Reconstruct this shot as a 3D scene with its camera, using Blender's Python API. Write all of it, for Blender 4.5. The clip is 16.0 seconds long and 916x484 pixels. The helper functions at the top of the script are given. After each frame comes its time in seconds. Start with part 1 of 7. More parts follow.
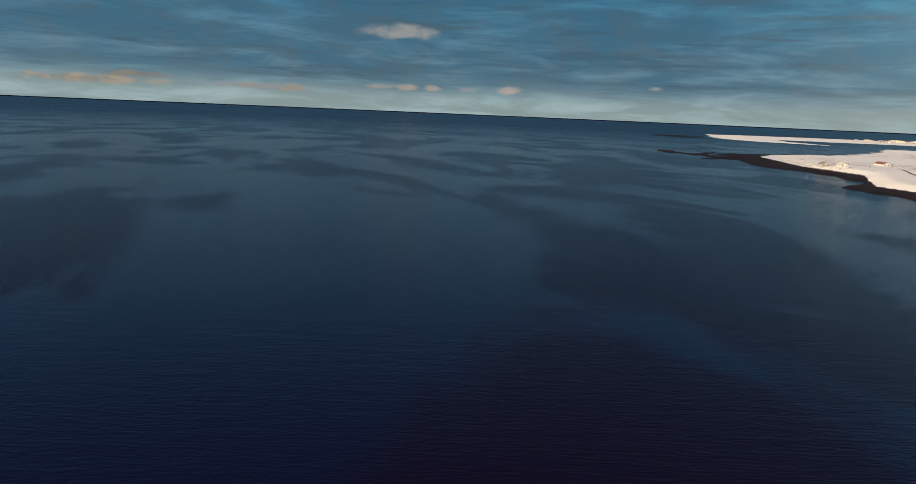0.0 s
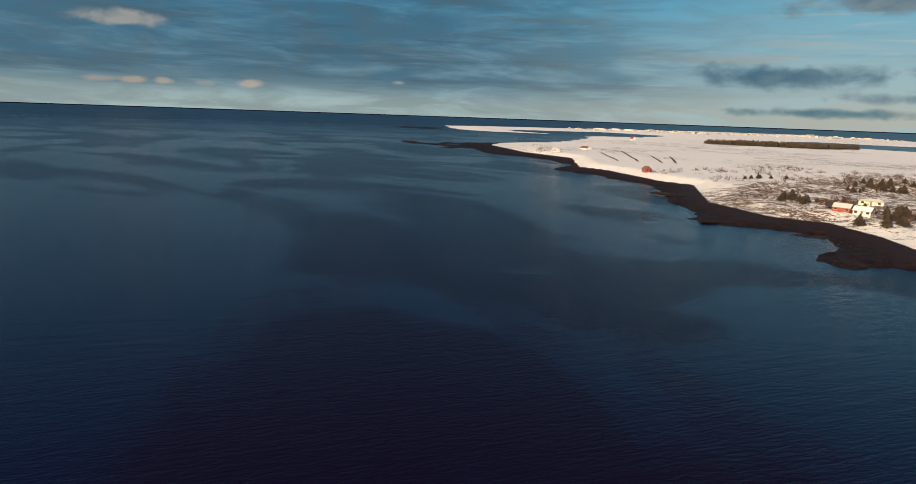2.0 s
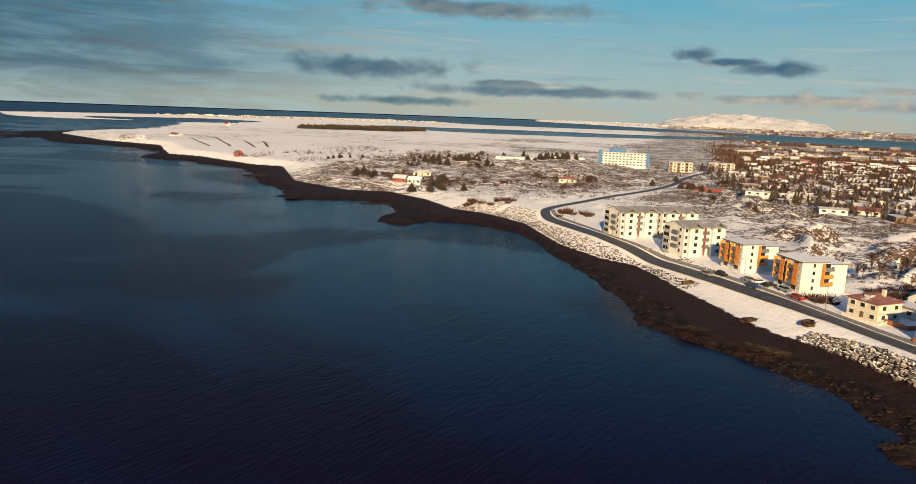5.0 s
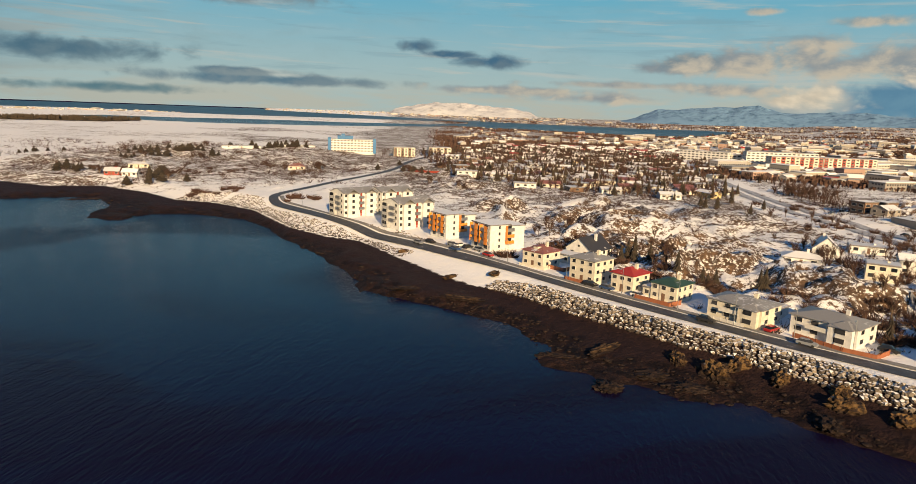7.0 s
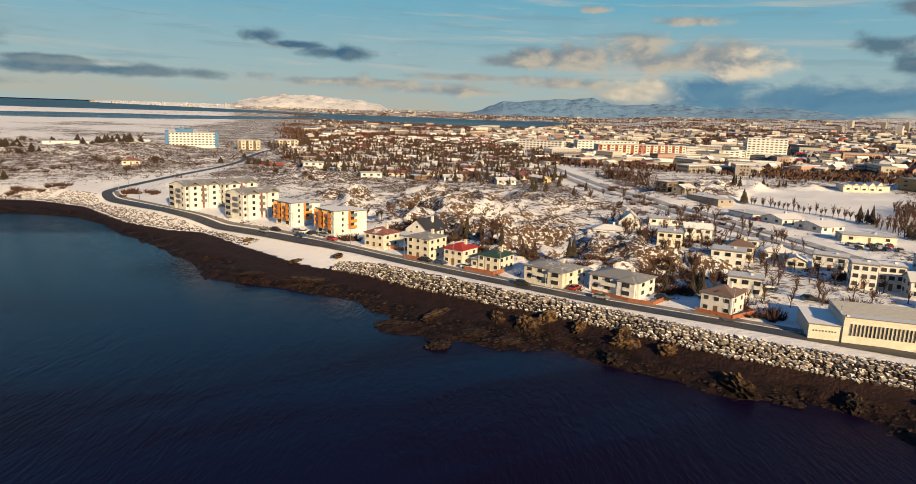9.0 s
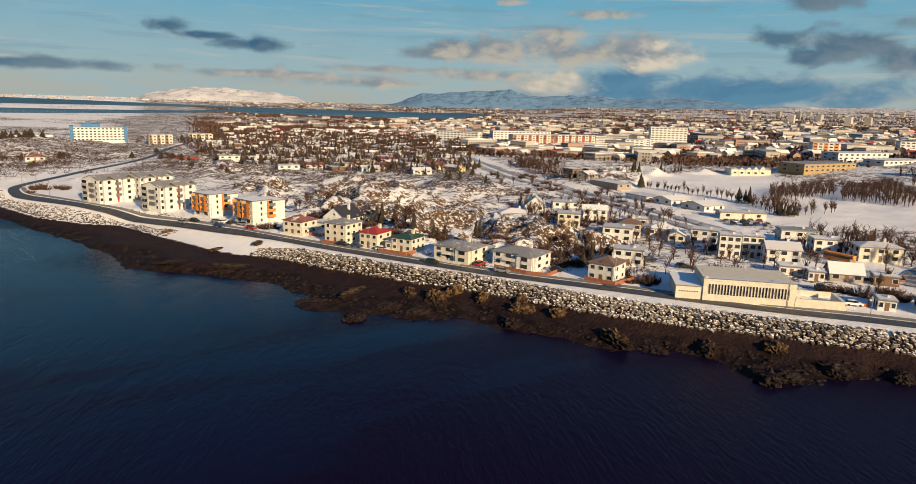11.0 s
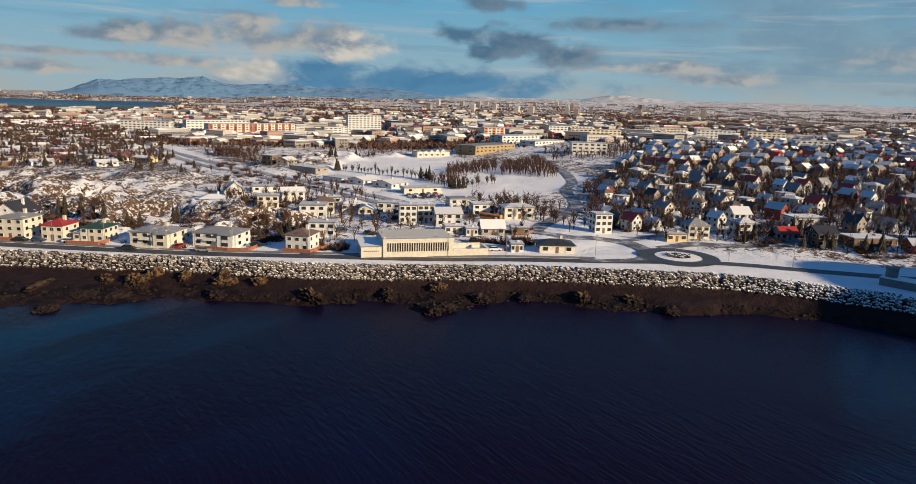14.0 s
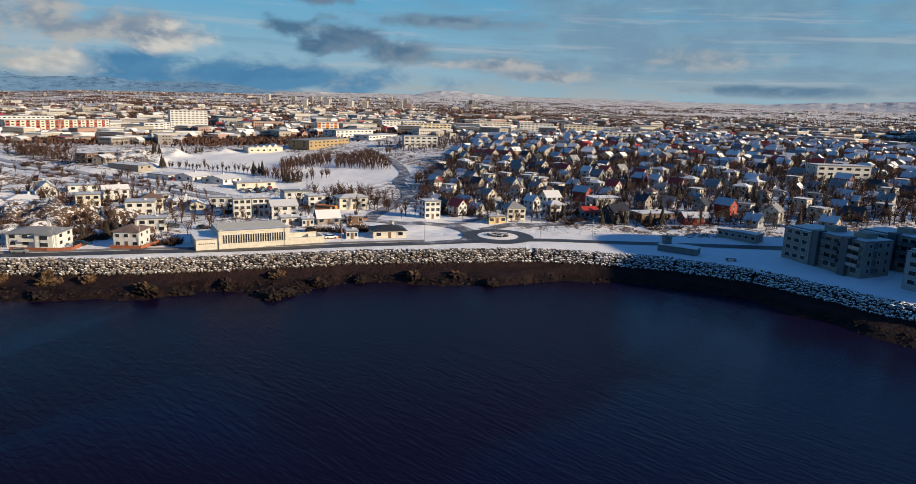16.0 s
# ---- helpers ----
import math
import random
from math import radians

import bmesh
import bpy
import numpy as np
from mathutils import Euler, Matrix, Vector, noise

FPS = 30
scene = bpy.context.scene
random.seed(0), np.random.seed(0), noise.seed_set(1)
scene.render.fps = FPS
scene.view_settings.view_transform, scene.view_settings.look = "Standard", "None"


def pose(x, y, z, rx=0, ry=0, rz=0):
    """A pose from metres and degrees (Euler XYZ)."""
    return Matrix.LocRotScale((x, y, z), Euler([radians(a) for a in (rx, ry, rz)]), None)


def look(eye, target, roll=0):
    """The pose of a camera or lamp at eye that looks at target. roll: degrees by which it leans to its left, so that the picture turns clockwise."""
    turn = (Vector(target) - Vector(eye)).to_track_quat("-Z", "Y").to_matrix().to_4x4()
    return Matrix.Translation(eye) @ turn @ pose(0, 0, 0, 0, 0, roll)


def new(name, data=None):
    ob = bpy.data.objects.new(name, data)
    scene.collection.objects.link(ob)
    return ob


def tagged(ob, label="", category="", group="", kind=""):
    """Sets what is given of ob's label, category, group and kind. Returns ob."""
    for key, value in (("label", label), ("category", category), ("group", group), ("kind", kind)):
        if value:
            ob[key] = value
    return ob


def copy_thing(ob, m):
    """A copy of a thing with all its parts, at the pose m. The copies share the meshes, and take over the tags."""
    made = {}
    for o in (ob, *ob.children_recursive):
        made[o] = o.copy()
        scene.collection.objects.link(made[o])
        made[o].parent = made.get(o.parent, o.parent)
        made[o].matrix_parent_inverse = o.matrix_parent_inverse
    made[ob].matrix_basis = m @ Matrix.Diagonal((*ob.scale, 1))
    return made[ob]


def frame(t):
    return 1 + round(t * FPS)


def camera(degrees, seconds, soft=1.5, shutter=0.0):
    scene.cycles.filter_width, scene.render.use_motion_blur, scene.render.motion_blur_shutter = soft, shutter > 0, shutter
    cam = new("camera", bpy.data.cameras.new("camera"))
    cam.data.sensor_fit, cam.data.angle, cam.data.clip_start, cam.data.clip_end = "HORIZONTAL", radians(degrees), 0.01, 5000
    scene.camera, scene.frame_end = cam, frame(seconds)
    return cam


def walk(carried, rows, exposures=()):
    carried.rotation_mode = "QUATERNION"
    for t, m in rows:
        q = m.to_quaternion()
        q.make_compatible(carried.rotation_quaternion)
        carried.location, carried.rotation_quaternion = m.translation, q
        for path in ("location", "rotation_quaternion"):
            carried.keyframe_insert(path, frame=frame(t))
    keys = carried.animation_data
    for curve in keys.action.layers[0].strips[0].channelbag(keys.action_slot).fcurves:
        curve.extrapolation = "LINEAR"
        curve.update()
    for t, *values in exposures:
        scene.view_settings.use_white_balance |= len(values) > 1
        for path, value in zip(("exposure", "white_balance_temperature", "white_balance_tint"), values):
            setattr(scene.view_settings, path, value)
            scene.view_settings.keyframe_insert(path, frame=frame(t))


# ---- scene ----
cam = camera(69.13, 16.0, soft=0.6)
EXPOSURE = [(0.0, 0.52, 6500, 10), (3.0, 0.62, 6700, 10), (7.0, 0.62, 6900, 10), (11.0, 0.50, 6350, 10), (13.5, 0.44, 5850, 10), (16.0, 0.46, 5500, 10)]
PATH = [
    (0.0, (-46.17, 34.20, 54.31, 78.852, -2.400, 71.151)),
    (0.5, (-42.35, 33.42, 54.19, 79.005, -2.120, 65.469)),
    (1.0, (-39.02, 32.04, 54.12, 79.117, -1.992, 59.783)),
    (1.5, (-34.41, 30.67, 54.08, 79.129, -1.865, 55.174)),
    (2.0, (-29.40, 28.96, 54.08, 79.111, -1.947, 50.002)),
    (2.5, (-25.10, 26.72, 54.07, 79.117, -2.071, 44.346)),
    (3.0, (-20.70, 24.52, 54.04, 79.122, -2.175, 39.022)),
    (3.5, (-16.47, 22.61, 54.03, 79.153, -2.189, 33.559)),
    (4.0, (-12.88, 19.66, 54.11, 79.148, -2.165, 27.964)),
    (4.2, (-11.32, 18.31, 54.13, 79.139, -2.159, 25.598)),
    (6.3, (-0.82, 1.93, 54.06, 79.016, -2.005, 2.496)),
    (6.5, (0.00, 0.00, 54.03, 79.012, -2.034, 0.000)),
    (7, (1.30, -3.98, 53.92, 78.944, -2.029, -5.536)),
    (7.5, (2.32, -8.19, 53.80, 78.946, -1.971, -11.014)),
    (8, (2.72, -12.50, 53.81, 78.930, -1.990, -15.650)),
    (8.2, (2.75, -14.30, 53.81, 78.905, -2.010, -16.494)),
    (9.25, (3.20, -23.05, 53.83, 78.65, -1.83, -18.35)),
    (10.3, (2.50, -31.58, 53.86, 78.366, -1.604, -20.603)),
    (10.5, (1.98, -33.22, 53.92, 78.322, -1.594, -21.803)),
    (11.0, (0.67, -37.47, 54.07, 78.256, -1.582, -24.868)),
    (11.5, (-0.36, -41.57, 54.09, 78.161, -1.614, -28.258)),
    (12.0, (-1.80, -45.50, 54.06, 78.110, -1.621, -32.035)),
    (12.5, (-3.48, -49.32, 53.98, 78.059, -1.639, -35.973)),
    (13.0, (-5.29, -52.95, 53.97, 78.024, -1.746, -40.203)),
    (13.5, (-7.40, -56.58, 53.98, 78.052, -1.883, -45.052)),
    (14.0, (-9.57, -60.03, 53.90, 78.104, -1.902, -49.678)),
    (14.5, (-12.08, -62.89, 53.91, 78.102, -1.983, -54.339)),
    (15.0, (-15.09, -65.79, 53.89, 78.141, -2.031, -57.901)),
    (15.5, (-17.98, -68.38, 53.88, 78.182, -2.079, -61.337)),
    (16.0, (-20.88, -70.44, 53.90, 78.165, -2.009, -63.596)),
]
walk(cam, [(t, pose(*p)) for t, p in PATH], EXPOSURE)

# sky colours, before the sky's strength of a twentieth
SKY_LOW, SKY_HIGH, SKY_DOME = (5.7, 7.6, 7.8), (0.95, 6.0, 9.0), (0.90, 2.15, 4.9)
GREY_CLOUD, PALE_CLOUD, WARM_CLOUD = (0.88, 2.35, 3.3), (3.4, 4.8, 5.2), (6.4, 5.8, 4.6)
STEEL, SLATE, CREAM, DUSK = (1.5, 2.5, 3.3), (0.75, 1.9, 3.1), (6.9, 6.3, 5.2), (3.3, 3.9, 4.3)
GLOW, VEIL, BASE_BLUE = (9.4, 8.3, 6.5), (3.1, 4.2, 4.7), (1.25, 3.0, 4.6)
# single clouds: bearing, height, half width, half height (degrees), shaded colour, lit colour
CLOUDS = [(-10.0, 2.05, 9.5, 0.42, (1.3, 2.5, 3.4), (2.2, 3.2, 3.8)), (-12.0, 2.6, 4.0, 0.30, (1.5, 2.6, 3.4), (2.8, 3.7, 4.1)), (-25.0, 3.6, 7.0, 0.8, (0.9, 2.0, 2.9), (1.6, 2.7, 3.4)), (-15.0, 8.4, 9.0, 0.7, (1.3, 2.3, 3.1), (2.4, 3.3, 3.8)), (-21.5, 0.95, 6.0, 0.35, (1.2, 2.5, 3.1), (2.2, 3.3, 3.6)),
          (2.2, 5.25, 1.5, 0.55, SLATE, STEEL), (4.6, 4.7, 2.4, 0.32, SLATE, STEEL), (9.0, 4.25, 3.0, 0.55, SLATE, STEEL), (12.0, 1.9, 9.0, 0.38, DUSK, (6.6, 6.2, 5.2)), (16.5, 1.5, 5.0, 0.45, DUSK, CREAM),
          (46.0, 1.5, 14.0, 1.35, BASE_BLUE, (1.6, 3.5, 5.0)), (38.0, 2.4, 5.0, 0.8, BASE_BLUE, (1.6, 3.5, 5.0)), (19.0, 2.6, 6.0, 0.30, DUSK, (5.5, 5.5, 5.0)), (27.0, 2.35, 4.6, 0.55, DUSK, CREAM), (33.2, 2.1, 2.5, 1.05, CREAM, GLOW), (31.2, 1.75, 1.6, 0.45, CREAM, GLOW),
          (22.5, 4.0, 3.4, 0.45, (2.4, 3.4, 4.1), DUSK), (25.5, 4.4, 3.2, 0.95, (2.5, 3.3, 3.8), CREAM), (28.6, 4.5, 3.0, 1.15, DUSK, CREAM), (32.6, 4.9, 3.2, 1.30, DUSK, CREAM), (35.2, 4.3, 3.0, 1.00, DUSK, CREAM), (38.2, 4.9, 3.0, 1.25, DUSK, CREAM), (40.8, 4.2, 2.9, 1.25, DUSK, GLOW), (36.4, 7.3, 2.6, 0.35, VEIL, CREAM), (29.2, 8.2, 1.2, 0.28, VEIL, CREAM),
          (49.5, 5.5, 1.9, 0.75, (1.2, 2.5, 3.5), STEEL), (51.6, 4.1, 1.2, 0.65, (1.1, 2.3, 3.3), STEEL), (54.5, 4.9, 3.2, 1.25, (1.3, 2.3, 3.2), (2.2, 3.1, 3.8)), (58.2, 4.0, 3.6, 1.10, (1.5, 2.5, 3.3), (2.9, 3.6, 4.0)), (52.2, 7.9, 2.6, 0.55, (1.6, 2.6, 3.4), (2.4, 3.3, 3.9)), (62.0, 6.4, 7.0, 0.55, (1.9, 2.9, 3.6), VEIL),
          (66.5, 3.0, 5.5, 0.65, (2.5, 3.4, 4.0), (6.6, 6.2, 5.4)), (71.0, 2.35, 4.5, 0.50, DUSK, (6.4, 6.1, 5.3)), (82.5, 3.9, 5.0, 0.80, VEIL, (5.6, 5.7, 5.3)), (90.0, 1.7, 8.0, 0.45, (1.9, 3.0, 3.8), VEIL),
          (-99.5, 1.25, 5.0, 0.32, (3.0, 3.3, 3.2), (5.6, 4.6, 3.3)), (-96.5, 1.75, 2.4, 0.24, (2.0, 2.5, 2.7), (3.2, 3.1, 2.8)), (-87.5, 1.35, 3.6, 0.28, DUSK, (4.2, 3.9, 3.2)), (-77.8, 1.77, 1.2, 0.24, DUSK, (4.4, 4.1, 3.5)), (-75.5, 1.73, 0.8, 0.24, DUSK, (4.8, 4.3, 3.6)), (-73.3, 1.73, 0.7, 0.27, DUSK, (5.2, 4.7, 4.0)),
          (-70.6, 1.75, 0.9, 0.27, DUSK, (5.4, 4.9, 4.2)), (-67.2, 1.8, 0.9, 0.30, DUSK, (5.6, 5.0, 4.3)), (-76.0, 6.1, 3.0, 0.55, (2.2, 2.9, 3.3), (4.0, 4.2, 4.2)), (-55.1, 2.41, 0.6, 0.20, DUSK, (5.2, 4.8, 4.2))]

# ---- daylight: a low winter sun, a cold sky with broken cloud ----
SUN_FROM, SUN_UP = 172.0, 18.0      # degrees clockwise from +y, degrees above the horizon
sun_way = Vector((math.sin(radians(SUN_FROM)) * math.cos(radians(SUN_UP)), math.cos(radians(SUN_FROM)) * math.cos(radians(SUN_UP)), math.sin(radians(SUN_UP))))
sun_lamp = bpy.data.lights.new("sun", "SUN")
sun_lamp.energy, sun_lamp.angle, sun_lamp.color = 5.4, radians(0.6), (1.0, 0.745, 0.435)
sun = new("sun", sun_lamp)
sun.matrix_world = look(sun_way * 100, (0, 0, 0))


class Nodes:
    """Short writing for node trees: sockets in, sockets out."""

    def __init__(self, tree):
        self.tree, self.nodes, self.links = tree, tree.nodes, tree.links
        self.nodes.clear()

    def put(self, socket, value):
        if isinstance(value, bpy.types.NodeSocket):
            self.links.new(value, socket)
        elif value is not None:
            if socket.type == "RGBA" and not isinstance(value, (int, float)) and len(value) == 3:
                value = (*value, 1.0)
            socket.default_value = value

    def add(self, kind, **inputs):
        node = self.nodes.new(kind)
        for key, value in inputs.items():
            self.put(node.inputs[key.replace("_", " ")], value)
        return node

    def math(self, op, a, b=None, c=None, clamp=False):
        node = self.nodes.new("ShaderNodeMath")
        node.operation, node.use_clamp = op, clamp
        for socket, value in zip(node.inputs, (a, b, c)):
            self.put(socket, value)
        return node.outputs[0]

    def vec(self, op, a, b=None):
        node = self.nodes.new("ShaderNodeVectorMath")
        node.operation = op
        self.put(node.inputs[0], a)
        self.put(node.inputs[1], b)
        return node.outputs[0]

    def mix(self, k, a, b, blend="MIX"):
        node = self.nodes.new("ShaderNodeMix")
        node.data_type, node.blend_type = "RGBA", blend
        for index, value in ((0, k), (6, a), (7, b)):
            self.put(node.inputs[index], value)
        return node.outputs[2]

    def noise(self, place, scale, detail=4.0, rough=0.55, twist=0.0):
        node = self.add("ShaderNodeTexNoise", Vector=place, Scale=scale, Detail=detail, Roughness=rough, Distortion=twist)
        return node.outputs[0]

    def step(self, value, lo, hi):
        node = self.nodes.new("ShaderNodeMapRange")
        node.interpolation_type = "SMOOTHSTEP"
        for key, v in (("Value", value), ("From Min", lo), ("From Max", hi)):
            self.put(node.inputs[key], v)
        return node.outputs[0]

    def xyz(self, v):
        node = self.add("ShaderNodeSeparateXYZ", Vector=v)
        return node.outputs[0], node.outputs[1], node.outputs[2]

    def join(self, x, y, z):
        return self.add("ShaderNodeCombineXYZ", X=x, Y=y, Z=z).outputs[0]


world = bpy.data.worlds.new("sky")
scene.world = world
world.use_nodes = True
n = Nodes(world.node_tree)
sky = n.nodes.new("ShaderNodeTexSky")
sky.sky_type, sky.sun_disc, sky.sun_elevation, sky.sun_rotation = "NISHITA", False, radians(SUN_UP), radians(SUN_FROM)
sky.air_density, sky.dust_density, sky.ozone_density = 1.0, 0.6, 2.5
way = n.add("ShaderNodeTexCoord").outputs["Generated"]
wx, wy, wz = n.xyz(way)
az = n.math("MULTIPLY", n.math("ARCTAN2", wx, wy), 57.2958)
el = n.math("MULTIPLY", n.math("ARCSINE", wz), 57.2958)
streak = n.join(n.math("MULTIPLY", az, 0.05), n.math("MULTIPLY", el, 0.30), 0.0)
puffs = n.join(n.math("MULTIPLY", az, 0.36), n.math("MULTIPLY", el, 0.62), 3.7)
n_streak = n.noise(streak, 2.2, 7.0, 0.6, 0.4)
n_puff = n.noise(puffs, 1.0, 7.0, 0.54, 0.25)
n_lump = n.noise(n.vec("ADD", puffs, (0.22, -0.26, 0.0)), 1.0, 7.0, 0.54, 0.25)
clear = n.mix(n.step(el, 9.0, 30.0), n.mix(n.step(el, 0.0, 13.0), SKY_LOW, SKY_HIGH), SKY_DOME)
colour = n.mix(0.80, n.mix(1.0, sky.outputs[0], (0.25, 0.25, 0.25), "MULTIPLY"), clear)
# high thin layer, thicker to the west and to the south-east
veil = n.math("MAXIMUM", n.step(az, -5.0, -60.0), n.math("MULTIPLY", n.step(az, 52.0, 76.0), 0.95))
cover = n.math("ADD", n.math("MULTIPLY", veil, 0.24), n.math("MULTIPLY", n.math("SUBTRACT", n_streak, 0.5), 1.0))
sheet = n.math("MULTIPLY", n.step(cover, -0.10, 0.30), n.math("MULTIPLY", n.step(el, 0.4, 3.4), n.step(el, 17.0, 9.0)))
sheet_colour = n.mix(n.step(n_puff, 0.36, 0.70), n.mix(n.math("MULTIPLY", n.step(az, -45.0, -8.0), n.step(az, 72.0, 50.0)), n.mix(n.step(az, 55.0, 70.0), GREY_CLOUD, (2.8, 3.9, 4.6)), (4.4, 6.3, 7.0)), n.mix(n.step(az, -12.0, -50.0), PALE_CLOUD, (1.3, 2.2, 2.7)))
colour = n.mix(n.math("MULTIPLY", sheet, n.math("ADD", 0.5, n.math("MULTIPLY", veil, 0.32))), colour, sheet_colour)
band = n.math("MULTIPLY", n.step(el, 3.2, 0.6), n.step(n_streak, 0.36, 0.60))
colour = n.mix(n.math("MULTIPLY", band, 0.55), colour, n.mix(n.step(az, -15.0, -50.0), WARM_CLOUD, (2.3, 2.9, 2.9)))
wisp = n.noise(n.join(n.math("MULTIPLY", az, 0.035), n.math("ADD", n.math("MULTIPLY", el, 0.55), n.math("MULTIPLY", az, 0.012)), 9.1), 2.0, 7.0, 0.6, 0.35)
wisp = n.math("MULTIPLY", n.step(wisp, 0.52, 0.68), n.math("MULTIPLY", n.step(el, 1.0, 2.5), n.step(el, 16.0, 9.0)))
colour = n.mix(n.math("MULTIPLY", wisp, 0.58), colour, n.mix(n.step(az, -10.0, -50.0), (6.4, 6.7, 6.3), (1.7, 2.4, 2.7)))
shadow_band = n.noise(n.join(n.math("MULTIPLY", az, 0.045), n.math("MULTIPLY", el, 0.62), 21.4), 2.0, 7.0, 0.58, 0.4)
shadow_band = n.math("MULTIPLY", n.step(shadow_band, 0.54, 0.66), n.math("MULTIPLY", n.step(el, 0.8, 2.2), n.step(el, 14.0, 8.0)))
colour = n.mix(n.math("MULTIPLY", shadow_band, n.math("ADD", 0.16, n.math("MULTIPLY", n.step(az, 62.0, 45.0), 0.14))), colour, n.mix(n.step(az, -12.0, -50.0), (2.3, 4.0, 5.0), (0.9, 1.7, 2.3)))
# the west lies under thicker, darker cloud
colour = n.mix(n.math("MULTIPLY", n.step(az, -18.0, -55.0), n.step(el, 0.5, 2.5)), colour, n.mix(1.0, colour, (0.58, 0.68, 0.78), "MULTIPLY"))
for a0, e0, ra, re, dark, light in CLOUDS:
    u = n.math("DIVIDE", n.math("SUBTRACT", az, a0), ra)
    v = n.math("DIVIDE", n.math("SUBTRACT", el, e0), re)
    r = n.math("SQRT", n.math("ADD", n.math("MULTIPLY", u, u), n.math("MULTIPLY", v, v)))
    body = n.math("SUBTRACT", n.math("ADD", 1.30, n.math("MULTIPLY", n.math("SUBTRACT", n_puff, 0.5), 2.5)), r)
    shade = n.math("ADD", n.math("MULTIPLY", n.math("SUBTRACT", u, v), 0.22), n.math("MULTIPLY", n.math("SUBTRACT", n_puff, n_lump), 2.6))
    colour = n.mix(n.step(body, -0.08, 0.92), colour, n.mix(n.step(shade, -0.50, 0.42), dark, light))
below = n.step(el, -0.2, -1.5)
colour = n.mix(below, colour, (0.25, 0.42, 0.75))
back = n.add("ShaderNodeBackground", Color=colour, Strength=0.05)
n.links.new(back.outputs[0], n.add("ShaderNodeOutputWorld").inputs[0])

# ---- materials ----
def shader(name, build):
    m = bpy.data.materials.new(name)
    m.use_nodes = True
    n = Nodes(m.node_tree)
    bsdf = n.nodes.new("ShaderNodeBsdfPrincipled")
    n.links.new(bsdf.outputs[0], n.add("ShaderNodeOutputMaterial").inputs[0])
    build(n, bsdf)
    return m


def place(n, scale=(1, 1, 1)):
    return n.vec("MULTIPLY", n.add("ShaderNodeNewGeometry").outputs["Position"], scale)


def relief(n, bsdf, height, strength, distance):
    node = n.add("ShaderNodeBump", Height=height, Strength=strength, Distance=distance)
    n.put(bsdf.inputs["Normal"], node.outputs[0])


def plain(name, colour, roughness=0.7, spread=0.12, size=0.8, metal=0.0, own=True):
    """Painted or natural surface with stains at two sizes and a tint of its own for each thing."""
    def build(n, bsdf):
        p = place(n)
        k = n.math("ADD", n.math("MULTIPLY", n.noise(p, size, 4), 0.6), n.math("MULTIPLY", n.noise(p, size * 9, 3), 0.4))
        low = tuple(c * (1 - spread * 1.6) for c in colour)
        high = tuple(min(c * (1 + spread), 0.9) for c in colour)
        c = n.mix(n.step(k, 0.3, 0.7), low, high)
        if own:
            tint = n.add("ShaderNodeObjectInfo").outputs["Random"]
            c = n.mix(n.math("MULTIPLY", tint, 0.22), c, tuple(x * 0.72 for x in colour))
        n.put(bsdf.inputs["Base Color"], c)
        n.put(bsdf.inputs["Roughness"], n.math("ADD", roughness - 0.08, n.math("MULTIPLY", k, 0.16)))
        bsdf.inputs["Metallic"].default_value = metal
    return shader(name, build)


SNOW, SCRUB, EARTH = (0.84, 0.82, 0.80), (0.040, 0.023, 0.013), (0.088, 0.050, 0.028)


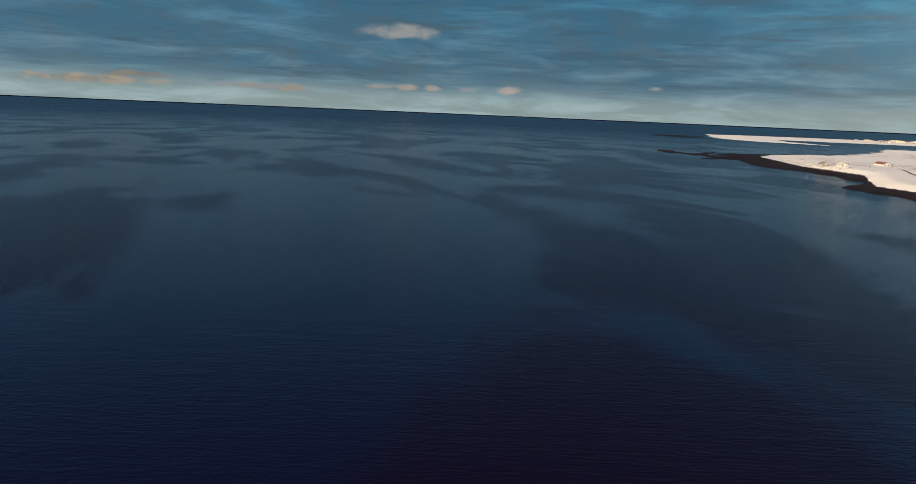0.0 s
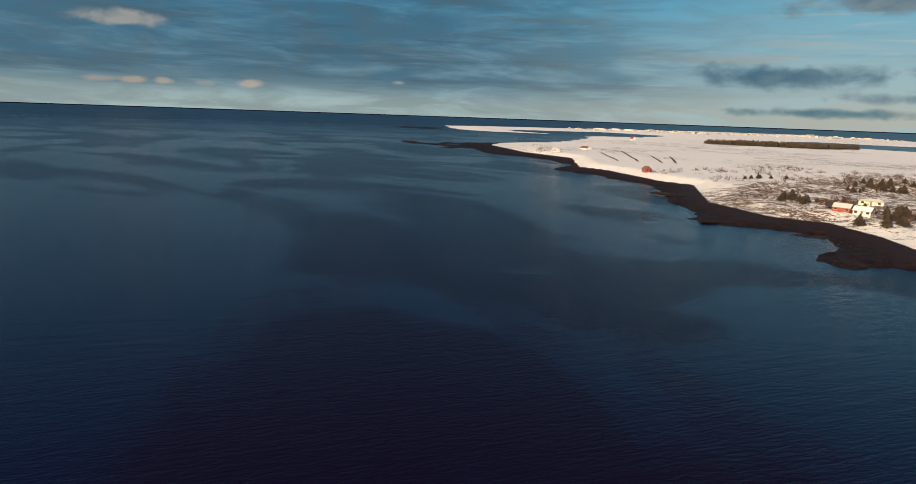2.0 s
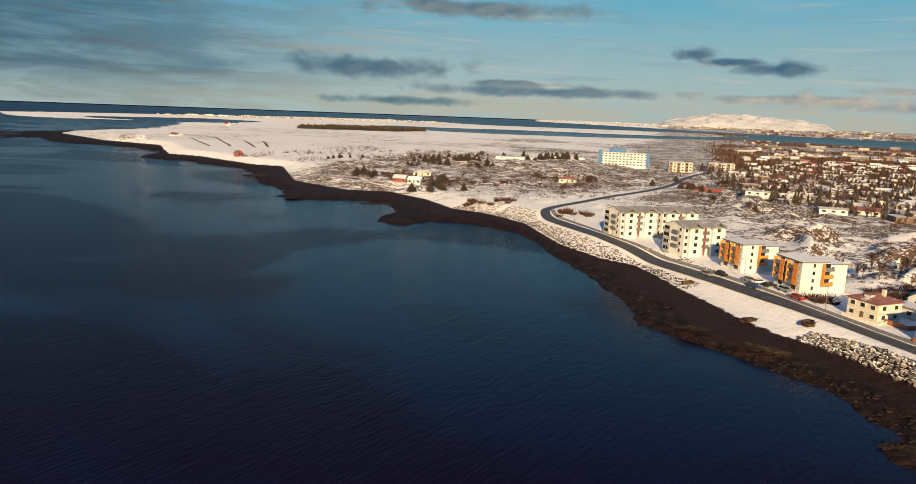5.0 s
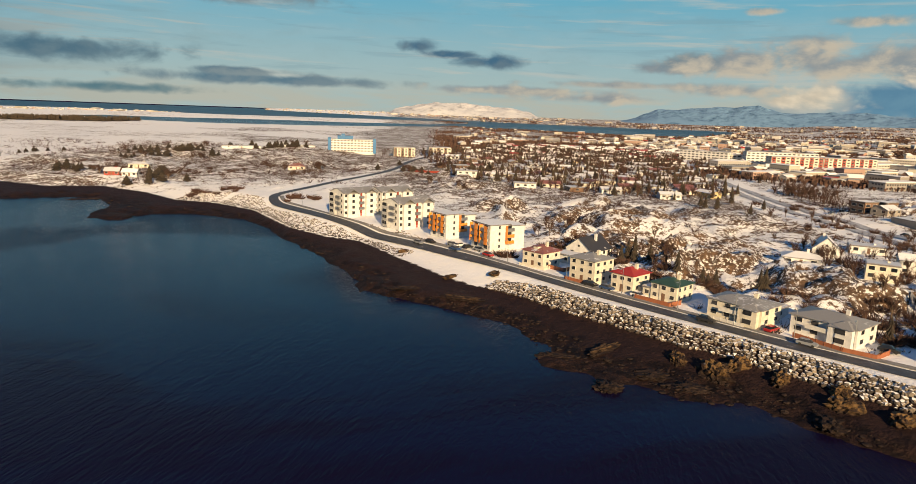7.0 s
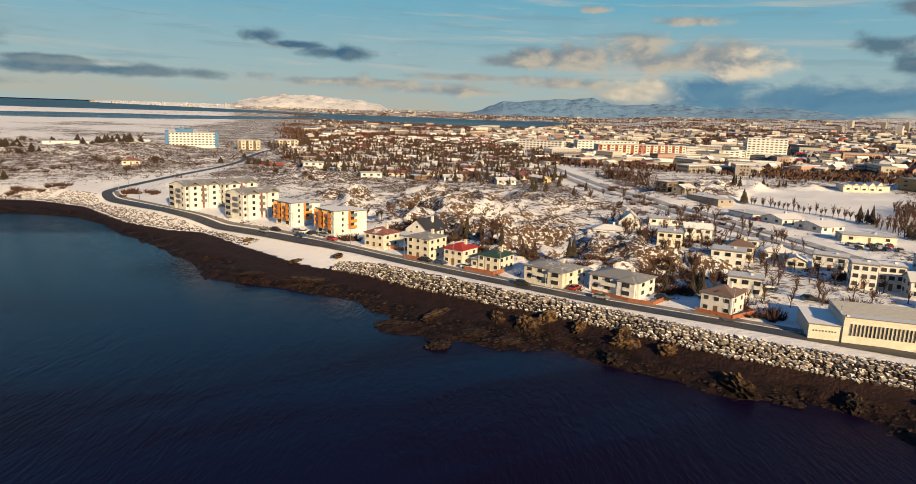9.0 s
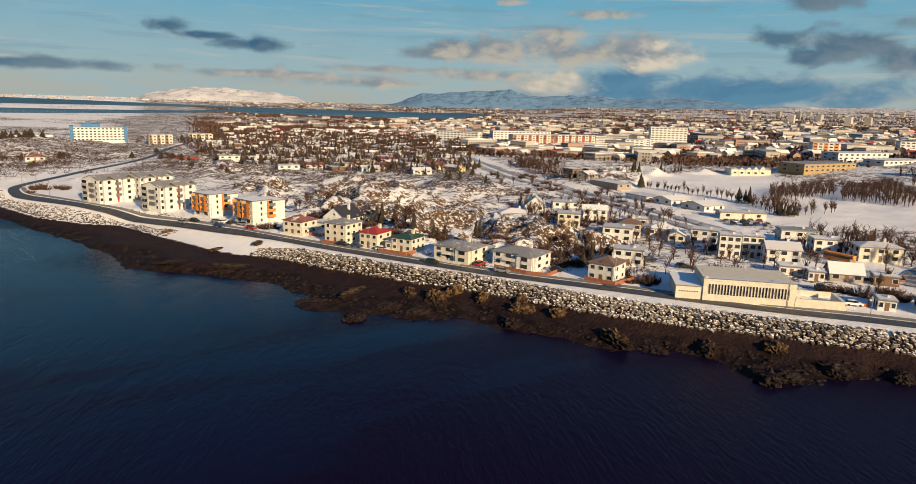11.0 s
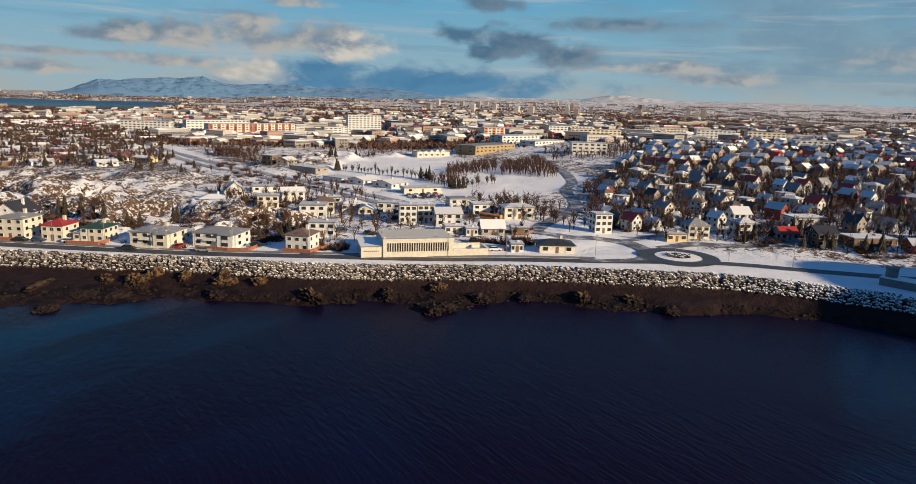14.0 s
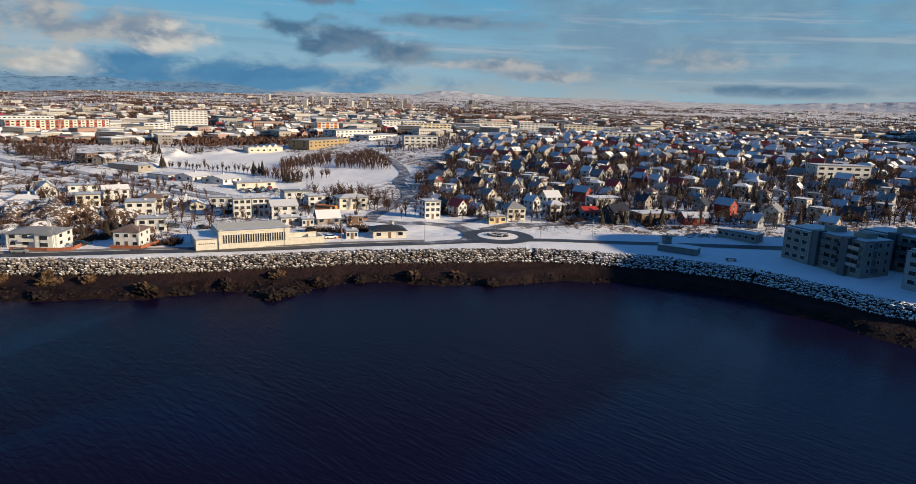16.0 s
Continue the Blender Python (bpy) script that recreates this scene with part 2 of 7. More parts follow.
def ground_nodes(n, bsdf):
    p = place(n)
    wild = n.add("ShaderNodeAttribute")
    wild.attribute_name = "wild"
    wild = wild.outputs["Fac"]
    beach = n.add("ShaderNodeAttribute")
    beach.attribute_name = "beach"
    beach = beach.outputs["Fac"]
    nx, ny, nz = n.xyz(n.add("ShaderNodeNewGeometry").outputs["Normal"])
    big, mid, small = n.noise(p, 0.035, 4, 0.6), n.noise(n.vec("MULTIPLY", p, (0.11, 0.19, 0.15)), 1.0, 7, 0.70, 0.5), n.noise(p, 0.55, 6, 0.70)
    k = n.math("ADD", n.math("ADD", n.math("MULTIPLY", big, 0.26), n.math("MULTIPLY", mid, 0.46)), n.math("MULTIPLY", small, 0.40))
    steep = n.step(nz, 0.97, 0.80)
    amount = n.math("ADD", n.math("SUBTRACT", k, 0.735), n.math("ADD", n.math("MULTIPLY", wild, 0.215), n.math("MULTIPLY", steep, n.math("MULTIPLY", wild, 0.08))))
    bare = n.step(amount, 0.0, 0.030)
    brown = n.mix(n.step(small, 0.35, 0.65), SCRUB, n.mix(n.step(mid, 0.4, 0.6), EARTH, (0.165, 0.092, 0.048)))
    bare = n.math("MULTIPLY", bare, n.math("SUBTRACT", 1.0, n.math("MULTIPLY", n.step(n.noise(p, 0.8, 6, 0.7), 0.53, 0.58), 0.85)))
    white = n.mix(n.step(mid, 0.35, 0.7), SNOW, (0.78, 0.78, 0.80))
    land = n.mix(bare, white, brown)
    edge = n.step(n.math("ADD", beach, n.math("MULTIPLY", n.math("SUBTRACT", small, 0.5), 0.9)), 0.42, 0.58)
    gravel = n.mix(n.step(small, 0.35, 0.65), (0.0175, 0.0096, 0.0094), (0.029, 0.0152, 0.0140))
    ledge = n.mix(n.step(n.noise(p, 0.35, 7, 0.72), 0.40, 0.62), (0.0060, 0.0036, 0.0034), (0.028, 0.0145, 0.0112))
    low = n.step(n.math("ADD", n.xyz(p)[2], n.math("MULTIPLY", n.math("SUBTRACT", mid, 0.5), 3.0)), 2.1, 1.3)
    stone = n.mix(low, gravel, ledge)
    n.put(bsdf.inputs["Base Color"], n.mix(edge, land, stone))
    n.put(bsdf.inputs["Roughness"], n.math("SUBTRACT", 0.85, n.math("MULTIPLY", edge, 0.15)))
    n.put(bsdf.inputs["Specular IOR Level"], n.math("SUBTRACT", 0.4, n.math("MULTIPLY", edge, 0.28)))
    fine = n.math("ADD", n.noise(p, 1.3, 5, 0.65), n.math("MULTIPLY", n.noise(p, 0.25, 4), 1.5))
    relief(n, bsdf, fine, 0.6, n.math("ADD", 0.35, n.math("MULTIPLY", n.math("MAXIMUM", n.math("MAXIMUM", wild, edge), bare), 0.8)))


def sea_nodes(n, bsdf):
    p = place(n)
    px, py, pz = n.xyz(p)
    # dimmer reflection towards the horizon, put into colour and gloss by distance
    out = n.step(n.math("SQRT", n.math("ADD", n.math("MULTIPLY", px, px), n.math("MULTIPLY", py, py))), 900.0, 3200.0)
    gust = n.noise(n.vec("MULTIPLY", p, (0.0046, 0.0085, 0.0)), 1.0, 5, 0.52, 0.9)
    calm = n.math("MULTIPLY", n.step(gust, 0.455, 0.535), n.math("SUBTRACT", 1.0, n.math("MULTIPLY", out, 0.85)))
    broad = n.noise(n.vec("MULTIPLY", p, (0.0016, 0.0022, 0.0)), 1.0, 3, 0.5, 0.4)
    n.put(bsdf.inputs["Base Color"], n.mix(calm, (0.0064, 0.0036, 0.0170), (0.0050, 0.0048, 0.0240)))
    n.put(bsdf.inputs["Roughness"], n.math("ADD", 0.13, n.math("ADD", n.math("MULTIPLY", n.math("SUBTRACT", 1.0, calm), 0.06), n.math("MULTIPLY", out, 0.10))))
    bsdf.inputs["IOR"].default_value = 1.33
    n.put(bsdf.inputs["Specular IOR Level"], n.math("ADD", 0.085, n.math("ADD", n.math("MULTIPLY", calm, 0.11), n.math("MULTIPLY", n.math("SUBTRACT", broad, 0.5), 0.12))))
    bsdf.inputs["Specular Tint"].default_value = (0.17, 0.17, 0.30, 1.0)
    turned = n.add("ShaderNodeVectorRotate", Vector=p, Angle=-1.24).outputs[0]
    long_waves = n.noise(n.vec("MULTIPLY", turned, (0.06, 0.36, 0.0)), 1.0, 3, 0.5, 0.3)
    short_waves = n.noise(n.vec("MULTIPLY", turned, (0.35, 1.2, 0.0)), 1.0, 4, 0.6)
    h = n.math("ADD", n.math("MULTIPLY", long_waves, 0.42), n.math("MULTIPLY", short_waves, 0.5))
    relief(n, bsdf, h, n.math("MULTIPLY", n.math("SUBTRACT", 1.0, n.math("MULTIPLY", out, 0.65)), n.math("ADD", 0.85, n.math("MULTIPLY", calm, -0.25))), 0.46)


def stone_nodes(n, bsdf):
    p = place(n)
    nz = n.xyz(n.add("ShaderNodeNewGeometry").outputs["Normal"])[2]
    tint = n.add("ShaderNodeNewGeometry").outputs["Random Per Island"]
    dry = n.mix(n.step(n.math("ADD", n.math("MULTIPLY", n.noise(p, 2.2, 6, 0.7), 0.45), n.math("MULTIPLY", tint, 0.55)), 0.25, 0.75), (0.026, 0.020, 0.018), (0.24, 0.195, 0.15))
    wet = n.mix(n.step(n.noise(p, 2.2, 6, 0.7), 0.3, 0.7), (0.010, 0.007, 0.006), (0.036, 0.022, 0.016))
    rock = n.mix(n.step(n.math("ADD", n.xyz(p)[2], n.math("MULTIPLY", tint, 1.4)), 4.0, 5.2), wet, dry)
    top = n.math("ADD", nz, n.math("ADD", n.math("MULTIPLY", n.noise(p, 1.4, 4), 0.7), n.math("MULTIPLY", tint, 0.35)))
    top = n.math("ADD", top, n.math("MULTIPLY", n.step(n.xyz(p)[1], 25.0, -35.0), 0.34))
    k = n.math("MULTIPLY", n.step(top, 1.30, 1.42), n.step(n.math("ADD", n.xyz(p)[2], n.math("MULTIPLY", tint, 1.0)), 3.3, 4.2))
    n.put(bsdf.inputs["Base Color"], n.mix(k, rock, SNOW))
    bsdf.inputs["Roughness"].default_value = 0.8
    relief(n, bsdf, n.noise(p, 5.0, 5, 0.7), 0.5, 0.08)


def wet_rock_nodes(n, bsdf):
    p = place(n)
    nz = n.xyz(n.add("ShaderNodeNewGeometry").outputs["Normal"])[2]
    rock = n.mix(n.step(n.noise(p, 1.1, 6, 0.7), 0.35, 0.7), (0.008, 0.005, 0.0045), (0.028, 0.016, 0.012))
    z = n.xyz(p)[2]
    high = n.step(z, 1.7, 3.6)
    rock = n.mix(n.math("MULTIPLY", high, n.step(n.noise(p, 0.6, 5, 0.65), 0.42, 0.58)), rock, (0.135, 0.078, 0.032))
    k = n.math("MULTIPLY", n.step(n.math("ADD", nz, n.math("MULTIPLY", n.noise(p, 1.0, 4), 0.6)), 1.36, 1.44), n.step(z, 2.8, 4.0))
    n.put(bsdf.inputs["Base Color"], n.mix(k, rock, SNOW))
    bsdf.inputs["Roughness"].default_value = 0.75
    bsdf.inputs["Specular IOR Level"].default_value = 0.2
    relief(n, bsdf, n.noise(p, 2.5, 6, 0.7), 0.8, 0.25)


def asphalt_nodes(n, bsdf):
    p = place(n)
    worn = n.math("ADD", n.math("MULTIPLY", n.noise(p, 0.35, 4), 0.6), n.math("MULTIPLY", n.noise(p, 3.0, 3), 0.4))
    c = n.mix(n.step(worn, 0.3, 0.7), (0.032, 0.033, 0.038), (0.070, 0.070, 0.076))
    n.put(bsdf.inputs["Base Color"], n.mix(n.step(worn, 0.62, 0.74), c, (0.42, 0.43, 0.47)))
    bsdf.inputs["Roughness"].default_value = 0.6


def snow_street_nodes(n, bsdf):
    p = place(n)
    worn = n.math("ADD", n.math("MULTIPLY", n.noise(p, 0.22, 4), 0.6), n.math("MULTIPLY", n.noise(p, 2.0, 4), 0.4))
    n.put(bsdf.inputs["Base Color"], n.mix(n.step(worn, 0.46, 0.64), (0.10, 0.10, 0.115), (0.60, 0.61, 0.64)))
    bsdf.inputs["Roughness"].default_value = 0.7


def roofing(name, colour, snow=0.5, metal=False):
    """Roof sheet with old snow lying on it in patches."""
    def build(n, bsdf):
        p = place(n)
        tint = n.add("ShaderNodeObjectInfo").outputs["Random"]
        k = n.math("ADD", n.math("MULTIPLY", n.noise(p, 0.25, 4), 0.5), n.math("MULTIPLY", n.noise(p, 1.6, 5, 0.65), 0.5))
        k = n.math("ADD", k, n.math("MULTIPLY", n.math("SUBTRACT", tint, 0.5), 0.10))
        ribs = n.add("ShaderNodeTexWave", Vector=p, Scale=2.2, Distortion=0.4)
        base = n.mix(n.math("MULTIPLY", ribs.outputs[0], 0.25), colour, tuple(c * 0.6 for c in colour))
        up = n.step(n.xyz(n.add("ShaderNodeNewGeometry").outputs["Normal"])[2], 0.25, 0.5)
        n.put(bsdf.inputs["Base Color"], n.mix(n.math("MULTIPLY", up, n.step(k, 0.70 - 0.4 * snow, 0.76 - 0.4 * snow)), base, n.mix(n.math("MULTIPLY", tint, 0.75), SNOW, (0.40, 0.41, 0.45))))
        bsdf.inputs["Roughness"].default_value = 0.5
    return shader(name, build)


def island_walls(name, colours):
    """Walls of many far buildings in one mesh, each with its own paint and rows of dark windows."""
    def build(n, bsdf):
        tint = n.add("ShaderNodeNewGeometry").outputs["Random Per Island"]
        ramp = n.add("ShaderNodeValToRGB", Fac=tint)
        ramp.color_ramp.interpolation = "CONSTANT"
        while len(ramp.color_ramp.elements) < len(colours):
            ramp.color_ramp.elements.new(0.5)
        for i, (e, c) in enumerate(zip(ramp.color_ramp.elements, colours)):
            e.position, e.color = i / len(colours), (*c, 1)
        p = place(n)
        n.put(bsdf.inputs["Base Color"], n.mix(n.math("MULTIPLY", n.noise(p, 0.4, 3), 0.4), ramp.outputs[0], (0.3, 0.28, 0.26)))
        bsdf.inputs["Roughness"].default_value = 0.75
    return shader(name, build)


def leaf_nodes(dark, light):
    def build(n, bsdf):
        tint = n.add("ShaderNodeNewGeometry").outputs["Random Per Island"]
        n.put(bsdf.inputs["Base Color"], n.mix(tint, dark, light))
        bsdf.inputs["Roughness"].default_value = 0.85
    return build


# default colours carry painted distance haze and cloud shade over streaks of snow
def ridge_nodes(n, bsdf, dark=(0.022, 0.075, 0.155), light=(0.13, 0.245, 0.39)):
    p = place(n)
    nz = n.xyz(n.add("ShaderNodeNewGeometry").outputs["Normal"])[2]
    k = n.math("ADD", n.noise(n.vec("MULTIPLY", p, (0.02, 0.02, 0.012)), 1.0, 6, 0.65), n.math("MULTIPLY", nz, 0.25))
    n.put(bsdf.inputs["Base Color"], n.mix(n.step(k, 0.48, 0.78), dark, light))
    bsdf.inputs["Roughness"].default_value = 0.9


M = {
    "ground": shader("snowy_ground", ground_nodes), "sea": shader("sea_water", sea_nodes), "stone": shader("snowy_boulder", stone_nodes),
    "rock": shader("shore_rock", wet_rock_nodes), "asphalt": shader("asphalt", asphalt_nodes), "snowstreet": shader("trodden_snow_street", snow_street_nodes), "ridge": shader("hazed_snowy_ridge", ridge_nodes), "whiteridge": shader("white_ridge", lambda n, b: ridge_nodes(n, b, (0.20, 0.21, 0.24), (0.52, 0.52, 0.54))),
    "white": plain("white_render", (0.62, 0.615, 0.60)), "cream": plain("cream_render", (0.60, 0.555, 0.46)), "yellow": plain("yellow_render", (0.66, 0.50, 0.26)),
    "ochre": plain("ochre_render", (0.34, 0.24, 0.11)), "grey": plain("grey_render", (0.36, 0.36, 0.36)), "taupe": plain("taupe_render", (0.30, 0.26, 0.22)), "redwall": plain("red_cladding", (0.30, 0.040, 0.022)),
    "brownwall": plain("brown_timber", (0.16, 0.09, 0.055)), "blackwall": plain("black_timber", (0.03, 0.03, 0.03)),
    "road": plain("salted_asphalt", (0.38, 0.38, 0.40), 0.65, 0.35, 0.3), "orange": plain("orange_panel", (0.72, 0.24, 0.035), 0.5), "turquoise": plain("blue_panel", (0.004, 0.115, 0.29), 0.45), "darkgrey": plain("dark_panel", (0.10, 0.105, 0.12), 0.5),
    "concrete": plain("concrete", (0.22, 0.21, 0.20), 0.85, 0.2), "fence": plain("stained_fence", (0.30, 0.105, 0.05)), "frame": plain("window_frame", (0.62, 0.60, 0.56), 0.5),
    "bark": plain("bark", (0.11, 0.075, 0.05), 0.9), "steel": plain("galvanised_steel", (0.35, 0.36, 0.37), 0.45, metal=0.8),
    "snow": plain("lying_snow", SNOW, 0.85, 0.05), "snowroof": roofing("snowy_roof", (0.16, 0.15, 0.15), 1.0), "greyroof": roofing("grey_roof", (0.24, 0.235, 0.23), 0.30),
    "redroof": roofing("red_roof", (0.33, 0.030, 0.018), 0.06), "maroonroof": roofing("maroon_roof", (0.22, 0.085, 0.070), 0.28), "greenroof": roofing("green_roof", (0.03, 0.065, 0.04), 0.05),
    "brownroof": roofing("brown_roof", (0.17, 0.11, 0.08), 0.1), "blackroof": roofing("black_roof", (0.035, 0.033, 0.035), 0.15),
    "conifer": shader("conifer_needles", leaf_nodes((0.022, 0.016, 0.010), (0.056, 0.037, 0.021))), "twigs": shader("bare_twigs", leaf_nodes((0.032, 0.0155, 0.011), (0.092, 0.043, 0.027))),
    "farwall": island_walls("far_walls", [(0.46, 0.44, 0.41), (0.36, 0.32, 0.26), (0.22, 0.20, 0.19), (0.34, 0.32, 0.31), (0.26, 0.23, 0.20), (0.42, 0.38, 0.31), (0.34, 0.20, 0.15)]),
    "tyre": plain("tyre_rubber", (0.02, 0.02, 0.02), 0.8),
}


def glass_nodes(n, bsdf):
    tint = n.add("ShaderNodeObjectInfo").outputs["Random"]
    n.put(bsdf.inputs["Base Color"], n.mix(tint, (0.012, 0.014, 0.018), (0.05, 0.05, 0.055)))
    bsdf.inputs["Roughness"].default_value = 0.08


M["glass"] = shader("window_glass", glass_nodes)
for paint, colour in (("car_red", (0.35, 0.02, 0.02)), ("car_white", (0.75, 0.75, 0.75)), ("car_black", (0.02, 0.02, 0.022)), ("car_grey", (0.22, 0.23, 0.25)), ("car_blue", (0.03, 0.06, 0.14))):
    M[paint] = plain(paint, colour, 0.3, 0.05)
STREETS = [
    ("road_north", [(199, 30), (204, 37), (209, 45), (205.5, 53), (199, 62), (196.5, 73), (198, 87), (200, 110), (201.5, 135), (206, 158), (210.5, 204), (218.5, 258), (225, 350), (238, 411), (256, 500), (290, 615), (365, 800)], 8.0),
    ("road_slip", [(203, 37), (196, 29.5), (189, 27), (181, 29), (170, 40)], 4.0),
    ("road_terrace", [(209, 45), (221, 42), (231, 39), (243, 35.5), (262, 24), (290, 12)], 4.5),
    ("road_park", [(197, 76), (218, 84), (245, 89.5), (266, 97), (287, 112), (304, 126.5), (322, 138), (346, 146), (400, 190), (470, 260)], 6.5),
    ("road_east", [(208, 30), (222, 26), (231, 13), (246, 1), (262, -12), (285, -60)], 6.0),
    ("road_hill", [(113, 101), (120, 118), (128, 138), (140, 152), (160, 172), (190, 178)], 4.5),
]
# ---- the lie of the land: coast, beach top, roads, heights ----
WATER = [(150, -400), (150, -250), (158, -140), (168, -100), (179, -78), (189, -65), (191, -51), (188, -35), (182, -20), (173, -5),
         (157, 7), (150, 22), (137, 44), (118, 49), (112, 54), (116, 62), (106, 76), (95, 77), (87, 88), (80, 97), (74, 111), (62, 114)]
WATER += [(48, 121), (44, 129), (36, 133), (37, 141), (30, 162), (18, 175), (5, 185), (-10, 191), (-7, 204), (-22, 238), (-35, 260),
          (-46, 282), (-68, 319), (-91, 336), (-118, 332), (-124, 312), (-138, 315), (-142, 357), (-163, 387), (-186, 378), (-206, 367)]
WATER += [(-230, 369), (-239, 402), (-278, 433), (-362, 524), (-435, 547), (-502, 561), (-549, 644), (-623, 684), (-703, 677), (-884, 747), (-1074, 775)]
SPITS = [(-1117, 818), (-1100, 913), (-1060, 968), (-1102, 1109), (-1185, 1274), (-1292, 1484), (-1425, 1660), (-1541, 1575), (-1658, 1487),
         (-1760, 1435), (-1929, 1429), (-2160, 1600), (-2432, 1917), (-2402, 2152), (-2273, 2479), (-2075, 2784), (-1900, 3251), (-1497, 3520)]
TONGUE = [(-1019, 3350), (-745, 3290), (-484, 3353), (-206, 3416), (87, 3471), (327, 3340), (400, 3180), (177, 2760), (-154, 2600), (-378, 2623),
          (-586, 2582), (-755, 2452), (-986, 2442), (-1000, 2300), (-876, 2168), (-656, 2022), (-482, 1982), (-262, 2055), (-133, 2160)]
BAY = [(100, 2400), (254, 2500), (390, 2354), (539, 2189), (760, 1978), (959, 2091), (1300, 2600), (1427, 2774), (1564, 2950), (1493, 3136),
       (1200, 3137), (971, 3340), (688, 3432), (383, 3700), (-76, 4000), (-405, 4200), (-836, 4400), (-900, 4950)]
REST = [(3000, 6200), (7000, 3000), (7000, -3500), (1500, -3500)]
TOP = [(158, -400), (158, -250), (166, -140), (176, -98), (187, -78), (193, -65), (194.5, -42), (188, -18), (181, 0), (166, 19), (145, 46), (136, 54),
       (127, 63), (117, 72), (107, 82), (98, 93), (89, 106), (82, 116), (75, 125), (66, 134), (57, 146), (46, 160), (37, 175), (29, 184)]
TOP += [(20, 197), (11, 213), (4, 226), (-10, 254), (-24, 263), (-41, 282), (-66, 330), (-90, 352), (-113, 360), (-138, 389), (-174, 415), (-199, 406),
        (-236, 427), (-255, 436), (-325, 535), (-358, 537), (-450, 585), (-493, 591), (-600, 704), (-716, 735), (-921, 857), (-1000, 960)]
TOP += [(-1050, 1110), (-1150, 1290), (-1270, 1500), (-1440, 1720), (-1560, 1650), (-1700, 1560), (-1900, 1560), (-2130, 1700)]
LAGOON = [(-1908, 1916), (-1824, 2058), (-1739, 2253), (-1470, 2200), (-1349, 1850), (-1429, 1760), (-1617, 1765), (-1778, 1816)]
LAND = WATER + SPITS + TONGUE + BAY + REST
UPLAND = TOP + SPITS[12:] + TONGUE + BAY + REST
SHORE_ROAD = [(238, -90), (233, -66), (222, -36), (210, -12), (203, 4), (192, 17), (173, 35.5), (154, 56), (139.5, 68.3), (125.5, 83.5), (111, 100),
              (95, 117), (87, 126), (79, 137), (70, 148.5), (60, 162), (48.7, 178), (35, 199.5), (18, 226), (-5, 259), (-26, 289), (-45, 317),
              (-57, 336), (-61, 354), (-57, 372), (-46, 400), (-35, 433), (-11, 488), (6, 543), (18, 630), (45, 716), (90, 800), (120, 900)]


def poly_distance(px, py, pts, closed=True):
    """Signed distance to a polygon (positive inside), or plain distance to a line."""
    a = np.array(pts, float)
    b = np.roll(a, -1, 0) if closed else a[1:]
    a = a if closed else a[:-1]
    best, inside = np.full(px.shape, 1e12), np.zeros(px.shape, bool)
    for (ax, ay), (bx, by) in zip(a, b):
        dx, dy = bx - ax, by - ay
        k = np.clip(((px - ax) * dx + (py - ay) * dy) / (dx * dx + dy * dy), 0, 1)
        best = np.minimum(best, (px - ax - k * dx) ** 2 + (py - ay - k * dy) ** 2)
        if closed and ay != by:
            inside ^= ((ay > py) != (by > py)) & (px < dx * (py - ay) / dy + ax)
    best = np.sqrt(best)
    return np.where(inside, best, -best) if closed else best


def lattice(i, j, seed):
    n = (i.astype(np.int64) * 374761393 + j.astype(np.int64) * 668265263 + seed * 974711) & 0x7FFFFFFF
    n = ((n ^ (n >> 13)) * 1274126177) & 0x7FFFFFFF
    return ((n ^ (n >> 16)) & 0xFFFF) / 65535.0


def rough(px, py, size, seed=0, octaves=4):
    """Soft random relief between about -1 and 1."""
    total, amp, norm = np.zeros(np.shape(px)), 1.0, 0.0
    for o in range(octaves):
        x, y = px / size + 17.3 * o, py / size - 9.1 * o
        i, j = np.floor(x), np.floor(y)
        u, v = x - i, y - j
        u, v = u * u * (3 - 2 * u), v * v * (3 - 2 * v)
        c00, c10, c01, c11 = (lattice(i + p, j + q, seed + o) for q in (0, 1) for p in (0, 1))
        total = total + amp * ((c00 * (1 - u) + c10 * u) * (1 - v) + (c01 * (1 - u) + c11 * u) * v - 0.5) * 2
        norm, amp, size = norm + amp, amp * 0.5, size * 0.5
    return total / norm


def ease(x, lo, hi):
    k = np.clip((x - lo) / (hi - lo), 0, 1)
    return k * k * (3 - 2 * k)


def swell(px, py):
    """The far distance rises gently, more over the eastern land than over the sea."""
    r = np.hypot(px, py)
    east = ease(np.degrees(np.arctan2(px, py)), 15, 75) * (py > -2500)
    return (35 + 60 * east) * np.clip((r - 2500) / 2400, 0, 1) ** 2


LAVA = [(75, 185), (60, 240), (40, 330), (150, 350), (190, 290), (150, 242), (126, 205), (140, 168), (148, 146), (128, 136), (112, 142)]


PARK = [(245, 262), (322, 338), (440, 345), (410, 290), (402, 206), (368, 152), (325, 136), (262, 140), (240, 165)]


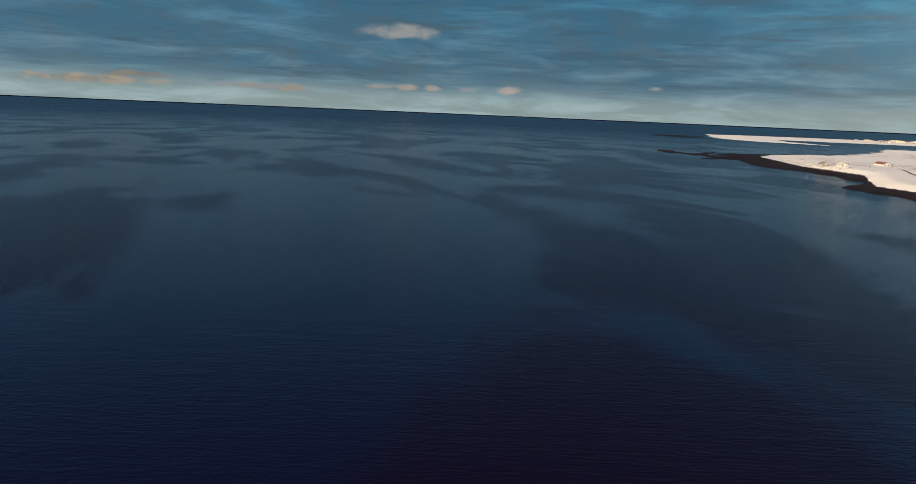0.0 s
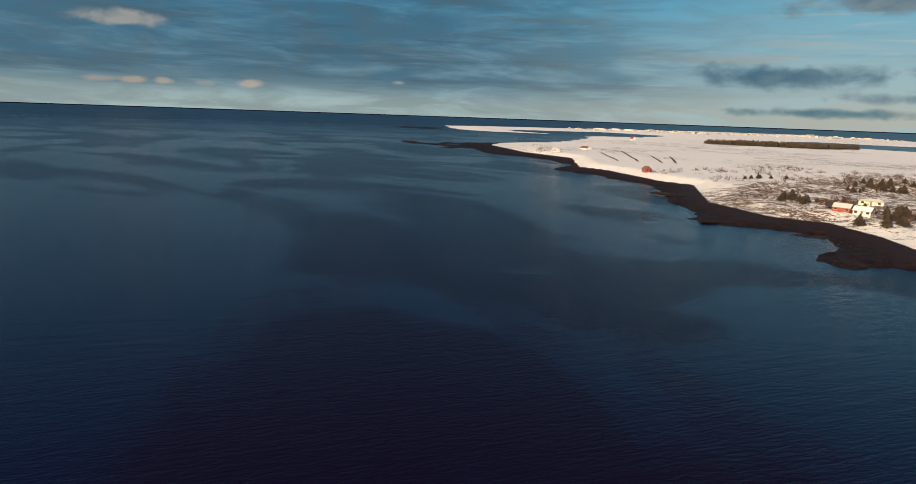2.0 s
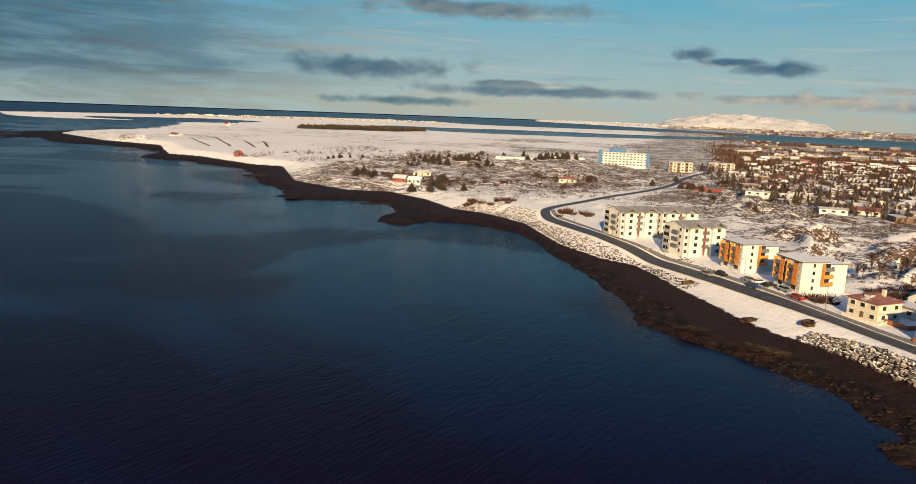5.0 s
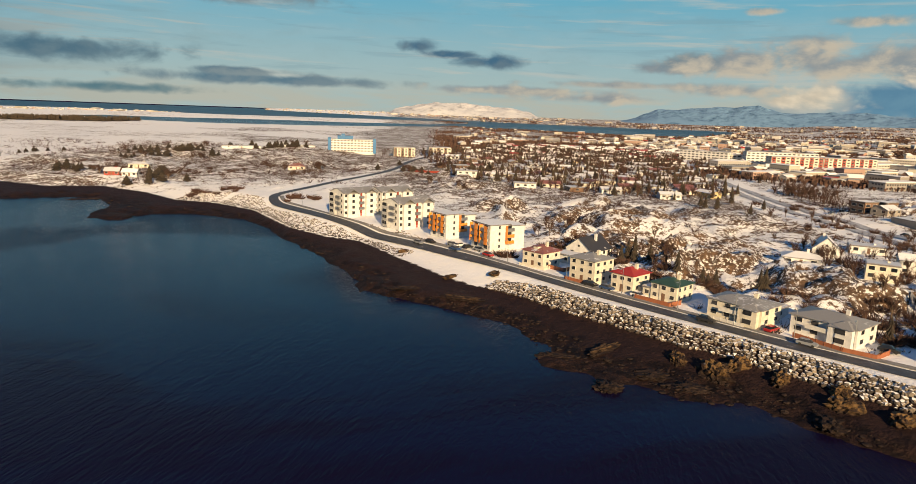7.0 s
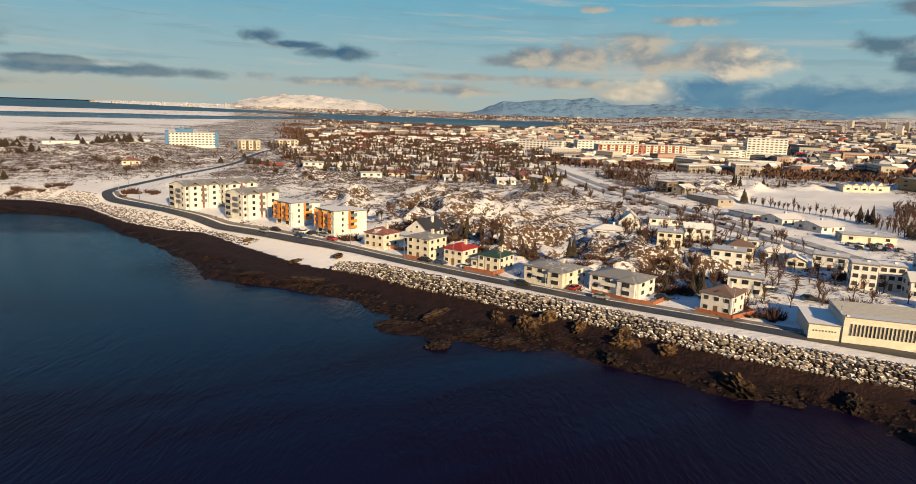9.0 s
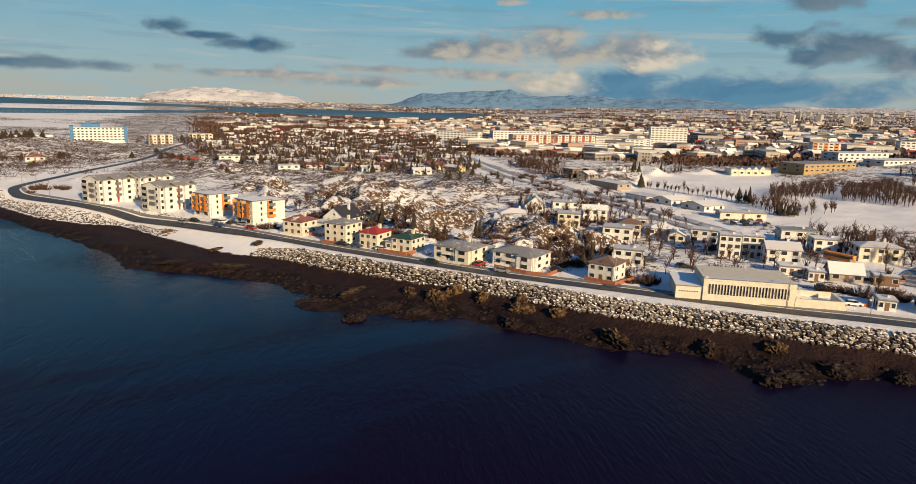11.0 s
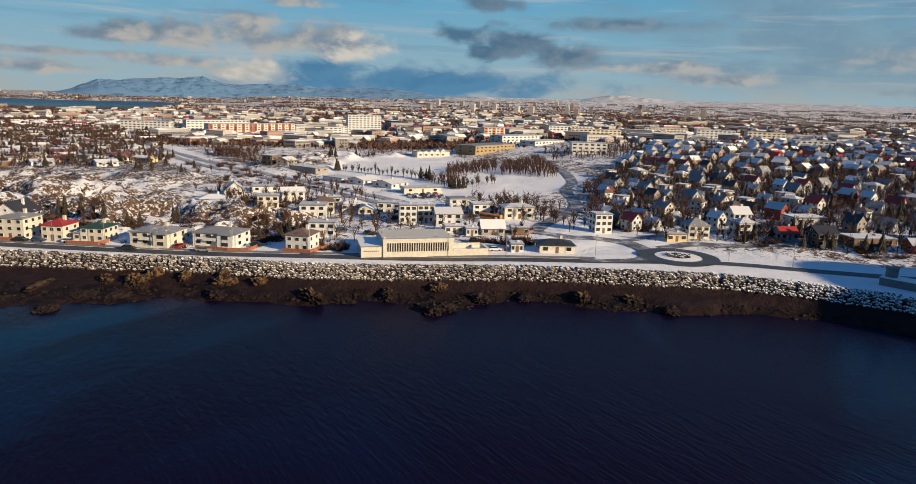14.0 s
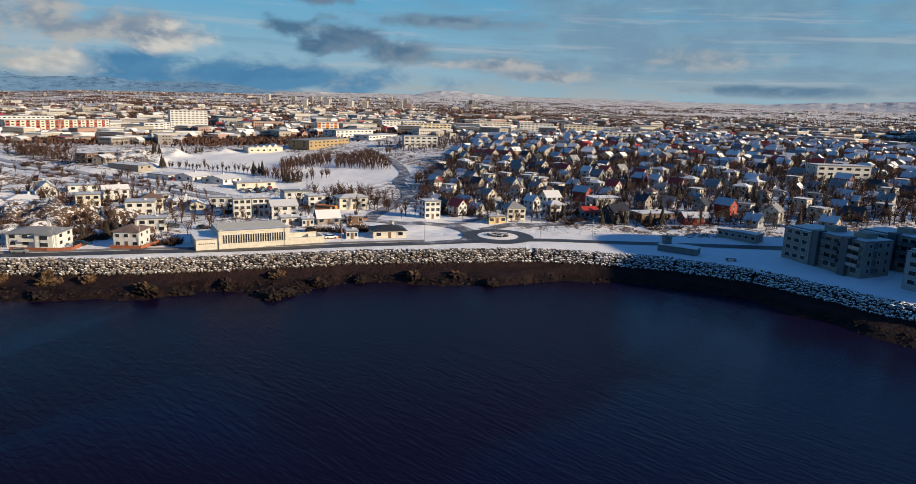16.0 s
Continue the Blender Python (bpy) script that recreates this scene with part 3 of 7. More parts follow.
def wildness(px, py):
    """How rough and overgrown the ground is: lava fields 1, fields and gardens near 0."""
    lava = ease(poly_distance(px, py, LAVA), -12, 10)
    heath = ease(py, 330, 400) * ease(px, -330, -240) * (1 - ease(px, 40, 120)) * (1 - ease(py, 700, 900))
    school = ease(60 - np.hypot((px - 330) / 1.4, py - 330), -20, 25)
    return np.maximum(np.maximum(lava * 0.92, heath * 0.56), school * 0.7) * (1 - 0.95 * ease(poly_distance(px, py, PARK), -6, 8)) * ease(poly_distance(px, py, STREETS[0][1], False), 14, 24)


def heights(px, py, fine=True):
    """Ground height; under water the bed goes down to -3."""
    px, py = np.asarray(px, float), np.asarray(py, float)
    dw = poly_distance(px, py, LAND)
    dl = -poly_distance(px, py, LAGOON)
    db = poly_distance(px, py, UPLAND)
    far_out = ease(np.hypot(px, py), 230, 700)
    rag = rough(px, py, 13, 91, 4) * (2.6 + 3 * far_out) + rough(px, py, 45, 95, 3) * (1.5 + 9 * far_out) * ease(py, 120, 200)
    dw = dw + rag * ease(np.abs(dw), 60, 6)
    dw, db = np.minimum(dw, dl), np.minimum(db, dl)
    bank = 5.6 + 160 * ease(np.hypot(px, py), 1000, 1500) + 14 * (1 - ease(px, 20, 55)) * ease(py, 150, 200)
    z = 3.0 * np.clip(dw / (dw + np.maximum(-db, 0) + 1e-6), 0, 1) + 3.8 * ease(db, -0.5, bank)
    z = z + 12 * ease((px - 215) * 0.9 - (py - 20) * 0.5, 0, 250) * ease(px, 205, 260) - 3.5 * ease(np.hypot(px, py), 900, 1700) * (1 - ease(np.degrees(np.arctan2(px, py)), 25, 45))
    # two unseen hills added south of the harbour to throw shade on it
    z = z + 54 * np.exp(-((px - 232) / 42) ** 4 - ((py + 200) / 36) ** 2) + 36 * np.exp(-((px - 350) / 110) ** 2 - ((py + 260) / 50) ** 2)
    # unseen ridge added farther out, its shadow standing in for cloud shade
    z = z + 130 * np.exp(-((py + 600) / 90) ** 2) * ease(px, 600, 900) * (1 - ease(px, 1700, 2300))
    z = np.where(dw < 0, np.maximum(dw * 0.15, -3), z)
    if fine:
        road = poly_distance(px, py, SHORE_ROAD, False)
        calm = ease(road, 9, 16)
        beach = ease(-db, 0, 4) * ease(dw, -5, 1)
        lower = ease(z, 2.4, 0.9)
        ledges = np.maximum(1 - np.abs(rough(px * 0.8 + py * 0.6, (py * 0.8 - px * 0.6) * 0.45, 15, 8, 4)) * 2.6, 0)
        z = z + beach * (lower * (0.9 * rough(px, py, 8, 5, 5) + 1.5 * ledges * ease(rough(px, py, 40, 18, 2), -0.3, 0.2)) + 0.12 * rough(px, py, 5, 6, 3))
        inland = ease(db, 8, 30) * calm
        wild = wildness(px, py)
        crag = 1 - np.abs(rough(px, py, 34, 21, 5)) * 2.2
        z = z + inland * (wild * (3.0 * rough(px, py, 70, 3, 3) + 8.0 * np.maximum(crag, 0) ** 2 * ease(rough(px, py, 80, 40, 2), -0.4, 0.3) + 2.8 * rough(px, py, 13, 44, 4) + 0.6 * rough(px, py, 5, 47, 2)) + 0.75 * rough(px, py, 15, 12, 4))
    return z + swell(px, py), dw, db

# ---- where the single things stand ----
OUTCROPS = [(86, 104, 3.4, 2.4, 3.2), (88, 108, 2.0, 1.6, 2.8), (69.5, 122, 3.8, 2.6, 3.6), (76, 123.5, 4.4, 1.9, 2.8), (64.5, 129, 3.2, 1.9, 2.4), (81, 116.5, 3.2, 1.8, 2.2), (96.5, 80, 1.9, 4.6, 3.4), (114, 51.5, 4.0, 2.6, 3.0), (118, 50, 3.0, 2.4, 2.2), (114, 68, 3.2, 2.4, 3.0),
            (130, 48.5, 3.4, 2.4, 2.4), (57, 124, 4.5, 2.6, 1.6), (21, 199, 4.0, 1.8, 1.5), (34, 193, 3.6, 1.8, 1.8), (6.5, 232.5, 2.6, 1.5, 1.4), (40, 135, 5.2, 1.7, 1.5), (51, 137, 6.0, 1.6, 1.6), (46, 119, 3.4, 2.6, 2.2),
            (62, 117, 3.6, 2.4, 1.5), (141, 41, 3.0, 2.2, 2.0), (150.5, 28, 3.2, 2.4, 3.0), (158.5, 17, 2.8, 2.2, 2.4), (159, 6, 2.6, 2.2, 2.2), (81, 101, 3.4, 2.4, 1.8), (103, 74, 4.0, 2.4, 2.2), (93, 98, 3.2, 2.2, 2.4), (126, 60, 3.0, 2.4, 2.4), (8, 189, 7, 2.2, 1.0), (22, 178, 6, 2.2, 1.2), (-128, 320, 9, 5, 1.2), (-215, 372, 10, 4, 1.2), (-163, 378, 12, 4, 1.3), (-300, 462, 14, 5, 1.6),
            (-1050, 772, 60, 14, 2.5), (-970, 775, 55, 16, 2.5), (-1990, 1490, 90, 22, 3), (-2090, 1570, 90, 26, 3), (-880, 738, 40, 10, 2)]
BACK_HOUSES = [
    ("cream bungalow with dark hipped roof by the shore road", 176, 53.5, 11.5, 8, 1, "cream", "blackroof", "hip", 1.6, -46), ("small white garage beside a bungalow", 166, 62, 4, 5, 1, "white", "snowroof", "flat", 0, -46),
    ("white house with pale hipped roof on the lava slope", 142.3, 207.5, 11.6, 8.0, 1, "white", "snowroof", "hip", 1.8, -30), ("white chalet with a steep snowy roof and timber gable", 163.3, 225.2, 10.5, 9.4, 1, "white", "snowroof", "gable", 4.2, 60),
    ("cream house with a glazed upper floor", 155.7, 186.1, 8.9, 7.3, 2, "cream", "snowroof", "flat", 0, -35), ("white flat-roofed house on the slope", 182.1, 227.6, 12.8, 7.7, 1, "white", "snowroof", "flat", 0, -30), ("white house with shallow gable and big windows", 174.7, 195.0, 10.3, 7.9, 2, "white", "snowroof", "gable", 1.6, -30),
    ("white house with brown hipped roof", 164.6, 159.5, 8.3, 6.8, 2, "cream", "brownroof", "hip", 1.8, -35), ("white stepped house with flat roof", 133.8, 121.4, 8.8, 6.1, 2, "white", "snowroof", "flat", 0, -43), ("tall white flat-roofed house wing", 152, 150, 10, 8, 2, "white", "snowroof", "flat", 0, -43),
    ("low white house under deep snow", 184.3, 179.7, 9.7, 6.2, 1, "white", "snowroof", "flat", 0, -35), ("bungalow with snowy dark roof", 180.0, 159.5, 10.2, 7.1, 1, "white", "snowroof", "hip", 1.5, -35), ("small pale bungalow with a carport", 177.8, 148.4, 7.7, 6.1, 1, "cream", "snowroof", "gable", 1.4, 50),
    ("white two-storey flat-roofed house", 185.7, 141.8, 9.9, 6.8, 2, "white", "snowroof", "flat", 0, -50), ("white three-storey block with corner balconies", 175.2, 121.0, 6.7, 6.0, 3, "white", "snowroof", "flat", 0, -40), ("white three-storey block beside its twin", 183.2, 118.8, 6.8, 6.1, 3, "white", "snowroof", "flat", 0, -40),
    ("white house with broad gable and carport", 183.9, 107.8, 10.2, 7.1, 2, "white", "snowroof", "gable", 2.0, -35), ("white cubic house with dark roof edge", 218.4, 129.5, 12.8, 8.0, 2, "white", "greyroof", "flat", 0, -35), ("white two-storey house with a long balcony", 213.4, 113.7, 10.0, 7.3, 2, "white", "snowroof", "flat", 0, -35),
    ("cream two-storey house beside the street", 217.8, 98.8, 13.0, 7.8, 2, "cream", "snowroof", "hip", 1.4, -35), ("taupe house with white chalet gable", 183.6, 85.6, 8.7, 6.4, 1, "taupe", "snowroof", "gable", 2.6, -40), ("low white carport building", 173.9, 96.1, 6.8, 6.1, 1, "white", "snowroof", "flat", 0, -40),
    ("small white garage with snowy roof", 176.0, 89.4, 4.3, 5.5, 1, "white", "snowroof", "flat", 0, -40), ("brown timber shed with snowy roof", 189.8, 77.6, 6.3, 5.5, 1, "brownwall", "snowroof", "flat", 0, -45), 
    ("white three-storey cube with rows of windows", 217.7, 59.3, 6.8, 6.1, 3, "white", "snowroof", "flat", 0, -38), ("cream house with grey mansard by the roundabout", 235.9, 29.6, 8.0, 7.2, 2, "cream", "greyroof", "hip", 2.6, -45), ("low yellow building with flat roof", 223.9, 32.6, 7.3, 5.5, 1, "yellow", "snowroof", "flat", 0, -45),
    ("tall white house with snowy gable", 273.4, 26.2, 7.7, 6.9, 2, "white", "snowroof", "gable", 2.6, -40), ("white house with snowy hipped roof", 253.4, 17.7, 7.6, 6.7, 2, "white", "snowroof", "hip", 1.8, -40), ("white two-storey building with flat roof", 281, 3, 14, 9, 2, "white", "snowroof", "flat", 0, -40),
    ("dark timber house with steep gable", 254, -9, 8, 8, 2, "blackwall", "blackroof", "gable", 2.2, -40), ("brown flat-roofed building on the slope", 264, -22, 16, 9, 1, "brownwall", "snowroof", "flat", 0, -45), ("dark red timber building on slope", 263, -39, 11, 7, 1, "redwall", "snowroof", "gable", 1.8, -55),
    ("small grey shed with red roof", 255, 3, 7, 6, 1, "grey", "redroof", "gable", 2.0, -40), ("long white commercial building by the street", 240, 240, 16, 11, 1, "white", "snowroof", "flat", 0, 92), ("white commercial building with shallow gables", 243, 222, 14, 12, 1, "white", "snowroof", "gable", 1.6, 5),
    ("white commercial shed beside the street", 246, 204, 14, 14, 1, "white", "snowroof", "gable", 1.6, 5), ("long low building beside a car park", 243, 178, 20, 8, 1, "cream", "snowroof", "flat", 0, -30), ("grey-brown house on the snowy slope", 258, 316, 11, 9, 2, "taupe", "snowroof", "gable", 2, 20),
    ("low commercial hall with flat roof", 255, 288, 24, 11, 1, "taupe", "snowroof", "flat", 0, 95), ("red-walled hut group by the shore", -174, 437, 9, 6, 1, "redwall", "snowroof", "gable", 2, 0), ("white hut by the shore", -163, 436, 9, 6, 1, "white", "snowroof", "gable", 2, 0),
    ("yellow cabin among bushes", -176, 489, 14, 7, 1, "cream", "snowroof", "hip", 1.4, 0), ("house with an orange-red roof among scrub", -70, 512, 12, 8, 1, "cream", "maroonroof", "hip", 2.2, 0), ("long low white house with trees", -160, 740, 40, 9, 1, "white", "snowroof", "flat", 0, 12),
    ("white farm house on the shore field", -672, 752, 16, 9, 1, "white", "snowroof", "gable", 2.5, -30), ("dark farm barn by the shore", -690, 742, 15, 9, 1, "grey", "greyroof", "gable", 2.5, -30), ("red hut at the edge of the shore", -399, 576, 9, 6, 1, "redwall", "brownroof", "gable", 2.4, -30),
    ("white farm building with red roof", -710, 866, 24, 10, 1, "white", "maroonroof", "gable", 2.5, -25), ("white church-like farm house", -1062, 1485, 14, 10, 2, "white", "redroof", "gable", 5, -30), ("long low white house in the heath", -110, 775, 46, 9, 1, "white", "snowroof", "flat", 0, 14)]
FAR_BLOCKS = [(436, 682, 58, 12, 4, -2, "cream", "redwall", "long cream apartment row with red panels"), (496, 680, 60, 12, 4, -2, "cream", "redwall", "long cream apartment row with red bays"), (440, 716, 80, 12, 5, -8, "white", None, "long white apartment row behind red panels"),
              (375, 765, 60, 12, 4, -50, "white", None, "white apartment slab in the snow"), (400, 745, 40, 12, 3, -40, "cream", None, "cream apartment slab in the snow"), (616, 640, 46, 14, 8, -30, "white", None, "white eight-storey tower slab with rows of windows"),
              (560, 640, 24, 14, 3, -20, "white", None, "white gabled hall beside the tower"), (590, 655, 22, 14, 3, -20, "white", None, "white hall beside the tower"), 
               (820, 232, 46, 14, 4, -55, "white", None, "cream-white apartment block in town"), (842, 180, 44, 14, 4, -55, "cream", None, "cream apartment block in town"),
              (722, 100, 36, 13, 3, -60, "white", None, "white apartment block in the old town"), (500, 225, 30, 13, 3, -50, "white", None, "white block beside the park"), (404, -96, 30, 12, 3, -62, "white", None, "pale block on the hill"), (700, 330, 60, 14, 3, -45, "cream", "yellow", "cream block with ochre panels"),
              (640, 420, 50, 13, 3, -35, "white", "orange", "white block with orange bays"), (760, 400, 60, 14, 3, -40, "white", None, "long pale block in the town"), (900, 330, 60, 15, 3, -50, "cream", None, "wide cream block in the town")]
TREES = [(277 + 0.5 * i, 281 - 3.0 * i, 1, 0.7, 6, "bare") for i in range(23)] + [(279 + 4.6 * i, 176 + 0.4 * i, 1, 0.8, 7, "bare") for i in range(7)] + [(266, 176, 4, 2.2, 6, "conifer"), (274, 177, 4, 2.0, 6, "conifer"), (272, 281, 2, 0.8, 9, "conifer"), (309, 331, 4, 3, 7, "conifer"), (351, 352, 2, 1, 5, "conifer"), (362, 351, 2, 1, 5, "conifer"), (368, 350, 2, 1, 5, "conifer"), (287, 214, 5, 3, 7, "conifer")] + [(93, 213, 6, 3.5, 6, "bare"), (80, 204, 5, 3, 6, "conifer"), (76, 262, 6, 6, 6, "bare"), (62, 252, 5, 5, 6, "bare"), (101, 160, 2, 1, 6, "conifer"), (88, 172, 4, 3, 6, "conifer"), (82, 180, 5, 4, 6, "bare"), (152, 212, 6, 5, 6, "bare"), (270, 430, 14, 10, 9, "bare"), (285, 415, 10, 8, 8, "bare"),
         (300, 512, 12, 10, 9, "bare"), (123, 136, 10, 4, 7, "bare"), (132, 146, 10, 5, 7, "bare"), (118, 128, 5, 3, 6, "conifer"), (-300, 606, 10, 14, 6, "conifer"), (-228, 612, 9, 10, 7, "conifer"), (-204, 634, 10, 9, 7, "conifer"), (-176, 624, 5, 4, 9, "conifer"),
         (-204, 452, 4, 4, 5, "conifer"), (-190, 464, 5, 5, 5, "bare"), (-218, 567, 5, 7, 5, "conifer"), (-210, 581, 4, 7, 5, "bare"), (-197, 594, 6, 8, 7, "conifer"), (-187, 604, 5, 5, 8, "conifer"), (-162, 577, 5, 4, 7, "bare"), (-159, 612, 4, 4, 7, "conifer"), (-141, 415, 6, 5, 7, "conifer"), (-193, 757, 5, 8, 9, "bare"), (-139, 755, 4, 8, 9, "conifer"), (-115, 777, 4, 6, 10, "conifer"), (-105, 795, 4, 6, 9, "bare"), (-91, 520, 5, 5, 6, "bare"), (-61, 471, 6, 5, 5, "bare"), (-92, 473, 5, 7, 4, "bare"), (15, 512, 6, 4, 6, "bare"), (22, 514, 6, 5, 6, "conifer"), (47, 540, 6, 6, 7, "bare"), (76, 514, 6, 8, 8, "conifer"), (48, 403, 6, 5, 5, "bare"), (29, 444, 4, 3, 6, "bare"), (-210, 468, 7, 6, 7, "conifer"), (-182, 456, 8, 7, 6, "bare"), (-155, 443, 8, 8, 8, "conifer"), (-150, 455, 8, 10, 6, "bare"), (-107, 743, 6, 10, 9, "conifer"), (-150, 745, 6, 14, 8, "conifer"), (265, 552, 14, 14, 8, "conifer"), (-55, 512, 6, 5, 7, "bare"), (-85, 520, 5, 6, 6, "bare"),
         
         (215, 108, 7, 6, 7, "bare"), (232, 112, 7, 6, 8, "bare"), (170, 178, 5, 5, 6, "bare"), (196, 176, 6, 6, 6, "bare"), (205, 205, 8, 9, 6, "bare"), (165, 150, 4, 4, 6, "bare"), (160, 240, 6, 8, 6, "bare"),
         (215, 250, 8, 9, 6, "bare"), (205, 300, 9, 12, 7, "bare"), (195, 340, 9, 12, 7, "conifer"), (40, 560, 12, 25, 8, "conifer"), (60, 480, 8, 12, 7, "conifer"), (120, 440, 8, 14, 7, "bare"), (330, 760, 30, 45, 9, "conifer"), (230, 900, 30, 60, 10, "conifer"), (560, 60, 24, 25, 11, "conifer"), (470, 40, 16, 20, 9, "bare"), (500, -60, 16, 22, 9, "bare"), (180, 72, 5, 6, 5, "bare"), (222, 85, 6, 6, 7, "bare")]
CARS = [(11.7, 237.3, -57, "car_grey"), (16.1, 235.6, -57, "car_black"), (23.5, 228.5, -57, "car_grey"), (26, 227, 35, "car_white"), (28.5, 224, 35, "car_black"), (32, 219.9, -57, "car_grey"), (34, 211.5, -57, "car_red"), (24, 222, -57, "car_blue"), (67.8, 162.5, -52, "car_white"), (76.5, 141.5, -50, "car_black"),
        (89, 134.5, 30, "car_red"), (91.5, 125, -50, "car_grey"), (-6.4, 301.4, 20, "car_black"), (-9, 296.3, 20, "car_grey"), (-13, 293, 60, "car_red"), (58, 174, -52, "car_black"), (61.5, 170, -52, "car_blue"), (234.5, 229, 85, "car_red"), (143, 122, -20, "car_black"), (147, 112, -30, "car_black"), (107.5, 121, -45, "car_black"),
        (228, 172, 60, "car_grey"), (231, 170, 60, "car_white"), (234, 168, 60, "car_black"), (237, 167, 60, "car_grey"), (240, 165, 60, "car_red"), (230, 163, 60, "car_black"), (234, 161, 60, "car_blue"), (238, 159, 60, "car_grey"), (226, 166, 60, "car_black"), (228, 265, 85, "car_black"), (238, 330, 80, "car_grey"), (216, 205, 75, "car_grey"), (160, 66, -40, "car_white"), (166, 80, 20, "car_black")]
FENCES = [([(92.0, 131.2), (97.0, 121.2), (101.4, 116.8), (106.5, 119.6), (108.6, 123.2)], 1.1, "fence", "red-brown timber fence round a snowy garden"), ([(77.4, 146.6), (83.5, 137.0)], 1.0, "frame", "pale slatted garden fence"), ([(66.5, 162.0), (72.5, 153.6), (76.8, 156.2), (78.5, 160)], 1.2, "fence", "red-brown timber garden fence"),
          ([(52.4, 181.8), (58.3, 173.4)], 1.1, "fence", "red-brown timber fence before a cream house"), ([(50.5, 196.5), (54.5, 191), (57.5, 193)], 1.2, "fence", "rust-red timber fence beside a drive"), ([(109.2, 110.2), (113.8, 102.4), (122.5, 104.8), (123.5, 109.5)], 1.2, "fence", "dark red timber fence round a yard"),
          ([(42.4, 200.4), (48.6, 192.6), (54, 198)], 0.8, "cream", "low cream garden wall"), ([(150, 73.5), (163, 64), (172, 70)], 0.9, "fence", "low red-brown timber fence by the roundabout"), ([(186, 84), (197, 76), (202, 80)], 1.0, "fence", "rust-brown fence beside a yard"), ([(14, 520), (40, 510)], 0.9, "redwall", "low rust-red wall beside the road")]
BUSHES = [(120, 134, 14, 4.5), (128, 142, 10, 5), (114, 124, 6, 3), (90, 166, 6, 3), (80, 178, 6, 3), (72, 196, 5, 3), (57, 218, 8, 4), (66, 226, 8, 5), (40, 212, 5, 2), (104, 150, 6, 4), (126, 102, 5, 2.5), (122, 113, 5, 2.5), (136, 130, 6, 4), (150, 168, 6, 6), (168, 186, 6, 6), (160, 205, 6, 6), (195, 150, 6, 5),
          (205, 120, 6, 5), (168, 76, 6, 3), (178, 68, 5, 3), (228, 58, 8, 5), (236, 48, 6, 4), (242, 10, 6, 4), (262, 6, 6, 5), (250, -26, 6, 4), (205, 230, 8, 8), (215, 285, 10, 12), (240, 350, 10, 12), (-160, 450, 10, 12), (-120, 470, 8, 15), (150, 105, 5, 4), (-40, 345, 8, 5), (-104, 372, 8, 5), (-90, 376, 6, 5), (-45, 352, 8, 3), (180, 132, 5, 3)]

# ---- making meshes ----
class Shape:
    """Gathers boxes, prisms and cards into one mesh."""

    def __init__(self):
        self.v, self.f, self.m = [], [], []

    def poly(self, pts, faces, mat=0):
        o = len(self.v)
        self.v += [tuple(p) for p in pts]
        self.f += [tuple(o + i for i in f) for f in faces]
        self.m += [mat] * len(faces)
        return self

    def box(self, x0, x1, y0, y1, z0, z1, mat=0, taper=0.0):
        t = taper
        pts = [(x0, y0, z0), (x1, y0, z0), (x1, y1, z0), (x0, y1, z0), (x0 + t, y0 + t, z1), (x1 - t, y0 + t, z1), (x1 - t, y1 - t, z1), (x0 + t, y1 - t, z1)]
        return self.poly(pts, [(3, 2, 1, 0), (4, 5, 6, 7), (0, 1, 5, 4), (1, 2, 6, 5), (2, 3, 7, 6), (3, 0, 4, 7)], mat)

    def tube(self, x, y, z0, z1, r0, r1, sides=6, mat=0):
        ring = [(math.cos(6.2832 * i / sides), math.sin(6.2832 * i / sides)) for i in range(sides)]
        pts = [(x + r0 * c, y + r0 * s, z0) for c, s in ring] + [(x + r1 * c, y + r1 * s, z1) for c, s in ring]
        faces = [(i, (i + 1) % sides, sides + (i + 1) % sides, sides + i) for i in range(sides)]
        return self.poly(pts, faces + [tuple(range(sides, 2 * sides)), tuple(reversed(range(sides)))], mat)

    def mesh(self, name, mats):
        me = bpy.data.meshes.new(name)
        me.from_pydata(self.v, [], self.f)
        for m in mats:
            me.materials.append(M[m])
        if len(mats) > 1:
            me.polygons.foreach_set("material_index", self.m)
        me.update()
        return me


def part(name, shape, mats, parent=None, label=""):
    mats = [mats] if isinstance(mats, str) else mats
    ob = new(name, shape.mesh(name, mats) if isinstance(shape, Shape) else shape)
    if parent:
        ob.parent = parent
    return tagged(ob, label)


def thing(name, label, category, m=None, group="", kind=""):
    ob = new(name)
    ob.empty_display_size = 0.5
    if m:
        ob.matrix_world = m
    return tagged(ob, label, category, group, kind)


def structure(name, shape, mats, label, category):
    return tagged(part(name, shape, mats), label, category, kind="structure")


def ground_at(x, y):
    return float(heights(np.array([x]), np.array([y]))[0][0])


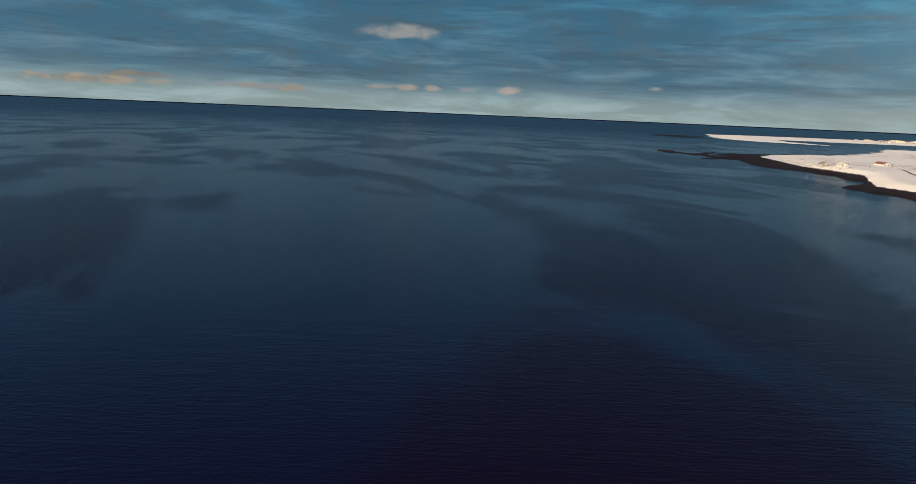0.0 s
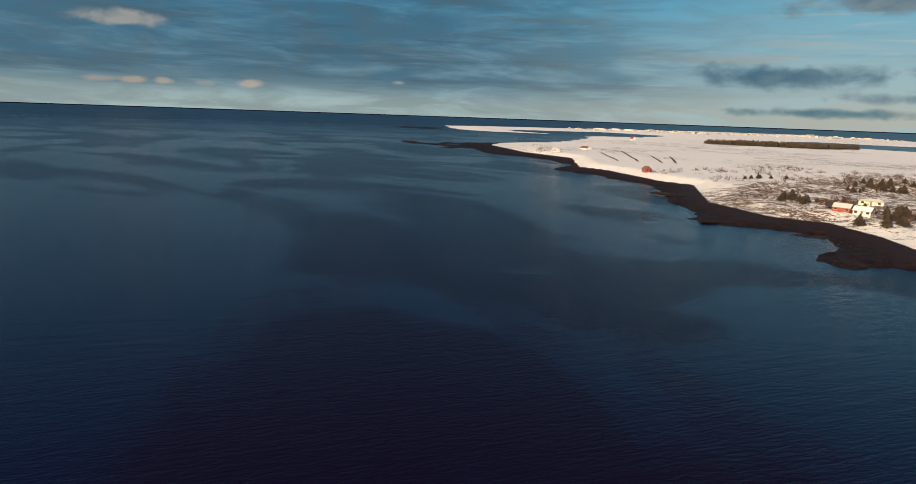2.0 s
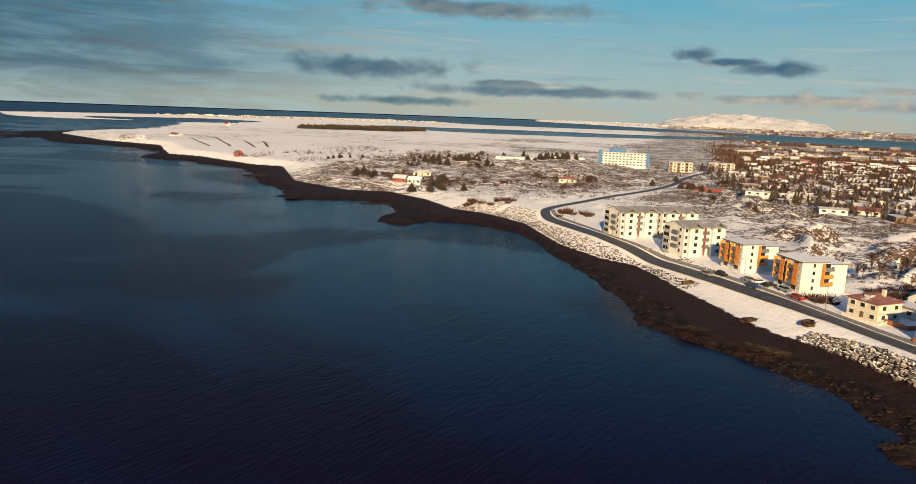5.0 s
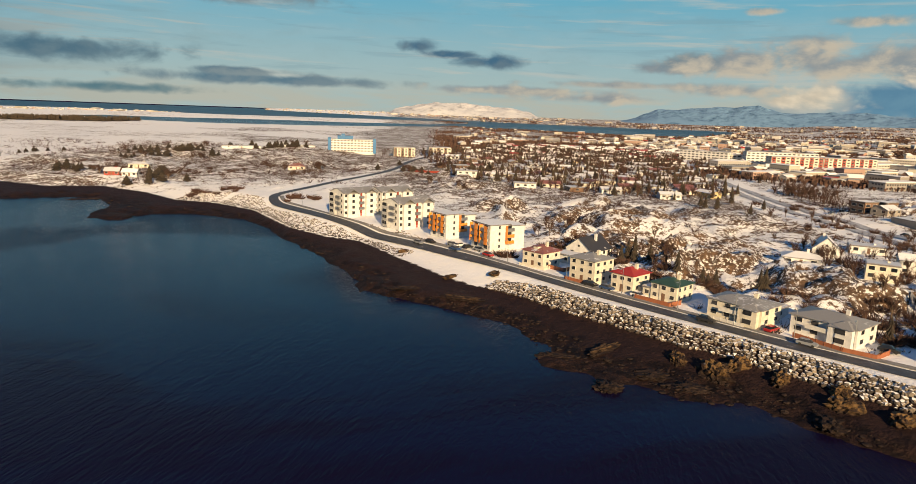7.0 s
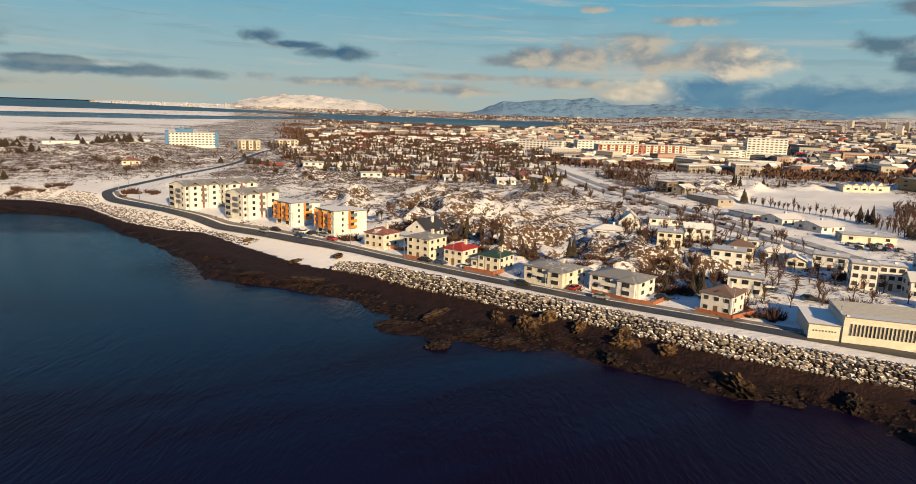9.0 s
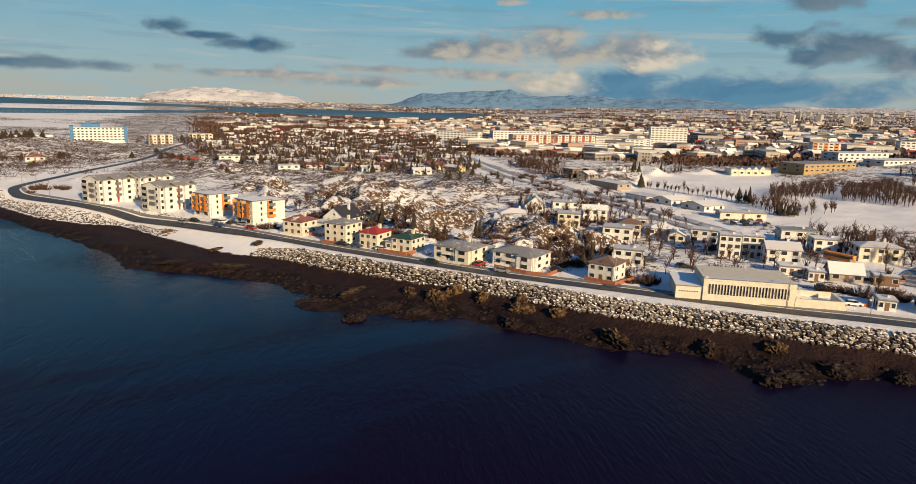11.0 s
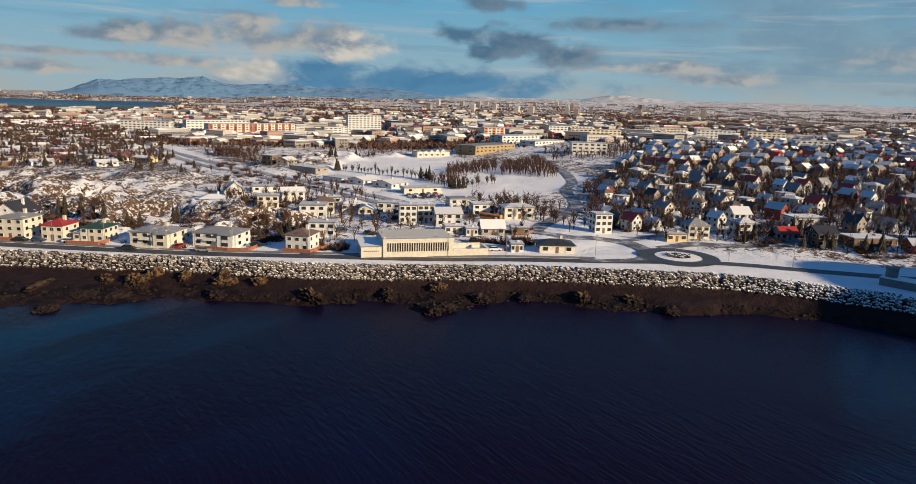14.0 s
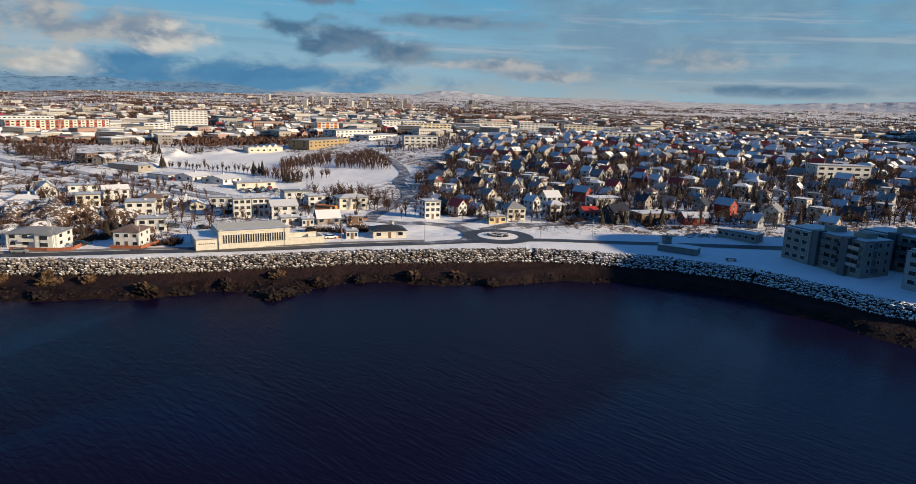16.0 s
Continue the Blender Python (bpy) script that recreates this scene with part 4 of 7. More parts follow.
def grid_mesh(name, px, py, pz, keep, mats, smooth=True):
    rows, cols = px.shape
    i = np.arange(rows * cols).reshape(rows, cols)
    quads = np.stack([i[:-1, :-1], i[1:, :-1], i[1:, 1:], i[:-1, 1:]], -1).reshape(-1, 4)
    quads = quads[keep[quads].any(1)]
    used, inverse = np.unique(quads, return_inverse=True)
    quads = inverse.reshape(-1, 4)
    me = bpy.data.meshes.new(name)
    me.vertices.add(len(used))
    me.vertices.foreach_set("co", np.stack([px.ravel()[used], py.ravel()[used], pz.ravel()[used]], -1).astype(np.float32).ravel())
    me.loops.add(quads.size)
    me.loops.foreach_set("vertex_index", quads.astype(np.int32).ravel())
    me.polygons.add(len(quads))
    me.polygons.foreach_set("loop_start", np.arange(0, quads.size, 4, dtype=np.int32))
    me.polygons.foreach_set("use_smooth", np.full(len(quads), smooth))
    me.materials.append(M[mats])
    me.update(calc_edges=True)
    return me, used


# ---- ground and sea ----
radius = 70 * 1.0108 ** np.arange(396)
bearing = np.radians(np.arange(-112, 165, 0.27))
ring, turn_ = np.meshgrid(radius, bearing, indexing="ij")
gx, gy = ring * np.sin(turn_), ring * np.cos(turn_) - 30
gz, g_water, g_top = heights(gx, gy)
me, used = grid_mesh("ground", gx, gy, gz, (g_water > -8).ravel(), "ground")
town = ease(poly_distance(gx, gy, [(225, 60), (190, 130), (300, 420), (120, 420), (40, 470), (20, 740), (165, 1000), (900, 3000), (4900, 3000), (4900, -3000), (200, -400), (240, -100)]), -15, 30)
wild_value = np.clip(np.maximum(wildness(gx, gy), 0.88 * town * (1 - 0.9 * ease(poly_distance(gx, gy, PARK), -6, 8)) * ease(poly_distance(gx, gy, STREETS[0][1], False), 14, 24)), 0, 1)
wild_value = np.maximum(wild_value, 0.82 * ease(gx, -120, 40) * ease(g_top, 22, 45) * (1 - ease(poly_distance(gx, gy, PARK), -6, 8)) * ease(poly_distance(gx, gy, STREETS[0][1], False), 14, 24))
wild_value = np.clip(wild_value * ease(poly_distance(gx, gy, SHORE_ROAD, False), 5, 16) + 0.27 * ease(gy, 330, 480) * ease(gx, -420, -250) * (1 - ease(gy, 1500, 1900)) * (1 - town) + (0.16 + 0.52 * ease(rough(gx, gy, 140, 33, 3), -0.25, 0.35)) * ease(np.hypot(gx, gy), 300, 520) * ease(gx, -1700, -1000) * (1 - town), 0, 1)
for key, values in (("wild", wild_value), ("beach", np.clip(0.5 - (g_top - 4.3 * ease(gx, 15, 32) * (1 - ease(gy, 178, 190))) / 5.0, 0, 1))):
    me.attributes.new(key, "FLOAT", "POINT").data.foreach_set("value", values.ravel()[used].astype(np.float32))
tagged(new("ground", me), "snow-covered land with brown scrub, lava rock and dark weedy shore", "ground", kind="structure")

radius = np.concatenate([[0.5], 20 * 1.055 ** np.arange(106)])
bearing = np.radians(np.arange(0, 360.1, 2.0))
ring, turn_ = np.meshgrid(np.minimum(radius, 4940), bearing, indexing="ij")
sx, sy = ring * np.sin(turn_), ring * np.cos(turn_)
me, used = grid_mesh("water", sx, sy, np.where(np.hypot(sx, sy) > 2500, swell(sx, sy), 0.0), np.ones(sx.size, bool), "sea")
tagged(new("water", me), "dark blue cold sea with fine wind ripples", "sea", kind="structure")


def strip(name, pts, width, mats, label, category, lift=0.16, side=0.0):
    """A band that follows the ground along a line of points, smoothed."""
    p = np.array(pts, float)
    for _ in range(3):
        p = np.concatenate([p[:1], np.stack([p[:-1] * 0.75 + p[1:] * 0.25, p[:-1] * 0.25 + p[1:] * 0.75], 1).reshape(-1, 2), p[-1:]])
    t = np.gradient(p, axis=0)
    t /= np.linalg.norm(t, axis=1)[:, None] + 1e-9
    nrm = np.stack([-t[:, 1], t[:, 0]], 1)
    s = Shape()
    offsets = np.linspace(-width / 2, width / 2, 5) + side
    q = p[:, None, :] + nrm[:, None, :] * offsets[None, :, None]
    z = heights(q[..., 0], q[..., 1])[0]
    z = np.maximum(z, z[:, 2:3] - 0.3) + lift
    n_row = len(p)
    s.v = [tuple(v) for v in np.concatenate([q, z[..., None]], -1).reshape(-1, 3)]
    s.f = [(i * 5 + j, i * 5 + j + 1, i * 5 + j + 6, i * 5 + j + 5) for i in range(n_row - 1) for j in range(4)]
    s.m = [0] * len(s.f)
    return structure(name, s, mats, label, category)


strip("road_shore", SHORE_ROAD, 4.8, "asphalt", "dark wet asphalt shore road with thin snow edges", "road")
strip("pavement_shore", SHORE_ROAD[6:24], 2.2, "concrete", "swept concrete shore path beside the road", "pavement", 0.2, -4.4)
for i, (name, pts, width) in enumerate(STREETS):
    if name == "road_north":
        strip(name, pts[:9], width - 1.5, "snowstreet", "asphalt street partly covered with trodden snow", "road")
        for side in (-5.4, 5.4):
            strip(name, pts[7:], 6.2, "road", "salted grey carriageway of the wide road north", "road", 0.3, side)
    else:
        strip(name, pts, width, "snowstreet", "asphalt street partly covered with trodden snow", "road", 0.18 + 0.015 * i)


for pts in ([(-665, 896), (-575, 792), (-492, 695)], [(-563, 826), (-515, 766), (-470, 710)], [(-543, 840), (-498, 778), (-456, 717)], [(-631, 803), (-570, 741), (-509, 679)]):
    strip("field_bank", pts, 3.0, "bark", "low brown earth bank between snowy fields", "bank", 0.3)


def ring_shape(r0, r1, z0, z1, sides=40):
    s = Shape()
    pts = [(r * math.cos(6.2832 * i / sides), r * math.sin(6.2832 * i / sides), z) for r, z in ((r0, z0), (r1, z1)) for i in range(sides)]
    return s.poly(pts, [(i, sides + i, sides + (i + 1) % sides, (i + 1) % sides) for i in range(sides)])


roundabout = thing("roundabout", "snowy round traffic island inside a dark asphalt ring", "roundabout", pose(198.5, 20.5, ground_at(198.5, 20.5)), kind="structure")
part("carriageway", ring_shape(7.4, 13.0, 0.24, 0.22), "asphalt", roundabout)
part("apron", ring_shape(3.7, 7.4, 0.5, 0.34), "snow", roundabout)
part("kerb", ring_shape(7.4, 7.6, 0.38, 0.2), "concrete", roundabout)
s = Shape()
for i in range(70):
    a, r = random.uniform(0, 6.28), 3.8 * math.sqrt(random.random())
    k = random.uniform(0.25, 0.7)
    s.box(r * math.cos(a) - k, r * math.cos(a) + k, r * math.sin(a) - k, r * math.sin(a) + k, 0.2, 0.5 + k * random.uniform(0.5, 1.2), 0, k * 0.35)
part("boulder_bed", s, "stone", roundabout, "heap of snow-capped boulders")

# ---- boulders of the sea wall and rocks of the shore ----
def lump(rng, rx, ry, rz, jitter=0.28):
    """An angular stone: a cut and shaken icosahedron."""
    g = 1.618
    pts = [(0, -1, -g), (0, 1, -g), (0, -1, g), (0, 1, g), (-1, -g, 0), (1, -g, 0), (-1, g, 0), (1, g, 0), (-g, 0, -1), (-g, 0, 1), (g, 0, -1), (g, 0, 1)]
    out = []
    for x, y, z in pts:
        k = 1 + rng.uniform(-jitter, jitter)
        out.append((x / 1.9 * rx * k, y / 1.9 * ry * k, z / 1.9 * rz * k))
    return out


LUMP_FACES = [(0, 1, 10), (0, 8, 1), (0, 10, 5), (0, 5, 4), (0, 4, 8), (1, 7, 10), (1, 6, 7), (1, 8, 6), (10, 7, 11), (10, 11, 5),
              (2, 11, 3), (2, 3, 9), (2, 9, 4), (2, 4, 5), (2, 5, 11), (3, 11, 7), (3, 7, 6), (3, 6, 9), (4, 9, 8), (6, 8, 9)]
# a quarried block: a cube with its corners struck off
BLOCK = [(x, y, z) for x in (-1, 0, 1) for y in (-1, 0, 1) for z in (-1, 0, 1) if abs(x) + abs(y) + abs(z) == 2]
BLOCK_FACES = []
for axis in range(3):
    for way_ in (-1, 1):
        face_ = [i for i, p in enumerate(BLOCK) if p[axis] == way_]
        face_.sort(key=lambda i: way_ * math.atan2(BLOCK[i][(axis + 2) % 3], BLOCK[i][(axis + 1) % 3]))
        BLOCK_FACES.append(tuple(face_))
for sx_ in (-1, 1):
    for sy_ in (-1, 1):
        for sz_ in (-1, 1):
            tri_ = (BLOCK.index((sx_, sy_, 0)), BLOCK.index((0, sy_, sz_)), BLOCK.index((sx_, 0, sz_)))
            BLOCK_FACES.append(tri_ if sx_ * sy_ * sz_ > 0 else tri_[::-1])


def block(rng, rx, ry, rz, jitter=0.2):
    """An angular quarried stone with a flat top, sheared and shaken."""
    lean, skew = rng.uniform(-0.3, 0.3), rng.uniform(-0.3, 0.3)
    out = []
    for x, y, z in BLOCK:
        x, y, z = (c * (1 + rng.uniform(-jitter, jitter)) for c in (x * 1.05, y * 1.05, z))
        out.append(((x + lean * z) * rx, (y + skew * z) * ry, z * rz))
    return out


def crag(rng, rx, ry, rz, steps=4):
    """A broken outcrop: an icosphere pushed about by noise, flat-shaded."""
    bm = bmesh.new()
    bmesh.ops.create_icosphere(bm, subdivisions=steps, radius=1.0)
    off = Vector((rng.uniform(0, 90), rng.uniform(0, 90), 0))
    for v in bm.verts:
        d = noise.turbulence(v.co * 1.7 + off, 4, True, noise_basis="VORONOI_F1") - 0.5
        v.co *= 1 + 0.50 * d + 0.10 * (noise.turbulence(v.co * 6.0 + off, 3, True) - 0.5)
        v.co = Vector((v.co.x * rx, v.co.y * ry, max(v.co.z, -0.35) * rz))
    me = bpy.data.meshes.new("rock_outcrop")
    bm.to_mesh(me)
    bm.free()
    me.materials.append(M["rock"])
    return me


rng = random.Random(5)
WALL_LINE = np.array(TOP[:24], float)
seg = np.diff(WALL_LINE, axis=0)
seg_len = np.linalg.norm(seg, axis=1)
along = np.concatenate([[0], np.cumsum(seg_len)])


def wall_point(s, off):
    """Place s metres along the toe of the sea wall and off metres inland of it."""
    i = min(int(np.searchsorted(along, s, side="right")) - 1, len(seg) - 1)
    t = seg[i] / seg_len[i]
    p = WALL_LINE[i] + t * (s - along[i])
    return p[0] + t[1] * off, p[1] - t[0] * off


spots = []
s_pos = along[2]
while s_pos < along[-1]:
    for row in range(1, 9):
        spots.append((s_pos + rng.uniform(-0.36, 0.36) + (row % 2) * 0.33, row * 0.64 + 0.45 + rng.uniform(-0.22, 0.22)))
    s_pos += 0.76
xy = [wall_point(*p) for p in spots]
# the same stones, sparser, round the bend of the road
bend = np.array(TOP[26:33], float)
for a_, b_ in zip(bend[:-1], bend[1:]):
    length = float(np.linalg.norm(b_ - a_))
    t_ = (b_ - a_) / length
    for i in range(int(length * 20)):
        q_ = a_ + t_ * rng.uniform(0, length) + np.array((t_[1], -t_[0])) * (0.5 + 16 * rng.random() ** 1.3)
        xy.append((float(q_[0]), float(q_[1])))
xy = np.array(xy)
xy = xy[poly_distance(xy[:, 0], xy[:, 1], SHORE_ROAD, False) > 4.2]
zz = heights(xy[:, 0], xy[:, 1])[0]
kinds = []
for i in range(10):
    s = Shape().poly(block(rng, 1, 1, 1), BLOCK_FACES)
    kinds.append(s.mesh("boulder", ["stone"]))
revetment = thing("sea_wall", "sloping sea wall of dark boulders capped with snow", "sea wall", kind="structure")
loose, near = Shape(), 0
order = np.argsort(np.hypot(xy[:, 0] - 105, xy[:, 1] - 92))
chosen = set(order[:300].tolist())
for i, ((x, y), z) in enumerate(zip(xy, zz)):
    k = rng.choice((0.22, 0.30, 0.34, 0.40, 0.46)) * (0.55 if y > 205 else 1.0)
    sx_, sy_, sz_ = k * rng.uniform(0.85, 1.3), k * rng.uniform(0.8, 1.15), k * rng.uniform(0.7, 1.05)
    turn = rng.uniform(0, 360)
    if i in chosen:
        ob = part("boulder", kinds[i % 10], "stone", revetment)
        ob.matrix_basis = pose(x, y, z + 0.12, rng.uniform(-20, 20), rng.uniform(-20, 20), turn) @ Matrix.Diagonal((sx_, sy_, sz_, 1))
    else:
        c, sn = math.cos(turn), math.sin(turn)
        loose.poly([(x + px * c - py * sn, y + px * sn + py * c, z + 0.12 + pz) for px, py, pz in block(rng, sx_, sy_, sz_)], BLOCK_FACES)
tagged(part("boulder_slope", loose, "stone"), "long slope of dark boulders with snow on top", "sea wall", kind="stuff")

beach = Shape()
pts = []
for _ in range(7000):
    s_pos, off = rng.uniform(0, along[-1]), -abs(rng.gauss(0, 11)) - 3.0
    pts.append(wall_point(s_pos, off))
for _ in range(2500):
    a = rng.randrange(23, 42)
    k = rng.random()
    x = TOP[a][0] * k + TOP[a + 1][0] * (1 - k) if a + 1 < len(TOP) else TOP[a][0]
    y = TOP[a][1] * k + TOP[a + 1][1] * (1 - k) if a + 1 < len(TOP) else TOP[a][1]
    pts.append((x + rng.gauss(-8, 10), y + rng.gauss(-10, 10)))
pts = np.array(pts)
z_b, w_b, t_b = heights(pts[:, 0], pts[:, 1])
for (x, y), z, w, t in zip(pts, z_b, w_b, t_b):
    if w > -4 and t < -3 and z < 1.6:
        k = rng.choice((0.15, 0.2, 0.25, 0.35, 0.55)) * rng.uniform(0.7, 1.3)
        beach.poly([(x + px, y + py, z + pz) for px, py, pz in lump(rng, k * 1.3, k, k * 0.6)], LUMP_FACES)
tagged(part("shore_stones", beach, "rock"), "dark wet stones and weed strewn over the shore", "stones", kind="stuff")

for x, y, rx, ry, rz in OUTCROPS:
    rz *= 0.7
    ob = new("rock_outcrop", crag(rng, rx, ry, rz * (0.5 if 180 < y < 230 else 1.0)))
    ob.matrix_world = pose(x, y, max(ground_at(x, y), -0.2) - 0.2, 0, 0, rng.uniform(0, 360))
    tagged(ob, "jagged dark lava outcrop on the shore with ochre lichen", "rock", "shore outcrops")

# ---- houses ----
window_cache = {}


def window_mesh(w, h, bars=1):
    key = (round(w, 2), round(h, 2), bars)
    if key not in window_cache:
        f, e = Shape(), 0.07 if w > 0.7 else 0.03
        def ring4(hw, hh, y):
            return [(-hw, y, -hh), (hw, y, -hh), (hw, y, hh), (-hw, y, hh)]
        pts = ring4(w / 2, h / 2, 0.03) + ring4(w / 2, h / 2, -0.07) + ring4(w / 2 - e, h / 2 - e, -0.07) + ring4(w / 2 - e, h / 2 - e, -0.02)
        sides = [(4 * r + i, 4 * r + (i + 1) % 4, 4 * r + 4 + (i + 1) % 4, 4 * r + 4 + i) for r in range(3) for i in range(4)]
        f.poly(pts, sides).poly([], [])
        f.f.append((12, 13, 14, 15))
        f.m.append(1)
        window_cache[key] = f.mesh("window", ["frame", "glass"])
    return window_cache[key]


def window(parent, face, along_, z, w, h, half_w, half_d, bars=1, name="window"):
    """A framed pane on one of the four faces: 0 front, 1 right end, 2 back, 3 left end."""
    m = {0: pose(along_, -half_d - 0.01, z), 1: pose(half_w + 0.01, along_, z, 0, 0, 90), 2: pose(-along_, half_d + 0.01, z, 0, 0, 180), 3: pose(-half_w - 0.01, -along_, z, 0, 0, -90)}[face]
    ob = part(name, window_mesh(w, h, bars), "frame", parent)
    ob.matrix_basis = m
    return ob


def gable_roof(w, d, h, rise, over=0.45, thick=0.18, along_x=True):
    s = Shape()
    W, D = w / 2 + over, d / 2 + over
    if not along_x:
        W, D = D, W
    drop = rise * over / (D - over)
    pts = [(-W, -D, h - drop), (W, -D, h - drop), (W, 0, h + rise), (-W, 0, h + rise), (-W, D, h - drop), (W, D, h - drop)]
    pts += [(x, y, z + thick) for x, y, z in pts]
    if not along_x:
        pts = [(-y, x, z) for x, y, z in pts]
    return s.poly(pts, [(0, 3, 2, 1), (3, 4, 5, 2), (6, 7, 8, 9), (9, 8, 11, 10), (0, 1, 7, 6), (5, 4, 10, 11), (1, 2, 8, 7), (2, 5, 11, 8), (3, 0, 6, 9), (4, 3, 9, 10)])


def hip_roof(w, d, h, rise, over=0.5, thick=0.16):
    s = Shape()
    W, D = w / 2 + over, d / 2 + over
    ridge = max(W - D, 0.3) if W > D else 0.3
    pts = [(-W, -D, h), (W, -D, h), (W, D, h), (-W, D, h), (-W, -D, h + thick), (W, -D, h + thick), (W, D, h + thick), (-W, D, h + thick), (-ridge, 0, h + rise), (ridge, 0, h + rise)]
    if D > W:
        r = D - W
        pts[8:] = [(0, -r, h + rise), (0, r, h + rise)]
        return s.poly(pts, [(3, 2, 1, 0), (0, 1, 5, 4), (1, 2, 6, 5), (2, 3, 7, 6), (3, 0, 4, 7), (4, 5, 8), (5, 6, 9, 8), (6, 7, 9), (7, 4, 8, 9)])
    return s.poly(pts, [(3, 2, 1, 0), (0, 1, 5, 4), (1, 2, 6, 5), (2, 3, 7, 6), (3, 0, 4, 7), (4, 5, 9, 8), (5, 6, 9), (6, 7, 8, 9), (7, 4, 8)])


def flat_roof(w, d, h, over=0.3, thick=0.32):
    s = Shape().box(-w / 2 - over, w / 2 + over, -d / 2 - over, d / 2 + over, h, h + thick)
    return s.box(-w / 2 - over + 0.25, w / 2 + over - 0.25, -d / 2 - over + 0.25, d / 2 + over - 0.25, h + thick, h + thick + 0.1)


def walls(w, d, h, gable=0.0, along_x=True, base=1.6):
    s = Shape().box(-w / 2, w / 2, -d / 2, d / 2, -base, h)
    if gable:
        if along_x:
            for x in (-w / 2, w / 2):
                s.poly([(x, -d / 2, h), (x, d / 2, h), (x, 0, h + gable)], [(0, 1, 2)])
        else:
            for y in (-d / 2, d / 2):
                s.poly([(-w / 2, y, h), (w / 2, y, h), (0, y, h + gable)], [(0, 1, 2)])
    return s


def house(label, m, w, d, floors, wall="white", roof="snowroof", kind="gable", rise=2.2, along_x=True, cols=(3, 2, 3, 2), pane=(1.35, 1.15), chimney=True, group="", name="house", storey=2.35, dormers=0, door=True, category="house"):
    """A house with walls, roof, framed windows, door and chimney, its front towards local -y."""
    ob = thing(name, label, category, m, group)
    h = floors * storey + 0.3
    part("wall", walls(w, d, h, rise if kind == "gable" else 0, along_x), wall, ob)
    shape = gable_roof(w, d, h, rise, along_x=along_x) if kind == "gable" else hip_roof(w, d, h, rise) if kind == "hip" else flat_roof(w, d, h)
    part("roof", shape, roof, ob)
    for f in range(floors):
        z = 0.3 + storey * f + 1.25
        for face, count in enumerate(cols):
            length = w if face in (0, 2) else d
            for i in range(count):
                if face == 0 and f == 0 and door and i == count // 2 and count > 1:
                    continue
                window(ob, face, length * ((i + 0.5) / count - 0.5), z, min(pane[0], length / count * 0.72), pane[1], w / 2, d / 2, 1 if pane[0] < 2 else 2)
    if kind == "gable" and rise > 2.0:
        for face in ((3,) if along_x else (0,)):
            window(ob, face, 0, h + rise * 0.32, 0.9, 0.9, w / 2, d / 2, 0)
    if door and cols[0]:
        x = w * ((cols[0] // 2 + 0.5) / cols[0] - 0.5)
        part("door", Shape().box(x - 0.5, x + 0.5, -d / 2 - 0.06, -d / 2, 0.1, 2.2), "brownwall", ob)
    if chimney:
        cx, cy = w * 0.18, d * 0.08
        part("chimney", Shape().box(cx - 0.4, cx + 0.4, cy - 0.4, cy + 0.4, h + (rise * 0.3 if kind != "flat" else 0), h + (rise if kind != "flat" else 0) + 0.9), "concrete" if wall not in M else wall, ob)
    for i in range(dormers):
        x = w * ((i + 0.5) / dormers - 0.5) * 0.7
        dm = part("dormer", Shape().box(x - 0.9, x + 0.9, -d * 0.36, -d * 0.1, h + 0.1, h + rise * 0.78), wall, ob)
        part("dormer_roof", Shape().box(x - 1.1, x + 1.1, -d * 0.39, -d * 0.08, h + rise * 0.78, h + rise * 0.78 + 0.15), roof, dm)
    return ob


def corner_pose(left, front):
    """Pose and front length of a house whose front runs from one ground corner to another; depth goes inland."""
    (x0, y0), (x1, y1) = left, front
    return math.degrees(math.atan2(y1 - y0, x1 - x0)), math.hypot(x1 - x0, y1 - y0)


def on_corners(left, front, depth):
    yaw, w = corner_pose(left, front)
    u = Vector((math.cos(radians(yaw)), math.sin(radians(yaw))))
    v = Vector((-u.y, u.x))
    c = Vector(left) + u * w / 2 + v * depth / 2
    return pose(c.x, c.y, ground_at(c.x, c.y), 0, 0, yaw), w * 0.94


ROW = "houses along the shore road"
m, w = on_corners((43.4, 201.2), (48.9, 194.2), 8.5)
house("cream two-storey house with a maroon hipped roof", m, w, 8.5, 2, "cream", "maroonroof", "hip", 2.0, cols=(3, 2, 2, 2), dormers=1, group=ROW)
m, w = on_corners((61, 214.5), (68, 206), 12)
house("white gabled house with a steep black roof", m, w, 12, 1, "white", "blackroof", "gable", 3.9, False, cols=(2, 4, 2, 3), dormers=0, group=ROW)
m, w = on_corners((55, 207), (59.5, 201.5), 6)
house("low white flat-roofed garage beside a gabled house", m, w, 6, 1, "white", "snowroof", "flat", chimney=False, cols=(2, 1, 0, 0), name="garage", category="garage", door=False)
m, w = on_corners((53.7, 182.3), (59.3, 174.6), 9.0)
house("cream three-storey house with grey mansard roof", m, w, 9.0, 3, "cream", "greyroof", "hip", 1.5, cols=(3, 3, 2, 2), group=ROW, storey=2.2)
m, w = on_corners((62.8, 171.6), (67.3, 165.6), 8.2)
house("cream house with an orange-red hipped roof", m, w, 8.2, 2, "cream", "redroof", "hip", 1.7, cols=(3, 2, 2, 2), group=ROW)
m, w = on_corners((70.8, 162.6), (75.6, 156.2), 8.4)
